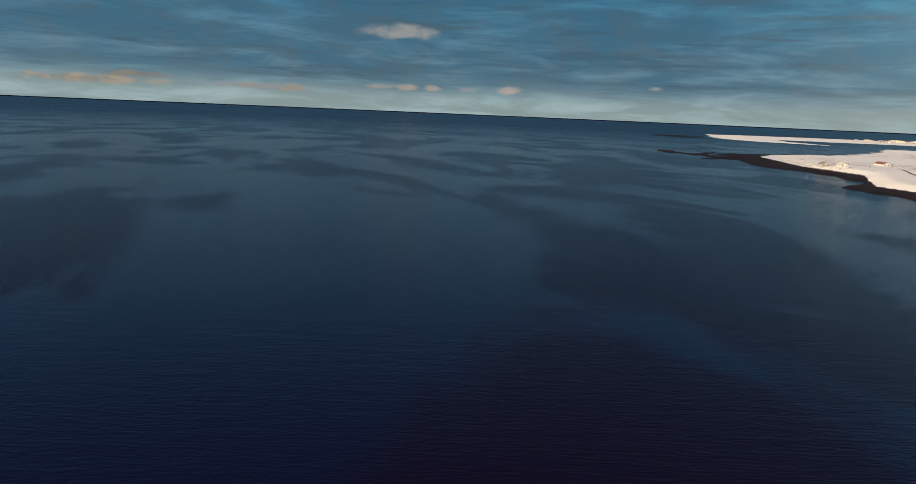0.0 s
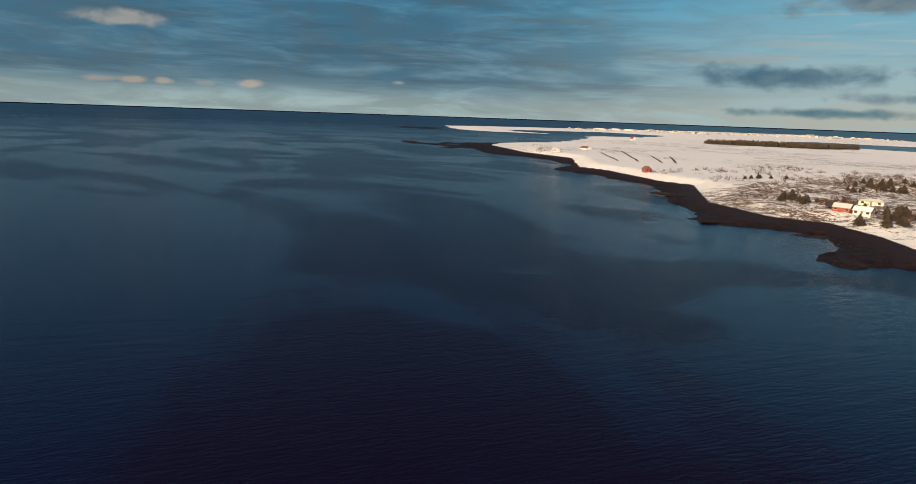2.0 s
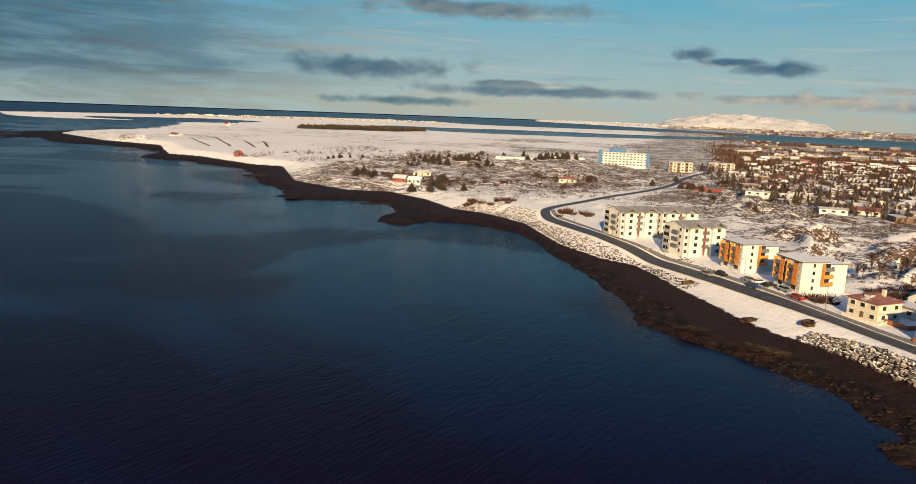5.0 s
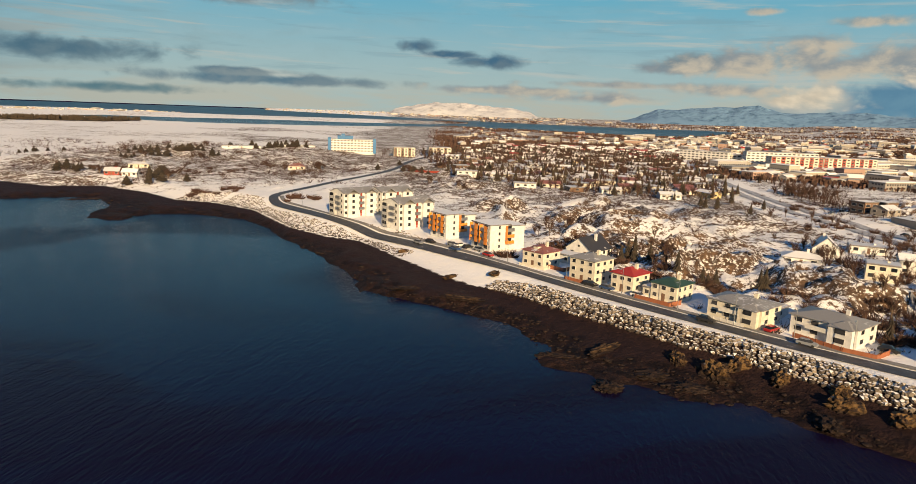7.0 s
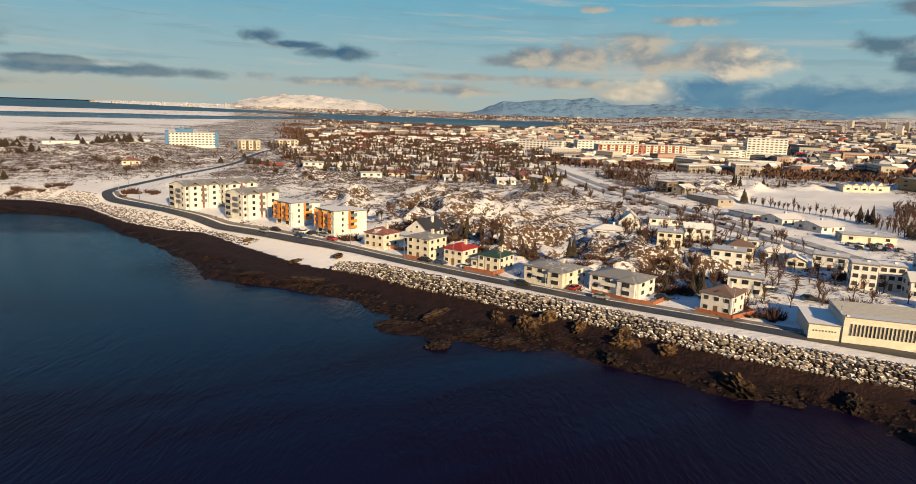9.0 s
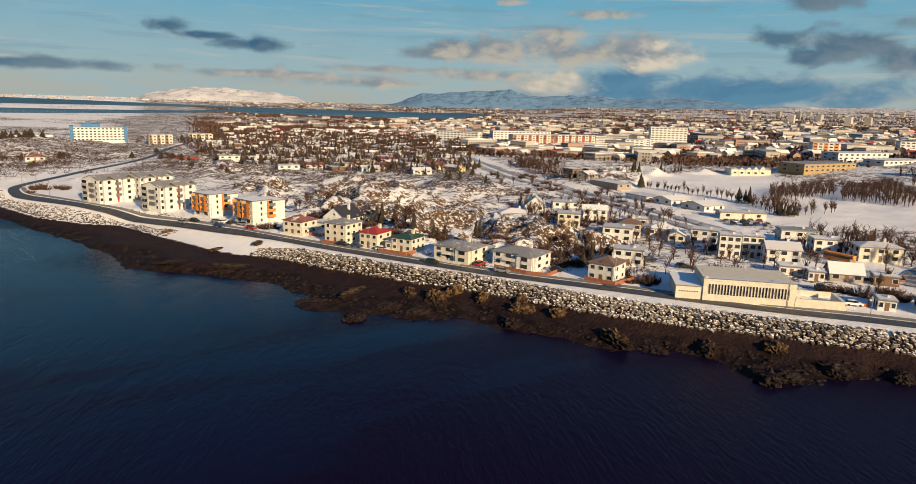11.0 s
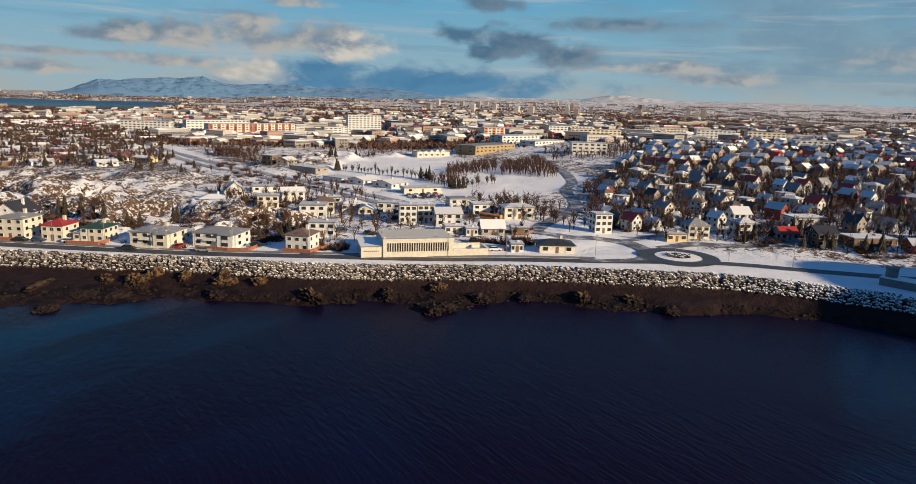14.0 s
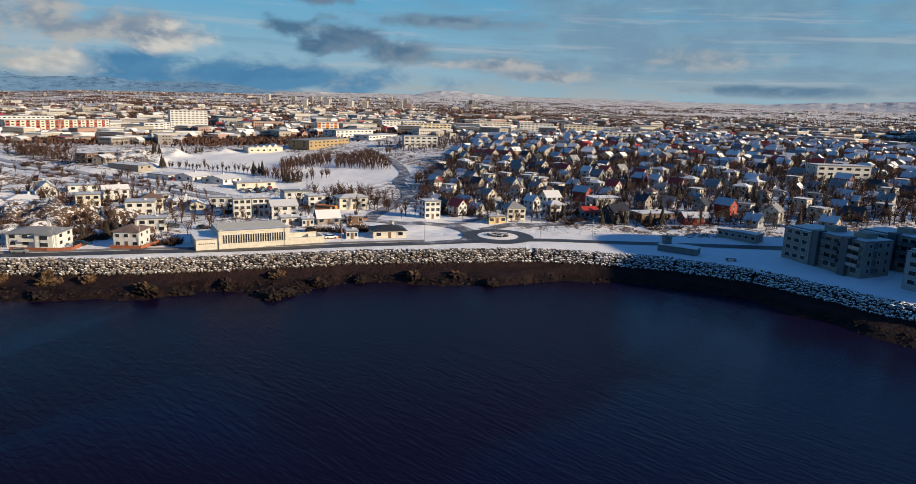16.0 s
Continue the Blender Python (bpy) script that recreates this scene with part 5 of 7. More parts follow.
house("cream house with a dark green hipped roof", m, w, 8.4, 2, "cream", "greenroof", "hip", 1.4, cols=(3, 3, 2, 2), group=ROW, storey=2.15)
m, w = on_corners((69.6, 164.8), (71.2, 162.6), 7)
house("small cream flat garage joined to a green-roofed house", m, w, 7, 1, "cream", "snowroof", "flat", chimney=False, cols=(1, 0, 0, 0), name="garage", category="garage", door=False)
m, w = on_corners((79.2, 147.5), (87.2, 135.5), 9.5)
house("wide cream two-storey house with pale grey hipped roof", m, w, 9.5, 2, "cream", "greyroof", "hip", 1.4, cols=(4, 2, 3, 2), group=ROW, storey=2.15, pane=(1.7, 1.15))
m, w = on_corners((93.2, 135.2), (101.2, 122.2), 10.0)
house("long white two-storey house with grey hipped roof", m, w, 10.0, 2, "white", "greyroof", "hip", 1.5, cols=(4, 2, 3, 2), group=ROW, storey=2.1, pane=(1.8, 1.15))
for wide, (bw, bd) in ((bpy.data.objects["house.005"], (4.6, 9.5)), (bpy.data.objects["house.006"], (5.0, 10.0))):
    bay = part("bay", Shape().box(1.6, 1.6 + bw, -bd / 2 - 1.3, -bd / 2, -1.5, 4.4), "cream" if bd < 10 else "white", wide)
    part("bay_roof", Shape().poly([(1.3, -bd / 2 - 1.7, 4.4), (1.9 + bw, -bd / 2 - 1.7, 4.4), (1.9 + bw, -bd / 2 + 1, 4.5), (1.3, -bd / 2 + 1, 4.5), (1.6 + bw / 2, -bd / 2 + 1.6, 5.6)], [(0, 1, 4), (1, 2, 4), (3, 0, 4), (0, 3, 2, 1)]), "greyroof", bay)
    for z_ in (1.5, 3.6):
        window(wide, 0, 1.6 + bw / 2, z_, 2.4, 1.3, 0, bd / 2 + 1.3)
    balcony_ = part("balcony", Shape().box(-3.4, 1.4, -bd / 2 - 1.1, -bd / 2, 2.3, 2.45).box(-3.4, 1.4, -bd / 2 - 1.1, -bd / 2 - 1.03, 2.45, 3.3), "frame", wide)
m, w = on_corners((89.5, 147.5), (93.5, 141.5), 8)
house("low white flat outbuilding between two shore houses", m, w, 8, 1, "white", "snowroof", "flat", chimney=False, cols=(1, 1, 0, 0), name="outbuilding", category="outbuilding", door=False)
m, w = on_corners((110.6, 110.6), (114.6, 103.6), 8.4)
house("white two-storey house with brown hipped roof and balcony", m, w, 8.4, 2, "white", "brownroof", "hip", 1.8, cols=(3, 2, 2, 2), group=ROW, storey=2.4)

BACK = "houses on the slope behind the shore road"
for label, x, y, w, d, fl, wall, roof, kind, rise, yaw in BACK_HOUSES:
    house(label, pose(x, y, ground_at(x, y), 0, 0, yaw), w, d, fl, wall, roof, kind, rise, cols=(3, 2, 0, 2), group=BACK, pane=(1.8, 1.35), storey=2.3)

# ---- the long hall with its band of tall windows ----
hall_yaw, hall_w = corner_pose((126.6, 83.4), (144.4, 70.6))
u = Vector((math.cos(radians(hall_yaw)), math.sin(radians(hall_yaw))))
v = Vector((-u.y, u.x))
c = Vector((126.6, 83.4)) + u * hall_w / 2
hall = thing("hall", "long cream hall with a band of tall narrow windows", "hall", pose(c.x, c.y, 6.7, 0, 0, hall_yaw))
hw, hd, hh = hall_w / 2, 15.0, 5.9
part("wall", Shape().box(-hw, hw, 0, hd, -1, hh).box(-hw, hw, -0.12, 0, hh - 0.5, hh).box(-hw + 0.4, -hw + 1.0, 0.3, 0.9, hh, hh + 0.5), "cream", hall)
s = Shape().poly([(-hw - 0.1, 0.1, hh + 0.02), (hw + 0.1, 0.1, hh + 0.02), (hw + 0.1, hd, hh - 0.9), (-hw - 0.1, hd, hh - 0.9), (-hw - 0.1, 0.1, hh + 0.2), (hw + 0.1, 0.1, hh + 0.2), (hw + 0.1, hd, hh - 0.7), (-hw - 0.1, hd, hh - 0.7)],
                 [(3, 2, 1, 0), (4, 5, 6, 7), (0, 1, 5, 4), (1, 2, 6, 5), (2, 3, 7, 6), (3, 0, 4, 7)])
part("roof", s, "snowroof", hall)
for i in range(26):
    x = -hw + 1.5 + (2 * hw - 3.2) * i / 25
    window(hall, 0, x, 3.3, 0.50, 2.7, hw, 0.02, 0)
low_wing = part("low_wing", Shape().box(-hw - 6.6, -hw, 0.4, hd - 1, -1, 3.5), "cream", hall)
part("low_roof", Shape().box(-hw - 6.8, -hw, 0.2, hd - 0.8, 3.5, 3.75), "snowroof", hall)
for i in range(8):
    window(hall, 0, -hw - 5.6 + i * 0.62, 2.2, 0.34, 0.4, hw, -0.4, 0)
part("yard_wall", Shape().box(hw, hw + 11.4, -0.1, 0.25, -1, 2.4).box(hw + 11.1, hw + 11.4, 0.25, 9, -1, 2.2), "cream", hall)
part("yard_back_wall", Shape().box(hw, hw + 12, 11.5, 11.9, -1, 1.8), "cream", hall)

# ---- apartment blocks by the bend of the road ----
BLOCKS = "apartment blocks by the shore road"


def balcony(parent, face, along_, z, w, half_w, half_d, panel="steel", out=1.1):
    m = {0: pose(along_, -half_d, z), 1: pose(half_w, along_, z, 0, 0, 90), 3: pose(-half_w, -along_, z, 0, 0, -90)}[face]
    b = part("balcony", Shape().box(-w / 2, w / 2, -out, 0, 0, 0.16), "concrete", parent)
    b.matrix_basis = m
    part("railing", Shape().box(-w / 2, w / 2, -out, -out + 0.06, 0.16, 1.15).box(-w / 2, -w / 2 + 0.06, -out, 0, 0.16, 1.15).box(w / 2 - 0.06, w / 2, -out, 0, 0.16, 1.15), panel, b)


def gabled_block(m, w, d, floors=4):
    ob = thing("apartment_block", "white four-storey apartment block with snowy gables and balconies", "apartment block", m, BLOCKS)
    h = floors * 2.5 + 0.3
    part("wall", Shape().box(-w / 2, w / 2, -d / 2, d / 2, -1.5, h), "white", ob)
    part("roof", gable_roof(w, d, h, 1.7, 0.4, 0.2, False), "greyroof", ob)
    part("gable", Shape().poly([(-w / 2, -d / 2, h), (w / 2, -d / 2, h), (0, -d / 2, h + 1.7)], [(0, 1, 2)]), "white", ob)
    part("glazed_stack", Shape().box(-w * 0.5, -w * 0.12, -d / 2 - 0.9, -d / 2, 0, h - 0.6), "grey", ob, "grey glazed balcony stack")
    for f in range(floors):
        window(ob, 0, -w * 0.31, 1.7 + f * 2.5, w * 0.3, 1.5, w / 2, d / 2 + 0.9)
    part("strip", Shape().box(w / 2, w / 2 + 0.12, -0.35, 0.35, 0, h), "redwall", ob, "red cladding strip")
    for k in (-0.27, 0.27):
        y = d * k
        bay = part("bay", Shape().box(w / 2, w / 2 + 1.3, y - 2.6, y + 2.6, -1.5, h - 0.3), "white", ob)
        pts = [(w / 2 - 3, y - 3, h - 0.35), (w / 2 + 1.7, y - 3, h - 0.35), (w / 2 - 3, y, h + 1.7), (w / 2 + 1.7, y, h + 1.7), (w / 2 - 3, y + 3, h - 0.35), (w / 2 + 1.7, y + 3, h - 0.35)]
        pts += [(a, b, c + 0.2) for a, b, c in pts]
        part("bay_roof", Shape().poly(pts, [(0, 1, 3, 2), (2, 3, 5, 4), (6, 8, 9, 7), (8, 10, 11, 9), (1, 7, 9, 3), (3, 9, 11, 5), (0, 6, 7, 1), (4, 5, 11, 10)]), "greyroof", bay)
        for f in range(floors):
            window(ob, 1, y, 1.8 + f * 2.5, 1.5, 1.4, w / 2 + 1.3, d / 2, 1)
    for f in range(floors):
        for y in (-d * 0.45, 0.0, d * 0.45):
            window(ob, 1, y, 1.8 + f * 2.5, 1.2, 1.4, w / 2, d / 2, 0)
        window(ob, 0, w * 0.3, 1.8 + f * 2.5, 1.3, 1.4, w / 2, d / 2, 0)
        if f:
            balcony(ob, 0, w * 0.14, 0.35 + f * 2.5, w * 0.30, w / 2, d / 2)
            balcony(ob, 1, 0, 0.35 + f * 2.5, 2.2, w / 2, d / 2)
    return ob


for left, front, depth in (((-25.7, 297.8), (-18.7, 287.3), 17), ((-1.9, 269.0), (4.9, 259.5), 18), ((-9, 306), (-2.5, 296), 17)):
    m, w = on_corners(left, front, depth)
    gabled_block(m, w, depth)


def orange_block(m, w, d):
    ob = thing("apartment_block", "white four-storey apartment block with orange panelled balconies", "apartment block", m, BLOCKS)
    h = 9.2
    part("wall", Shape().box(-w / 2, w / 2, -d / 2, d / 2 - 7, -1.5, h).box(-w / 2, w / 2 - 1.2, d / 2 - 7, d / 2, -1.5, h - 0.8), "white", ob)
    part("roof", Shape().box(-w / 2 - 0.3, w / 2 + 0.3, -d / 2 - 0.3, d / 2 - 6.8, h, h + 0.3).box(-w / 2 - 0.3, w / 2 - 0.9, d / 2 - 6.8, d / 2 + 0.3, h - 0.8, h - 0.5), "snowroof", ob)
    for f in range(4):
        z = 0.3 + f * 2.2
        for k in (-0.25, 0.27):
            window(ob, 0, w * k, z + 1.3, 2.4, 1.7, w / 2, d / 2, 2)
            if f:
                balcony(ob, 0, w * k, z, w * 0.36, w / 2, d / 2, "steel")
                p = part("side_panel", Shape().box(-0.08, 0.08, -1.3, 0, 0, 2.05), "orange", ob)
                p.matrix_basis = pose(w * k - w * 0.2, -d / 2, z)
                p = part("side_panel", Shape().box(-w * 0.08, w * 0.08, -1.34, -1.26, 0, 2.05), "orange", ob)
                p.matrix_basis = pose(w * k + w * 0.14, -d / 2, z)
        window(ob, 1, -d * 0.25, z + 1.5, 0.9, 1.2, w / 2, d / 2, 0)
        if f:
            window(ob, 1, d * 0.02, z + 1.3, 2.0, 1.7, w / 2, d / 2, 1)
            balcony(ob, 1, d * 0.02, z, 3.0, w / 2, d / 2, "orange" if f < 3 else "steel")
    for f in range(1, 4):
        p = part("side_panel", Shape().box(0, 1.2, -0.1, 0.1, 0, 2.05), "orange", ob)
        p.matrix_basis = pose(w / 2, d * 0.02 - 1.6, 0.3 + f * 2.2)


for left, front, depth in (((16.6, 249.6), (22.2, 240.0), 14.5), ((30.2, 229.2), (35.6, 218.0), 15.5)):
    m, w = on_corners(left, front, depth)
    orange_block(m, w, depth)

# ---- dark blocks at the harbour end, hotel, long rows and tower ----
def slab_block(label, m, w, d, floors, wall, accent, storey=2.9, bays=None, name="apartment_block", group="", balconies=True, roof="snowroof", parts_windows=True):
    ob = thing(name, label, "apartment block", m, group)
    h = floors * storey + 0.4
    bays = bays or max(int(w / 4), 2)
    part("wall", Shape().box(-w / 2, w / 2, -d / 2, d / 2, -2, h), wall, ob)
    part("roof", flat_roof(w, d, h, 0.2), roof, ob)
    if accent:
        for i in range(0, bays, 2):
            x = w * ((i + 0.5) / bays - 0.5)
            part("panel", Shape().box(x - w / bays * 0.42, x + w / bays * 0.42, -d / 2 - 0.25, -d / 2 + 0.01, 0, h - 0.2), accent, ob)
    for f in range(floors):
        z = 0.4 + f * storey
        for i in range(bays):
            x = w * ((i + 0.5) / bays - 0.5)
            if parts_windows:
                window(ob, 0, x, z + 1.4, w / bays * 0.6, 1.4, w / 2, d / 2 + (0.26 if accent and i % 2 == 0 else 0), 1)
            if balconies and f and i % 2:
                balcony(ob, 0, x, z, w / bays * 0.8, w / 2, d / 2, "steel", 1.3)
        if parts_windows:
            for k in (-0.25, 0.25):
                window(ob, 1, d * k, z + 1.4, 1.4, 1.3, w / 2, d / 2, 0)
                window(ob, 3, d * k, z + 1.4, 1.4, 1.3, w / 2, d / 2, 0)
    return ob


def harbour_block(label, m, w, d, floors, wall, panel):
    """Staggered modern flats: a body, dark stair towers, stacked balconies and a set-back roof house."""
    ob = thing("apartment_block", label, "apartment block", m, "harbour apartment blocks")
    storey = 2.55
    h = floors * storey + 0.3
    part("wall", Shape().box(-w / 2, w / 2, -d / 2, d / 2, -2, h).box(-w / 2, -w * 0.12, -d / 2 - 1.8, -d / 2, -2, h - storey * 0.12), wall, ob)
    part("roof", flat_roof(w, d, h, 0.1, 0.25), "snowroof", ob)
    part("roof", Shape().box(-w / 2 - 0.1, -w * 0.12 + 0.1, -d / 2 - 1.9, -d / 2, h - storey * 0.12, h - storey * 0.12 + 0.25), "snowroof", ob)
    for k in (-0.08, 0.30):
        part("stair_tower", Shape().box(w * k - 1.2, w * k + 1.2, -d / 2 - 1.6, -d / 2 + 2, -2, h + 0.8), panel, ob)
        part("roof_house", Shape().box(w * k - 2.0, w * k + 2.4, -1.5, 3.0, h + 0.3, h + 1.9), wall, ob)
    for f in range(floors):
        z = 0.3 + f * storey
        for k in (-0.42, -0.31, -0.20):
            window(ob, 0, w * k, z + 1.4, w * 0.075, 1.35, w / 2, d / 2 + 1.81)
        for k in (0.06, 0.16, 0.41):
            window(ob, 0, w * k, z + 1.35, w * 0.08, 1.6, w / 2, d / 2)
        if f:
            balcony(ob, 0, w * 0.11, z, w * 0.22, w / 2, d / 2, "darkgrey", 1.4)
            balcony(ob, 0, w * 0.41, z, w * 0.14, w / 2, d / 2, "steel", 1.4)
        for face in (1, 3):
            for k in (-0.28, 0.05, 0.32):
                window(ob, face, d * k, z + 1.4, 1.3, 1.3, w / 2, d / 2)
        part("panel", Shape().box(-w / 2 - 0.05, -w / 2, -d * 0.16, -d * 0.02, z + 0.4, z + storey - 0.2).box(w / 2, w / 2 + 0.05, -d * 0.16, -d * 0.02, z + 0.4, z + storey - 0.2), panel, ob)


for label, left, front, depth, floors, wall, panel in (
        ("dark grey harbour apartment block with glazed balconies", (224, -73), (204, -94.5), 12, 4, "taupe", "darkgrey"),
        ("taupe harbour apartment block with dark stair towers", (229, -94.5), (214, -115), 12, 4, "taupe", "darkgrey"),
        ("pale grey harbour apartment block by the sea wall", (201, -104), (184, -128), 13, 4, "grey", "darkgrey")):
    m, w = on_corners(left, front, depth)
    harbour_block(label, m, w, depth, floors, wall, panel)

hotel_yaw, hotel_w = 4.0, 46.0
hotel = slab_block("white five-storey block with turquoise end panels and roof house", pose(-41, 720, ground_at(-41, 720), 0, 0, hotel_yaw), hotel_w, 14, 5, "white", None, 2.6, 13, balconies=False)
s = Shape().box(-hotel_w / 2 - 2.2, -hotel_w / 2 + 1.2, -7.6, 7.6, -1, 15.0)
part("end_panel", s, "turquoise", hotel, "turquoise end wall")
part("end_panel", Shape().box(hotel_w / 2 - 1.0, hotel_w / 2 + 2.2, -7.6, 7.6, -1, 14.6), "turquoise", hotel, "turquoise end wall")
part("roof_house", Shape().box(-hotel_w * 0.33, hotel_w * 0.03, -6.9, 5, 13.4, 17.2).box(-hotel_w * 0.24, -hotel_w * 0.16, -4, 3, 17.2, 19.2), "turquoise", hotel, "turquoise roof house")
m = pose(14, 700, ground_at(14, 700), 0, 0, 5)
slab_block("cream three-storey block with brown balconies", m, 22, 12, 3, "cream", "brownwall", bays=6)
m = pose(52, 712, ground_at(52, 712), 0, 0, 5)
slab_block("cream and brown three-storey block", m, 24, 12, 3, "cream", "brownwall", bays=6)
for x, y, w, d, fl, yaw, wall, accent, label in FAR_BLOCKS:
    slab_block(label, pose(x, y, ground_at(x, y), 0, 0, yaw), w, d, fl, wall, accent, bays=max(int(w / 5), 3), balconies=False, roof="snowroof", group="blocks in the town")

# ---- school with saw-tooth gables and low halls beyond the park ----
school = thing("school", "cream school with a row of saw-tooth gables in the snow", "school", pose(415, 329, ground_at(415, 329), 0, 0, -25))
part("wall", Shape().box(-15, 15, -6, 6, -2, 4.2), "cream", school)
part("roof", flat_roof(30, 12, 4.2), "snowroof", school)
for i in range(5):
    x = -12 + 5.2 * i
    h = 4.9 + 0.5 * i
    gable = part("gable", Shape().poly([(x - 2.4, -6.3, 0), (x + 2.4, -6.3, 0), (x + 2.4, -6.3, 4.2), (x, -6.3, h), (x - 2.4, -6.3, 4.2), (x - 2.4, 2, 0), (x + 2.4, 2, 0), (x + 2.4, 2, 4.2), (x, 2, h), (x - 2.4, 2, 4.2)], [(0, 1, 2, 3, 4), (9, 8, 7, 6, 5), (1, 6, 7, 2), (0, 4, 9, 5)]), "cream", school)
    part("gable_roof", Shape().poly([(x - 2.6, -6.5, 4.1), (x, -6.5, h + 0.1), (x + 2.6, -6.5, 4.1), (x - 2.6, 2, 4.1), (x, 2, h + 0.1), (x + 2.6, 2, 4.1), (x, -6.5, h + 0.35), (x, 2, h + 0.35)], [(0, 6, 7, 3), (6, 2, 5, 7), (0, 1, 6), (1, 2, 6)]), "snowroof", gable)
    window(school, 0, x, 1.8, 2.2, 1.4, 15, 6.32)
HALLS = "low halls beyond the park"
for label, x, y, w, d, yaw, wall, roof, floors in (("wide ochre hall with a flat grey roof", 478, 318, 62, 22, 2, "ochre", "greyroof", 2), ("long white hall with a snowy flat roof", 579, 356, 64, 18, -6, "white", "snowroof", 2),
                                                   ("low white hall beside the ochre hall", 563, 312, 54, 18, 0, "white", "snowroof", 1), ("pair of brown timber houses by the wide road", 254, 327, 9, 9, 10, "brownwall", "snowroof", 2), ("brown timber house beside its twin", 268, 330, 9, 9, 12, "brownwall", "snowroof", 2)):
    house(label, pose(x, y, ground_at(x, y), 0, 0, yaw), w, d, floors, wall, roof, "flat", 0, cols=(max(int(w / 6), 2), 2, 0, 2), pane=(3.0, 1.4), chimney=False, group=HALLS, door=False, storey=2.9, name="hall" if w > 20 else "house", category="hall" if w > 20 else "house")

# ---- trees ----
def conifer_shape(rng, h):
    s = Shape()
    layers = 7
    for i in range(layers):
        z = h * (0.12 + 0.8 * i / layers)
        r = h * 0.24 * (1 - i / layers) * rng.uniform(0.8, 1.15) + 0.15
        sides = 9
        pts = [(rng.uniform(-.1, .1), rng.uniform(-.1, .1), min(z + h * 0.24, h))]
        for k in range(sides * 2):
            a = 6.2832 * k / (sides * 2) + i
            q = r * (rng.uniform(0.85, 1.2) if k % 2 else rng.uniform(0.45, 0.7))
            pts.append((q * math.cos(a), q * math.sin(a), z - (0.10 if k % 2 else -0.05) * h * 0.5))
        s.poly(pts, [(0, 1 + k, 1 + (k + 1) % (sides * 2)) for k in range(sides * 2)])
    return s


def blade(s, rng, base, way, length, width):
    side = Vector((rng.uniform(-1, 1), rng.uniform(-1, 1), rng.uniform(-1, 1))).cross(way).normalized() * width
    tip = base + way * length
    s.poly([base - side, base + side, tip + side * 0.25, tip - side * 0.25], [(0, 1, 2, 3)])
    return tip


def bare_shapes(rng, h, spread=0.34, twigs=150):
    """Trunk with limbs, and a crown of fine twigs."""
    wood, crown = Shape(), Shape()
    wood.tube(0, 0, -0.3, h * 0.45, h * 0.022 + 0.04, h * 0.012 + 0.02, 5)
    limbs = []
    for i in range(9):
        a = rng.uniform(0, 6.28)
        way = Vector((math.cos(a) * 0.40, math.sin(a) * 0.40, rng.uniform(0.6, 1.3))).normalized()
        base = Vector((0, 0, h * rng.uniform(0.10, 0.40)))
        tip = blade(wood, rng, base, way, h * rng.uniform(0.35, 0.55), 0.05 + h * 0.006)
        limbs.append((base, tip))
    for i in range(twigs):
        base, tip = rng.choice(limbs)
        p = base.lerp(tip, rng.uniform(0.2, 0.9))
        a = rng.uniform(0, 6.28)
        way = Vector((math.cos(a), math.sin(a), rng.uniform(0.5, 2.0))).normalized()
        blade(crown, rng, p, way, h * rng.uniform(0.10, 0.24), rng.uniform(0.02, 0.05) + h * 0.004)
    return wood, crown


def bush_shape(rng, r, h, twigs=60):
    s = Shape()
    for i in range(twigs):
        a, q = rng.uniform(0, 6.28), r * math.sqrt(rng.random()) * 0.7
        way = Vector((math.cos(a) * 0.6, math.sin(a) * 0.6, rng.uniform(0.4, 1.3))).normalized()
        blade(s, rng, Vector((q * math.cos(a), q * math.sin(a), -0.1)), way, h * rng.uniform(0.6, 1.15), rng.uniform(0.05, 0.12))
    return s


conifer_kinds, bare_kinds = [], []
rng = random.Random(11)
for i in range(4):
    trunk = Shape().tube(0, 0, -0.4, 1.6, 0.16, 0.12, 6).mesh("trunk", ["bark"])
    conifer_kinds.append((trunk, conifer_shape(rng, 6.0).mesh("crown", ["conifer"])))
for i in range(4):
    wood, crown = bare_shapes(rng, 6.0)
    bare_kinds.append((wood.mesh("trunk", ["bark"]), crown.mesh("crown", ["twigs"])))


def tree(kind, x, y, size, label, group):
    trunk, crown = rng.choice(conifer_kinds if kind == "conifer" else bare_kinds)
    ob = thing("conifer_tree" if kind == "conifer" else "bare_tree", label, "tree", group=group)
    part("trunk", trunk, "bark", ob)
    part("crown", crown, "bark", ob)
    wide, tall = (1.9, 0.8) if y > 380 else (1.0, 1.0)      # wind-cut and squat on the heath
    ob.matrix_world = pose(x, y, ground_at(x, y), 0, 0, rng.uniform(0, 360)) @ Matrix.Diagonal((size / 6 * wide, size / 6 * wide, size / 6 * tall * rng.uniform(0.8, 1.2), 1))
    return ob


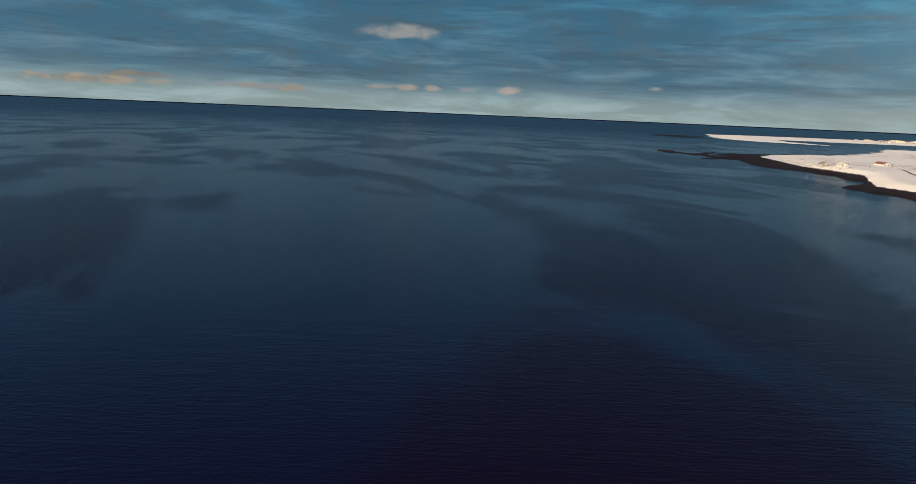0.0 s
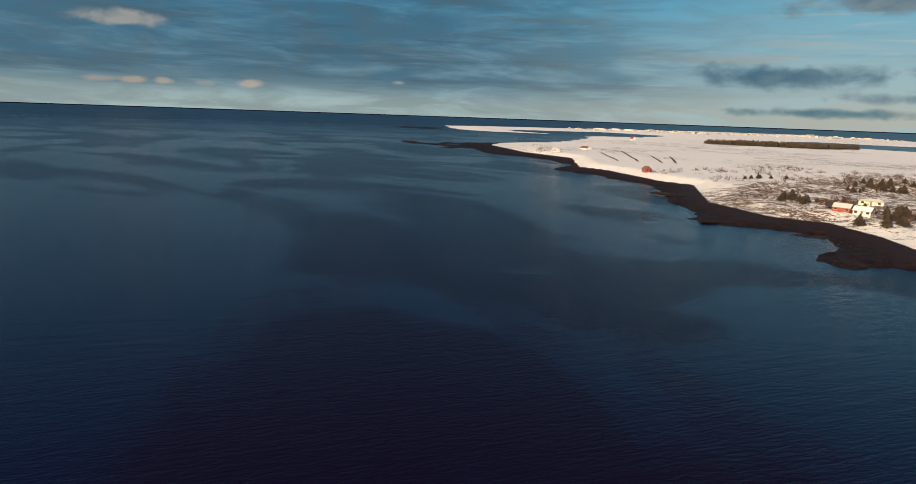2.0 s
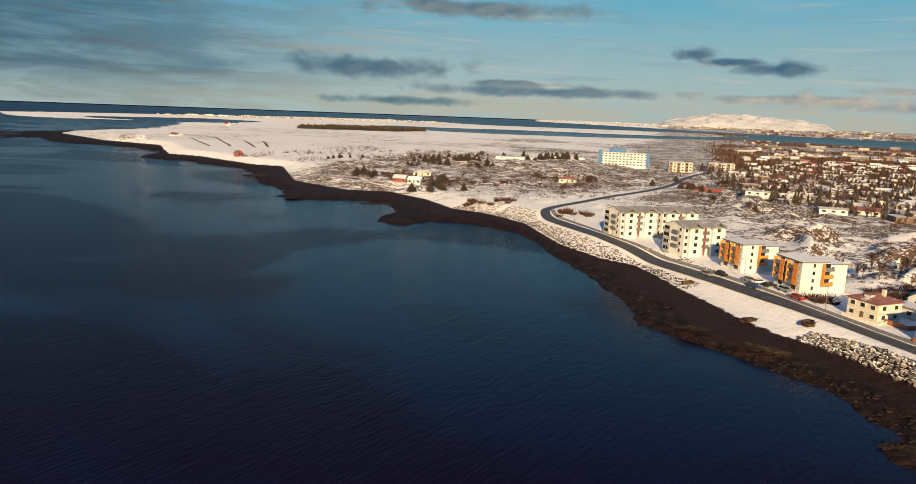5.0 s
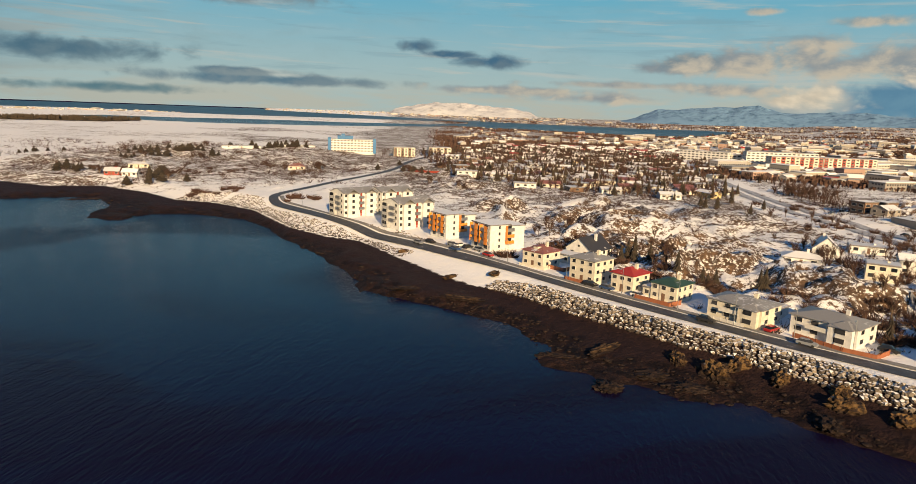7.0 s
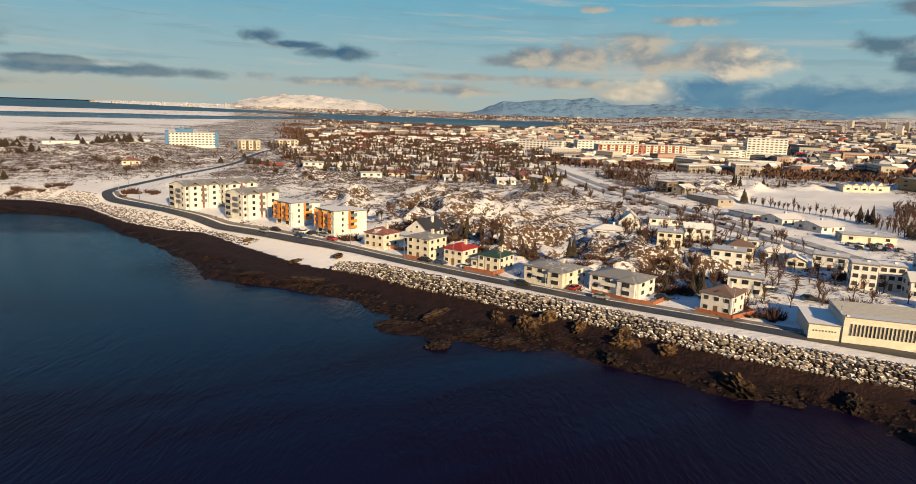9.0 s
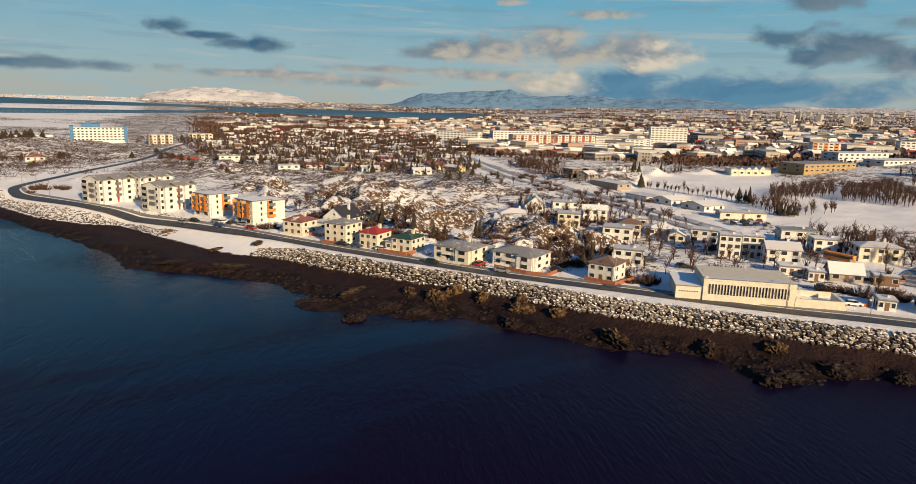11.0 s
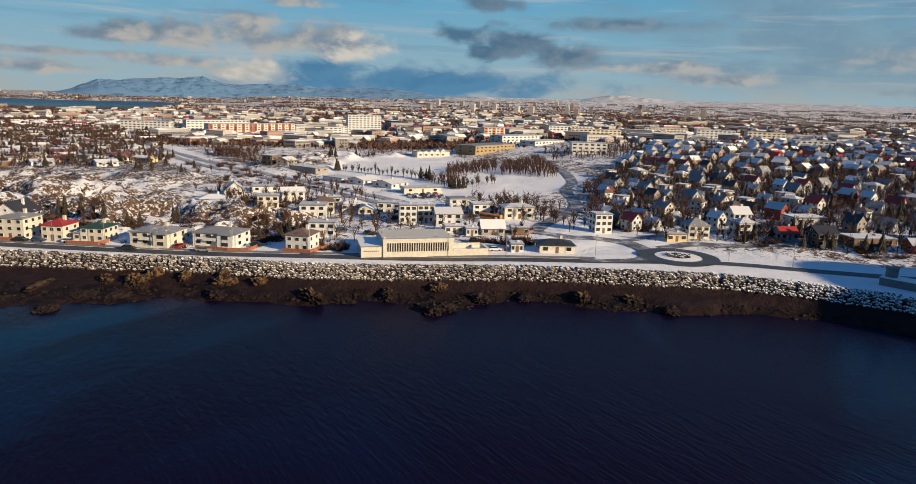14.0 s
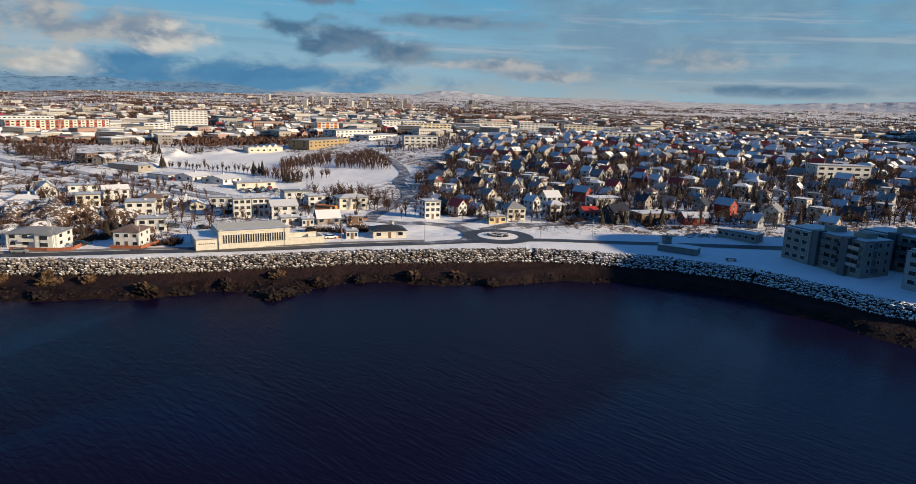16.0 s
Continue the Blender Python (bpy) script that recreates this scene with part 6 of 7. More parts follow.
def scatter(polygon, spacing, jitter=0.35):
    """Loose points in a polygon on a shaken grid."""
    p = np.array(polygon, float)
    lo, hi = p.min(0), p.max(0)
    gx_, gy_ = np.meshgrid(np.arange(lo[0], hi[0], spacing), np.arange(lo[1], hi[1], spacing))
    q = np.stack([gx_.ravel(), gy_.ravel()], 1)
    q += np.array([[rng.uniform(-1, 1), rng.uniform(-1, 1)] for _ in q]) * spacing * jitter
    return q[poly_distance(q[:, 0], q[:, 1], polygon) > 0]


ALL_ROADS = [SHORE_ROAD] + [pts for _, pts, _ in STREETS]
taken = []


road_dots = np.concatenate([np.array(p)[:1] + 0 for p in ALL_ROADS] + [np.linspace(a_, b_, max(int(math.dist(a_, b_) / 1.5), 2)) for p in ALL_ROADS for a_, b_ in zip(p[:-1], p[1:])])


def free(x, y, room=9.0):
    if ((road_dots[:, 0] - x) ** 2 + (road_dots[:, 1] - y) ** 2).min() < room * room:
        return False
    return all((x - a) ** 2 + (y - b) ** 2 > (room + r) ** 2 for a, b, r in taken)


for _, x, y, w, d, *_ in BACK_HOUSES:
    taken.append((x, y, max(w, d) * 0.55))
taken += [(150, 85, 20), (128, 98, 8), (-41, 720, 32), (14, 700, 14), (52, 712, 14), (198, 20, 16), (415, 329, 18), (478, 318, 34), (579, 356, 34), (563, 312, 30), (254, 327, 6), (268, 330, 6)] + [(x, y, max(w, d) * 0.55) for x, y, w, d, *_ in FAR_BLOCKS]

# ---- the northern suburb: low houses in snowy gardens ----
NORTH = [(45, 470), (88, 412), (130, 392), (180, 370), (225, 400), (255, 480), (310, 620), (500, 920), (470, 1050), (165, 1000), (30, 730)]
OLD_TOWN = [(252, 89), (214, 40), (240, 4), (252, -38), (264, -72), (282, -112), (360, -200), (700, -290), (960, -120), (900, 170), (740, 190), (590, 200), (372, 140), (320, 125)]
low_kinds, town_kinds = [], []
rng = random.Random(21)
for i, (wall, roof, kind, rise) in enumerate((("white", "snowroof", "flat", 0), ("white", "snowroof", "gable", 1.3), ("cream", "snowroof", "flat", 0), ("white", "snowroof", "hip", 1.2), ("taupe", "snowroof", "gable", 1.4),
                                              ("cream", "maroonroof", "gable", 1.5), ("white", "snowroof", "flat", 0), ("yellow", "snowroof", "gable", 1.3), ("brownwall", "snowroof", "flat", 0))):
    ob = house("low single-storey bungalow with snow on its roof", pose(0, 0, -200), 11.5 + 1.2 * (i % 4), 7.5 + (i % 3), 1, wall, roof, kind, rise, cols=(3, 1, 0, 0), pane=(2.0, 1.2), chimney=i % 3 == 0, name="bungalow", group="bungalows in the northern suburb", category="bungalow", door=False)
    low_kinds.append(ob)
TOWN_LOOKS = (("white", "snowroof", "gable", 2.5, 2), ("grey", "greyroof", "gable", 2.8, 2), ("cream", "snowroof", "hip", 1.6, 2), ("grey", "snowroof", "gable", 2.4, 1), ("white", "redroof", "gable", 2.6, 2), ("redwall", "snowroof", "gable", 2.5, 2), ("cream", "greyroof", "gable", 2.5, 2),
              ("white", "snowroof", "flat", 0, 2), ("brownwall", "snowroof", "gable", 2.4, 1), ("taupe", "blackroof", "gable", 2.6, 2), ("cream", "snowroof", "flat", 0, 2), ("blackwall", "blackroof", "gable", 2.8, 1), ("white", "brownroof", "hip", 1.8, 2), ("white", "greyroof", "gable", 2.3, 1), ("white", "greyroof", "flat", 0, 1), ("taupe", "snowroof", "gable", 2.2, 1))
TOWN_WORDS = {"white": "white", "cream": "cream", "grey": "grey", "redwall": "dark red", "yellow": "ochre", "taupe": "taupe", "brownwall": "brown timber", "blackwall": "black timber"}
for i, (wall, roof, kind, rise, fl) in enumerate(TOWN_LOOKS):
    ob = house(f"{TOWN_WORDS[wall]} {'flat-roofed' if kind == 'flat' else 'pitched-roof'} house among the gardens of the old town", pose(0, 0, -200), 5.6 + (i % 3) * 0.9, 5.0 + (i % 4) * 0.45, fl, wall, roof, kind, rise, True,
               cols=(1, 1, 2, 2), pane=(1.1, 1.15), chimney=i % 3 == 0, group="houses in the old town", door=False, storey=2.15)
    town_kinds.append(ob)


def settle(kinds, points, yaws, room, limit):
    """Sets houses on free points; the first of each kind is the thing itself."""
    count = 0
    for x, y in points:
        if count >= limit or not free(x, y, room):
            continue
        k = rng.randrange(len(kinds))
        m = pose(x, y, ground_at(x, y), 0, 0, rng.choice(yaws) + rng.uniform(-7, 7))
        kind = kinds[k]
        if kind.get("set"):
            copy_thing(kind, m)
        else:
            kind["set"] = True
            kind.matrix_world = m
        taken.append((x, y, room * 0.72))
        count += 1
    return [p for p in points if free(p[0], p[1], room)]


north_left = settle(low_kinds, sorted(scatter(NORTH, 21).tolist(), key=lambda p: p[1]), (-10, 10, -80), 8.5, 105)
town_left = settle(town_kinds, sorted(scatter(OLD_TOWN, 14.8, 0.46).tolist(), key=lambda p: p[0] ** 2 + p[1] ** 2), (70, 58, 82, 70, 64, -20, -110), 5.2, 185)

# ---- single and clumped trees ----
for x, y, n_trees, spread, size, kind in TREES:
    if n_trees > 1 and kind == "bare" and poly_distance(np.array([x]), np.array([y]), PARK)[0] > 12 and y > 175:
        continue
    for i in range(min(n_trees, 6)):
        tx, ty = x + rng.gauss(0, spread), y + rng.gauss(0, spread)
        tree(kind, tx, ty, size * rng.uniform(0.75, 1.25), "dark green conifer standing in the snow" if kind == "conifer" else "leafless brown tree standing in the snow", "conifers" if kind == "conifer" else "bare trees")
count = 0
garden = Shape()
garden_dark = Shape()
spots = []
for region, spacing, share in ((NORTH, 6.2, 0.22), (OLD_TOWN, 4.5, 0.08)):
    spots += [(x, y, share) for x, y in scatter(region, spacing).tolist() if math.hypot(x, y) < 900]
spots.sort(key=lambda p: math.hypot(p[0] - 60, p[1]))
houses_taken, road_clear = np.array(taken), 2.5


def clear_of(points, room):
    """Which points stand clear of houses and roads."""
    p = np.array(points, float)[:, :2]
    ok = np.ones(len(p), bool)
    for hx, hy, hr in houses_taken:
        ok &= (p[:, 0] - hx) ** 2 + (p[:, 1] - hy) ** 2 > (hr + room) ** 2
    for _, pts, width in STREETS + [("", SHORE_ROAD, 5)]:
        ok &= poly_distance(p[:, 0], p[:, 1], pts, False) > width / 2 + road_clear
    return ok


spots = [p for p, ok in zip(spots, clear_of(spots, 0.4)) if ok]
spot_z = heights(np.array([p[0] for p in spots]), np.array([p[1] for p in spots]))[0].tolist()
for (x, y, share), z in zip(spots, spot_z):
    kind = "conifer" if rng.random() < share else "bare"
    if count < 90:
        tree(kind, x, y, rng.uniform(4.5, 8.0), "dark conifer between snowy gardens" if kind == "conifer" else "leafless tree between snowy gardens", "garden trees")
        count += 1
        continue
    size = rng.uniform(4.5, 9.5)
    if kind == "conifer":
        c = conifer_shape(rng, size)
        garden_dark.poly([(x + p[0], y + p[1], z + p[2]) for p in c.v], c.f)
    else:
        wood_, c = bare_shapes(rng, size, twigs=56)
        garden.poly([(x + p[0] * 1.2, y + p[1] * 1.2, z + p[2] * 0.9) for p in c.v], c.f)
        garden.poly([(x + p[0], y + p[1], z + p[2]) for p in wood_.v], wood_.f)
for polygon, gap in (([(308, 217), (361, 218), (404, 250), (349, 252)], 3.6), ([(348, 204), (357, 166), (400, 190), (456, 228), (402, 242)], 3.8), ([(268, 181), (284, 178), (304, 208), (284, 212)], 3.8), ([(118, 118), (165, 90), (200, 88), (192, 130), (196, 185), (205, 250), (165, 240), (140, 200), (122, 150)], 8.5), ([(205, 66), (246, 60), (256, 92), (238, 140), (208, 128)], 7.5), ([(246, 300), (262, 296), (282, 420), (262, 430)], 6.0), ([(262, 395), (300, 405), (320, 470), (292, 480)], 6.0), ([(225, 96), (250, 108), (248, 132), (222, 128)], 6.0), ([(452, 200), (520, 150), (600, 190), (560, 250), (480, 262)], 6.5)):
    pts = scatter(polygon, gap)
    pts = pts[clear_of(pts, 1.0)]
    for (x, y), z in zip(pts.tolist(), heights(pts[:, 0], pts[:, 1])[0].tolist()):
        wood_, c = bare_shapes(rng, rng.uniform(5, 8.5), twigs=60)
        garden.poly([(x + p[0], y + p[1], z + p[2]) for p in c.v], c.f)
        garden.poly([(x + p[0], y + p[1], z + p[2]) for p in wood_.v], wood_.f)
tagged(part("garden_trees", garden, "twigs"), "brown leafless trees crowding between the houses", "trees", kind="stuff")
tagged(part("garden_conifers", garden_dark, "conifer"), "dark conifers crowding between the houses", "trees", kind="stuff")

bush_kinds = [bush_shape(rng, 1.6, 1.9, 110).mesh("twigs", ["twigs"]) for _ in range(3)]
for x, y, n_bush, spread in BUSHES:
    for i in range(n_bush):
        bx, by = x + rng.gauss(0, spread), y + rng.gauss(0, spread)
        b = new("bush", rng.choice(bush_kinds))
        b.matrix_world = pose(bx, by, ground_at(bx, by), 0, 0, rng.uniform(0, 360)) @ Matrix.Diagonal((rng.uniform(0.8, 1.7), rng.uniform(0.8, 1.7), rng.uniform(0.7, 1.5), 1))
        tagged(b, "brown leafless bush in a snowy garden", "bush", "garden bushes")

# scrub and heath tufts, uncountable
scrub = Shape()
for region, amount, grow in (((-400, 130, 380, 820), 2600, 1.9), ((40, 260, 100, 400), 1700, 0.9), ((240, 480, 180, 420), 700, 1.2), ((260, 700, -150, 180), 1300, 1.2)):
    xs = np.array([[rng.uniform(region[0], region[1]), rng.uniform(region[2], region[3])] for _ in range(amount)])
    z_s, w_s, t_s = heights(xs[:, 0], xs[:, 1])
    thick = rough(xs[:, 0], xs[:, 1], 30, 77, 3)
    good = (t_s > 14) & (thick > -0.1) & clear_of(xs, 1.0) & (poly_distance(xs[:, 0], xs[:, 1], PARK) < 0)
    for (x, y), z in zip(xs[good], z_s[good]):
        b = bush_shape(rng, rng.uniform(0.6, 1.6) * grow, rng.choice((0.6, 0.9, 1.3, 1.8, 2.6)) * grow, 16)
        scrub.poly([(x + p[0], y + p[1], z + p[2]) for p in b.v], b.f)
tagged(part("scrub", scrub, "twigs"), "brown leafless scrub and heather poking through snow", "scrub", kind="stuff")

# ---- far town, woods and mountains ----
far_walls, far_roofs, far_trees = Shape(), Shape(), Shape()
far_bare, far_red, far_glass = Shape(), Shape(), Shape()
rng = random.Random(31)


def far_building(x, y, z, w, d, h, yaw):
    c, sn = math.cos(yaw), math.sin(yaw)
    def put(shape, x0, x1, y0, y1, z0, z1):
        b = Shape().box(x0, x1, y0, y1, z0, z1)
        shape.poly([(x + p * c - q * sn, y + p * sn + q * c, z + r) for p, q, r in b.v], b.f)
    put(far_walls, -w / 2, w / 2, -d / 2, d / 2, -2, h)
    put(far_roofs if rng.random() < 0.6 else far_bare, -w / 2 - 0.3, w / 2 + 0.3, -d / 2 - 0.3, d / 2 + 0.3, h, h + 0.4)
    c_, s_ = math.hypot(x, y), 2.9
    if c_ < 2400:
        for f in range(max(int(h / s_), 1)):
            z0 = f * s_ + 1.0
            for i in range(1, int(w / 2.6)):
                put(far_glass, -w / 2 + i * 2.6 - 0.7, -w / 2 + i * 2.6 + 0.7, -d / 2 - 0.06, d / 2 + 0.06, z0, min(z0 + 1.2, h - 0.3))
            for i in range(1, int(d / 2.6)):
                put(far_glass, -w / 2 - 0.06, w / 2 + 0.06, -d / 2 + i * 2.6 - 0.7, -d / 2 + i * 2.6 + 0.7, z0, min(z0 + 1.2, h - 0.3))


def far_house(x, y, z, w, d, h, rise, yaw):
    """A gabled house of the distance: walls, overhanging roof, panes."""
    c, sn = math.cos(yaw), math.sin(yaw)
    def put(shape, s):
        shape.poly([(x + p * c - q * sn, y + p * sn + q * c, z + r) for p, q, r in s.v], s.f)
    put(far_walls, Shape().poly([(-w / 2, -d / 2, -2), (w / 2, -d / 2, -2), (w / 2, d / 2, -2), (-w / 2, d / 2, -2), (-w / 2, -d / 2, h), (w / 2, -d / 2, h), (w / 2, d / 2, h), (-w / 2, d / 2, h), (-w / 2, 0, h + rise), (w / 2, 0, h + rise)],
                               [(0, 1, 5, 4), (2, 3, 7, 6), (1, 2, 6, 9, 5), (3, 0, 4, 8, 7)]))
    put(rng.choice((far_roofs, far_roofs, far_roofs, far_bare, far_bare, far_red) if rng.random() < 0.6 else (far_roofs,)), gable_roof(w, d, h, rise, 0.35, 0.16))
    for f in range(max(int(h / 2.5), 1)):
        z0 = f * 2.5 + 1.0
        for i in range(max(int(w / 3.4), 2)):
            u0 = w * ((i + 0.5) / max(int(w / 3.4), 2) - 0.5)
            put(far_glass, Shape().box(u0 - 0.6, u0 + 0.6, -d / 2 - 0.05, d / 2 + 0.05, z0, z0 + 1.2))
        for v0 in (-d * 0.25, d * 0.25):
            put(far_glass, Shape().box(-w / 2 - 0.05, w / 2 + 0.05, v0 - 0.55, v0 + 0.55, z0, z0 + 1.2))


for x, y in town_left:
    if free(x, y, 5.0):
        far_house(x, y, ground_at(x, y), rng.uniform(6, 9), rng.uniform(5.4, 7), rng.choice((2.8, 4.6, 4.6, 5.6)), rng.uniform(1.5, 2.6), radians(rng.choice((70, 62, 78, -20, -110)) + rng.uniform(-8, 8)))
        taken.append((x, y, 4.0))
for x, y in north_left:
    if free(x, y, 8.0):
        far_house(x, y, ground_at(x, y), rng.uniform(10, 14), rng.uniform(7, 9), 2.7, rng.uniform(0.8, 1.6), rng.uniform(-0.2, 0.2))
        taken.append((x, y, 6.0))
cand = []
for _ in range(5200):
    a, r = radians(rng.uniform(6, 112)), 560 * math.exp(rng.random() * math.log(4300 / 560))
    cand.append((r * math.sin(a), r * math.cos(a), 1))
for _ in range(420):
    a, r = radians(rng.uniform(-14, 16)), rng.uniform(4150, 4800)
    cand.append((r * math.sin(a), r * math.cos(a), 2))
for _ in range(260):
    k = rng.random()
    cand.append((-2050 + 1000 * k + rng.gauss(0, 60), 2450 + 850 * k + rng.gauss(0, 90), 3))
cand = np.array(cand)
z_f, w_f, t_f = heights(cand[:, 0], cand[:, 1], False)
north_d = poly_distance(cand[:, 0], cand[:, 1], NORTH)
town_d = poly_distance(cand[:, 0], cand[:, 1], [(p[0] * 0.86, p[1] * 0.86) for p in OLD_TOWN])
clump = rough(cand[:, 0], cand[:, 1], 260, 51, 3)
for (x, y, kind), z, w, nd, td, cl in zip(cand, z_f, w_f, north_d, town_d, clump):
    r = math.hypot(x, y)
    if w < 25 or nd > 0 or td > 0 or (kind == 1 and cl < -0.25) or (kind == 1 and r < 2300 and x < 0.36 * y and rng.random() < 0.7) or (r < 900 and not free(x, y, 10)):
        continue
    big = rng.random() < (0.22 if kind == 1 else 0.1)
    grow = 0.9
    w_, d_, h_ = (rng.uniform(22, 48), rng.uniform(11, 16), rng.uniform(4, 9)) if big else (rng.uniform(8, 14), rng.uniform(7, 10), rng.uniform(2.5, 5))
    turn = rng.choice((0.3, 1.87, -0.5, 1.07)) + rng.uniform(-0.1, 0.1)
    if big or r > 2200 or rng.random() < 0.3:
        far_building(x, y, z, w_ * grow, d_ * grow, h_ * (0.85 if kind > 1 else 1.0), turn)
    else:
        far_house(x, y, z, w_ * grow, d_ * grow, h_, rng.uniform(1.2, 2.6), turn)
for _ in range(26):
    a, r = radians(rng.uniform(48, 72)), rng.uniform(2400, 3900)
    x, y = r * math.sin(a), r * math.cos(a)
    far_building(x, y, ground_at(x, y), rng.uniform(18, 30), 18, rng.uniform(18, 32), 0.4)
tagged(part("far_town_walls", far_walls, "farwall"), "pale walls of the far town's many buildings", "town", kind="stuff")
tagged(part("far_red_roofs", far_red, "redroof"), "rust-red roofs scattered over the far town", "town", kind="stuff")
tagged(part("far_town_panes", far_glass, "glass"), "dark window panes of the far town", "town", kind="stuff")
tagged(part("far_dark_roofs", far_bare, "greyroof"), "grey swept roofs of the far town", "town", kind="stuff")
tagged(part("far_town_roofs", far_roofs, "snow"), "snow-covered roofs of the far town", "town", kind="stuff")


def far_clump(shape, x, y, z, r, h):
    for i in range(18):
        px, py = x + rng.gauss(0, r), y + rng.gauss(0, r)
        hh, q, a = h * rng.uniform(0.45, 1.1), h * rng.uniform(0.12, 0.30), rng.uniform(0, 6.28)
        dx, dy = q * math.cos(a), q * math.sin(a)
        lean = rng.uniform(-0.3, 0.3) * h
        shape.poly([(px - dx * 0.5, py - dy * 0.5, z - 0.5), (px + dx * 0.5, py + dy * 0.5, z - 0.5), (px + dx + lean, py + dy, z + hh * rng.uniform(0.5, 0.9)), (px + lean, py, z + hh), (px - dx, py - dy + lean, z + hh * rng.uniform(0.5, 0.9))], [(0, 1, 2, 3, 4)])


cand = []
for _ in range(11000):
    a, r = radians(rng.uniform(4, 112)), 600 * math.exp(rng.random() * math.log(4300 / 600))
    cand.append((r * math.sin(a), r * math.cos(a)))
cand = np.array(cand)
z_f, w_f, t_f = heights(cand[:, 0], cand[:, 1], False)
clump = rough(cand[:, 0], cand[:, 1], 180, 61, 3)
for (x, y), z, w, cl in zip(cand, z_f, w_f, clump):
    if w > 20 and cl > -0.15 and (math.hypot(x, y) > 900 or free(x, y, 6)):
        far_clump(far_trees, x, y, z, 6 + math.hypot(x, y) / 260, 3.4 + math.hypot(x, y) / 1200)
tagged(part("far_trees", far_trees, "twigs"), "dark leafless trees among far buildings", "trees", kind="stuff")
wood = Shape()
for _ in range(700):
    k, q = rng.random(), rng.uniform(-1, 1)
    x, y = -880 + 235 * k + 20 * q, 1600 + 105 * k + 70 * q
    z = ground_at(x, y)
    c = conifer_shape(rng, rng.uniform(9, 14))
    wood.poly([(x + p[0] * 1.7, y + p[1] * 1.5, z + p[2]) for p in c.v], c.f)
tagged(part("conifer_wood", wood, "conifer"), "dark brown conifer plantation in snowy fields", "wood", kind="stuff")


def ridge(name, label, profile, r0, r1, seed, mat="ridge"):
    """A range of far mountains: heights in degrees over the eye's level at given bearings."""
    a = np.radians(np.linspace(profile[0][0], profile[-1][0], 160))
    k = np.linspace(0, 1, 26)
    rr, aa = np.meshgrid(r0 + (r1 - r0) * k, a, indexing="ij")
    top = np.interp(np.degrees(aa), [p[0] for p in profile], [p[1] for p in profile])
    x, y = rr * np.sin(aa), rr * np.cos(aa) - 30
    crest = 54 + np.tan(np.radians(top)) * r1
    base_z = swell(x, y)
    shape = np.clip(k[:, None] / 0.75, 0, 1) ** 0.8 * np.where(k[:, None] > 0.75, 1 - (k[:, None] - 0.75) * 0.5, 1)
    z = base_z - 6 + np.maximum(crest - base_z, 0) * shape * (1 + 0.22 * rough(x, y, 170, seed, 5)) + 9 * rough(x, y, 60, seed + 3, 4) * shape
    me, _ = grid_mesh(name, x, y, z, np.ones(x.size, bool), mat, False)
    tagged(new(name, me), label, "mountain", kind="structure")


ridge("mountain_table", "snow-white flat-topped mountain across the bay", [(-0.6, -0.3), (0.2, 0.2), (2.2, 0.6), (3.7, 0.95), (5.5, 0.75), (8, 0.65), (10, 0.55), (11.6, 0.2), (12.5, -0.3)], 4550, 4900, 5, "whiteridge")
ridge("mountain_north", "snow-streaked mountain range, coloured blue for haze and cloud shade", [(18.8, -0.2), (20.2, 0.1), (21.9, 0.8), (23.5, 0.85), (25.6, 1.05), (27.5, 1.05), (29.4, 1.3), (31.5, 0.9), (33.4, 0.95), (37, 1.05), (39, 0.75), (42.3, 0.95), (45, 0.9), (47.5, 0.6), (49.5, 0.3)], 4400, 4900, 9)
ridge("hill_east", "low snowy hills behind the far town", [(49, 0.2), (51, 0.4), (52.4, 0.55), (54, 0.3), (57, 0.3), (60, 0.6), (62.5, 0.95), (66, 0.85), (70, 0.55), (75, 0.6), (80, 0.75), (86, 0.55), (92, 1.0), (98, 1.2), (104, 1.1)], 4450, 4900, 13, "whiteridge")

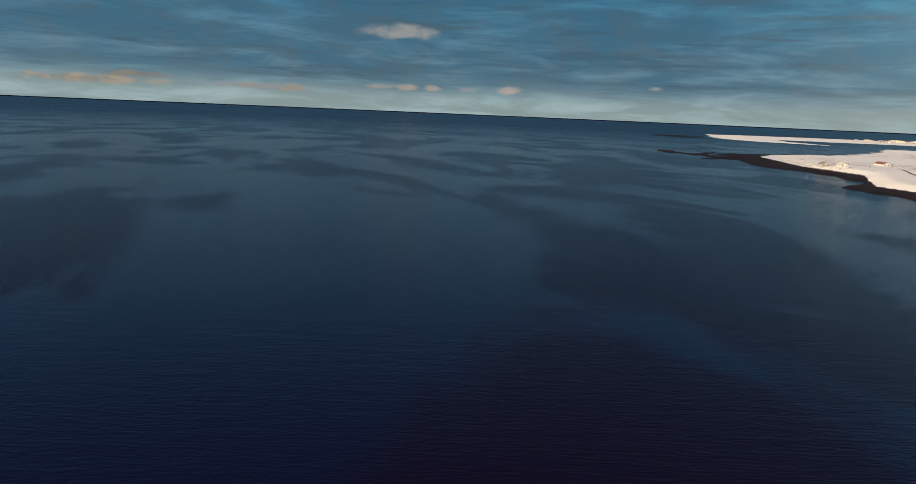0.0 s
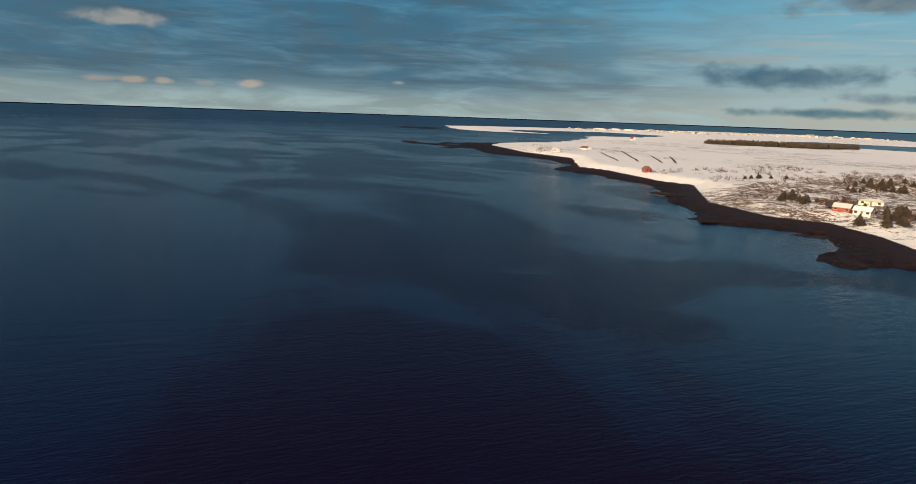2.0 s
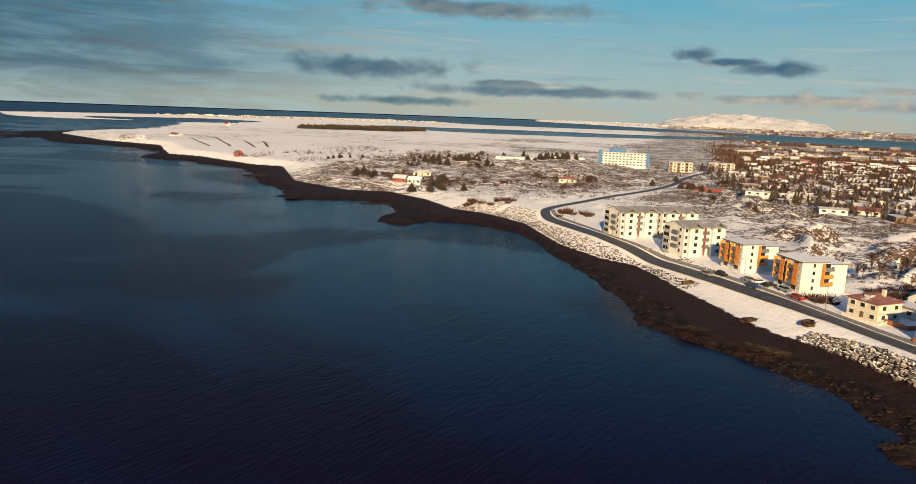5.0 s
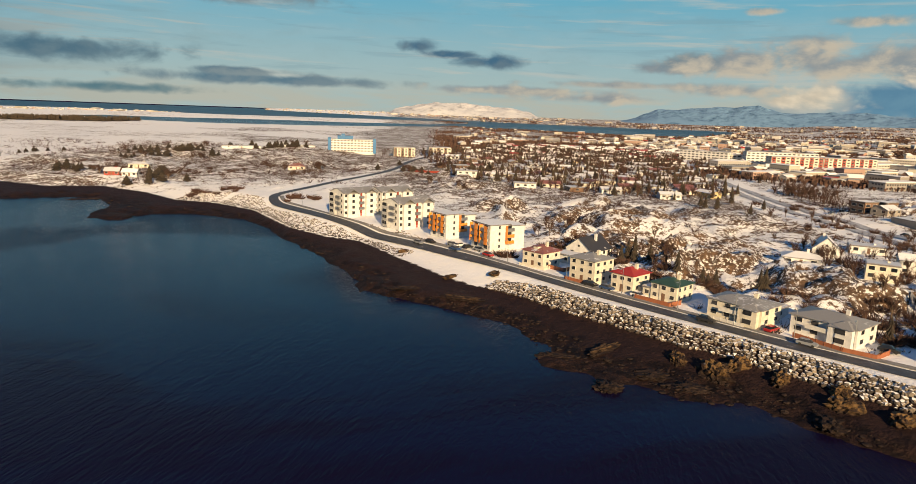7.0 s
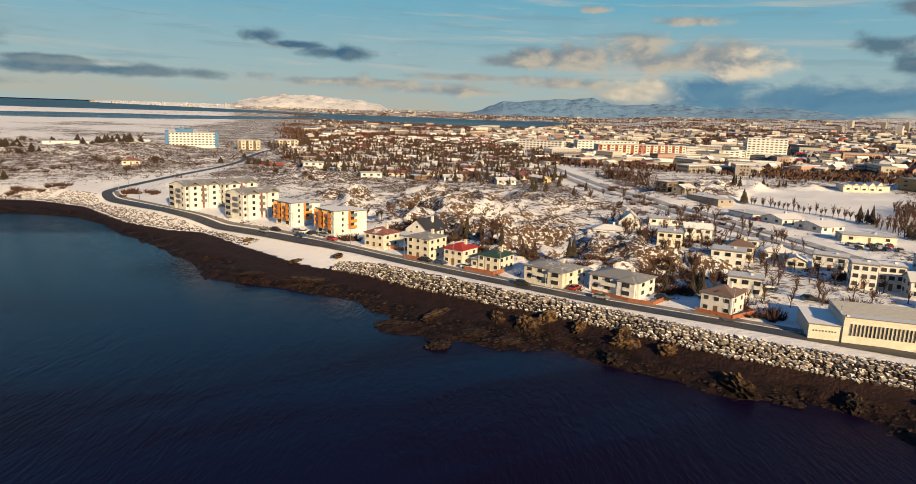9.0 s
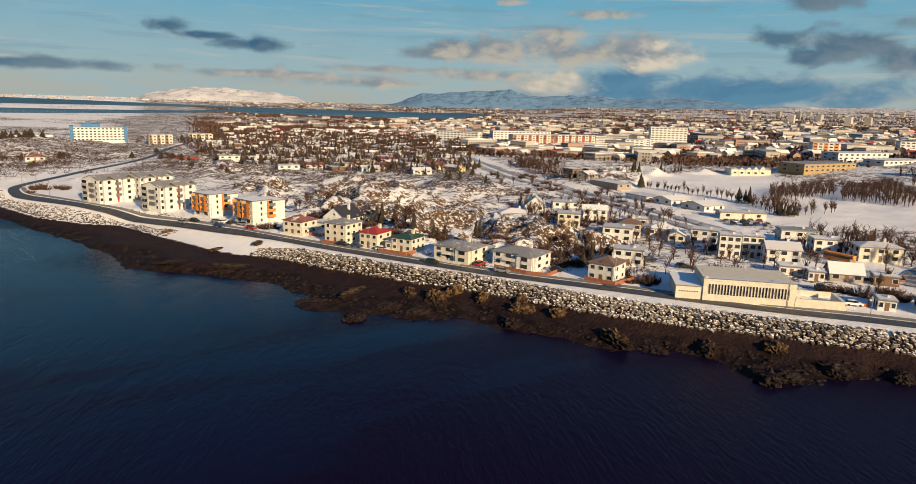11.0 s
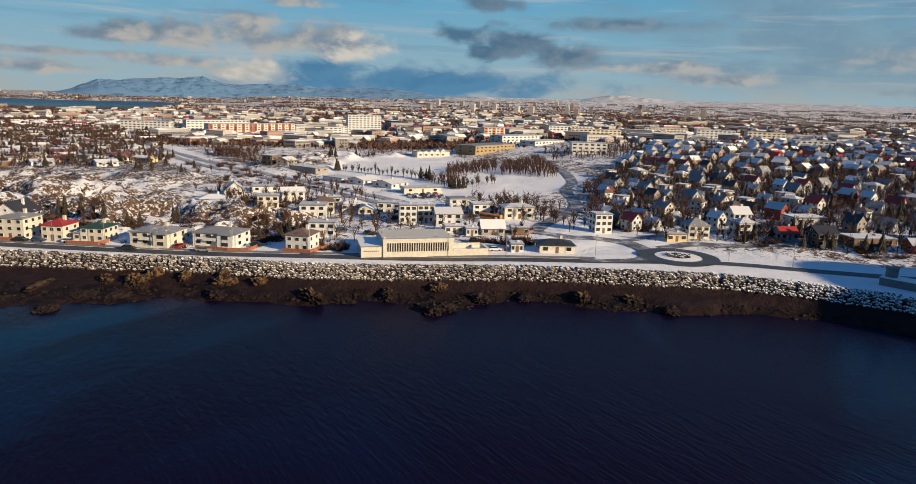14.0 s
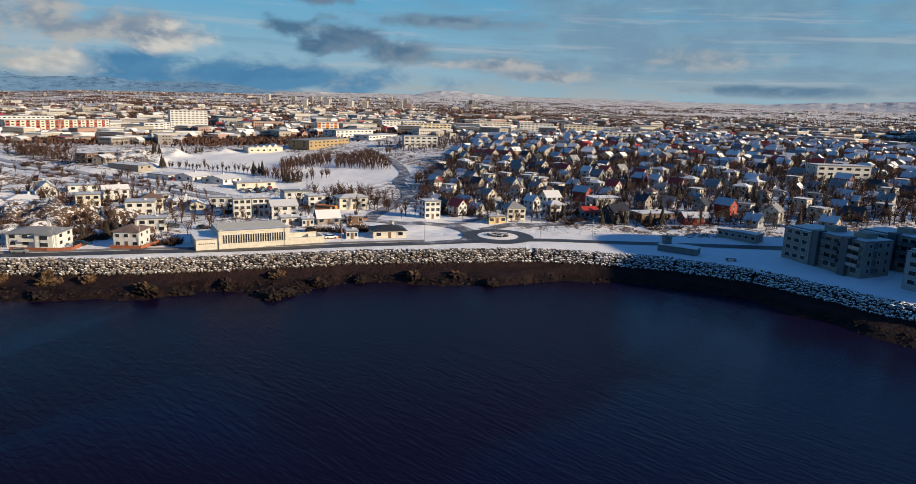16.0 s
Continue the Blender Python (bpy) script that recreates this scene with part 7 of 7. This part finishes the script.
# ---- cars, bus, bunker, fences, lamps ----
def car_shapes():
    body = Shape()
    body.poly([(-2.1, -0.85, 0.35), (2.1, -0.85, 0.35), (2.1, 0.85, 0.35), (-2.1, 0.85, 0.35), (-2.15, -0.85, 0.85), (2.1, -0.8, 0.75), (2.1, 0.8, 0.75), (-2.15, 0.85, 0.85), (-2.0, -0.8, 0.95), (1.2, -0.8, 0.95), (1.2, 0.8, 0.95), (-2.0, 0.8, 0.95)],
              [(3, 2, 1, 0), (0, 1, 5, 4), (1, 2, 6, 5), (2, 3, 7, 6), (3, 0, 4, 7), (4, 5, 9, 8), (5, 6, 10, 9), (6, 7, 11, 10), (7, 4, 8, 11), (8, 9, 10, 11)])
    cabin = Shape().poly([(-1.95, -0.76, 0.95), (1.05, -0.76, 0.95), (1.05, 0.76, 0.95), (-1.95, 0.76, 0.95), (-1.5, -0.6, 1.45), (0.35, -0.6, 1.45), (0.35, 0.6, 1.45), (-1.5, 0.6, 1.45)], [(0, 1, 5, 4), (1, 2, 6, 5), (2, 3, 7, 6), (3, 0, 4, 7)])
    top = Shape().box(-1.52, 0.37, -0.62, 0.62, 1.45, 1.5, 0, 0.05)
    s = Shape()
    ring_ = [(0.32 * math.cos(6.2832 * i / 10), 0.32 * math.sin(6.2832 * i / 10)) for i in range(10)]
    s.poly([(c_, -0.1, s_) for c_, s_ in ring_] + [(c_, 0.1, s_) for c_, s_ in ring_], [(i, (i + 1) % 10, 10 + (i + 1) % 10, 10 + i) for i in range(10)] + [tuple(reversed(range(10))), tuple(range(10, 20))])
    return body, cabin, top, s


body_s, cabin_s, top_s, wheel_s = car_shapes()
wheel_me, cabin_me = wheel_s.mesh("wheel", ["tyre"]), cabin_s.mesh("windows", ["glass"])
car_me = {c_: (body_s.mesh("body", [c_]), top_s.mesh("car_roof", [c_])) for c_ in ("car_red", "car_white", "car_black", "car_grey", "car_blue")}


def car(x, y, yaw, paint):
    ob = thing("car", f"parked {paint[4:]} car beside the snowy road", "car", pose(x, y, ground_at(x, y) + 0.16, 0, 0, yaw), "parked cars")
    part("body", car_me[paint][0], paint, ob)
    part("car_roof", car_me[paint][1], paint, ob)
    part("windows", cabin_me, "glass", ob)
    for wx_ in (-1.3, 1.3):
        for wy_ in (-0.78, 0.78):
            part("wheel", wheel_me, "tyre", ob).matrix_basis = pose(wx_, wy_, 0.32)


for x, y, yaw, paint in CARS:
    car(x, y, yaw, paint)

bus = thing("bus", "orange town bus on the snowy street", "bus", pose(204.5, 102, ground_at(204.5, 102) + 0.15, 0, 0, 97) @ Matrix.Scale(0.8, 4))
part("body", Shape().box(-6, 6, -1.25, 1.25, 0.4, 1.5).box(-6, 6, -1.25, 1.25, 2.5, 3.1).box(-6, -5.6, -1.25, 1.25, 1.5, 2.5), "orange", bus)
part("window_band", Shape().box(-5.95, 5.97, -1.23, 1.23, 1.5, 2.5), "glass", bus)
for wx_ in (-3.8, 3.4):
    for wy_ in (-1.1, 1.1):
        part("wheel", wheel_me, "tyre", bus).matrix_basis = pose(wx_, wy_, 0.45) @ Matrix.Diagonal((1.4, 1.4, 1.4, 1))

bunker_yaw, bunker_w = corner_pose((207.5, -34.5), (206, -47.5))
bunker = thing("pump_house", "low concrete pump house with a round turret", "pump house", pose(211, -41, 6.4, 0, 0, bunker_yaw))
part("wall", Shape().box(-6.5, 6.5, -2.6, 2.6, -1.5, 2.6), "concrete", bunker)
part("roof", Shape().box(-6.6, 6.6, -2.7, 2.7, 2.6, 2.8), "snow", bunker)
part("turret", Shape().tube(-4.4, 0.3, 0, 5.2, 1.6, 1.6, 18).tube(-4.4, 0.3, 5.2, 5.4, 1.75, 1.75, 18), "concrete", bunker)
part("vent_pipe", Shape().tube(-4.4, 0.3, 5.4, 6.3, 0.35, 0.3, 8), "steel", bunker)
shed = house("long low hut with flat snowy roof", pose(242, -58, ground_at(242, -58), 0, 0, -115), 15, 5, 1, "taupe", "snowroof", "flat", cols=(6, 1, 0, 1), chimney=False, name="hut", category="hut", door=False)
bench = thing("picnic_table", "snowy timber picnic table on the shore lawn", "table", pose(207, -58, ground_at(207, -58), 0, 0, -70))
part("tabletop", Shape().box(-1.6, 1.6, -0.5, 0.5, 0.72, 0.8), "brownwall", bench)
for y0 in (-1.0, 0.8):
    part("bench", Shape().box(-1.6, 1.6, y0, y0 + 0.3, 0.42, 0.48), "brownwall", bench)
for x0 in (-1.2, 1.1):
    part("leg", Shape().box(x0, x0 + 0.1, -1.0, 1.1, 0.0, 0.42).box(x0, x0 + 0.1, -0.3, 0.3, 0.42, 0.72), "brownwall", bench)


def fence(pts, height, mat, label, name="fence"):
    ob = thing(name, label, "fence", kind="structure")
    for (x0, y0), (x1, y1) in zip(pts[:-1], pts[1:]):
        length, yaw = math.hypot(x1 - x0, y1 - y0), math.degrees(math.atan2(y1 - y0, x1 - x0))
        s = Shape().box(0, length, -0.04, 0.04, -0.6, height)
        for i in range(int(length / 1.8) + 1):
            s.box(min(i * 1.8, length - 0.12), min(i * 1.8 + 0.12, length), -0.09, 0.09, -0.6, height + 0.12)
        part("panel", s, mat, ob).matrix_basis = pose(x0, y0, ground_at(x0, y0), 0, 0, yaw)


for pts, height, mat, label in FENCES:
    fence(pts, height, mat, label)

lamp_pole, lamp_head = Shape().tube(0, 0, -0.3, 7.5, 0.09, 0.06, 6).box(-0.04, 1.3, -0.04, 0.04, 7.4, 7.5).mesh("pole", ["steel"]), Shape().box(0.9, 1.6, -0.14, 0.14, 7.38, 7.54).mesh("lamp_head", ["steel"])
road_pts = np.array(SHORE_ROAD, float)
for i in range(3, 25):
    p, q = road_pts[i], road_pts[i + 1]
    t = (q - p) / np.linalg.norm(q - p)
    x, y = p[0] + t[1] * 4.6, p[1] - t[0] * 4.6
    lamp = thing("street_lamp", "slim grey steel street lamp beside the shore road", "street lamp", pose(x, y, ground_at(x, y), 0, 0, math.degrees(math.atan2(t[0], -t[1]))), "street lamps")
    part("pole", lamp_pole, "steel", lamp)
    part("lamp_head", lamp_head, "steel", lamp)
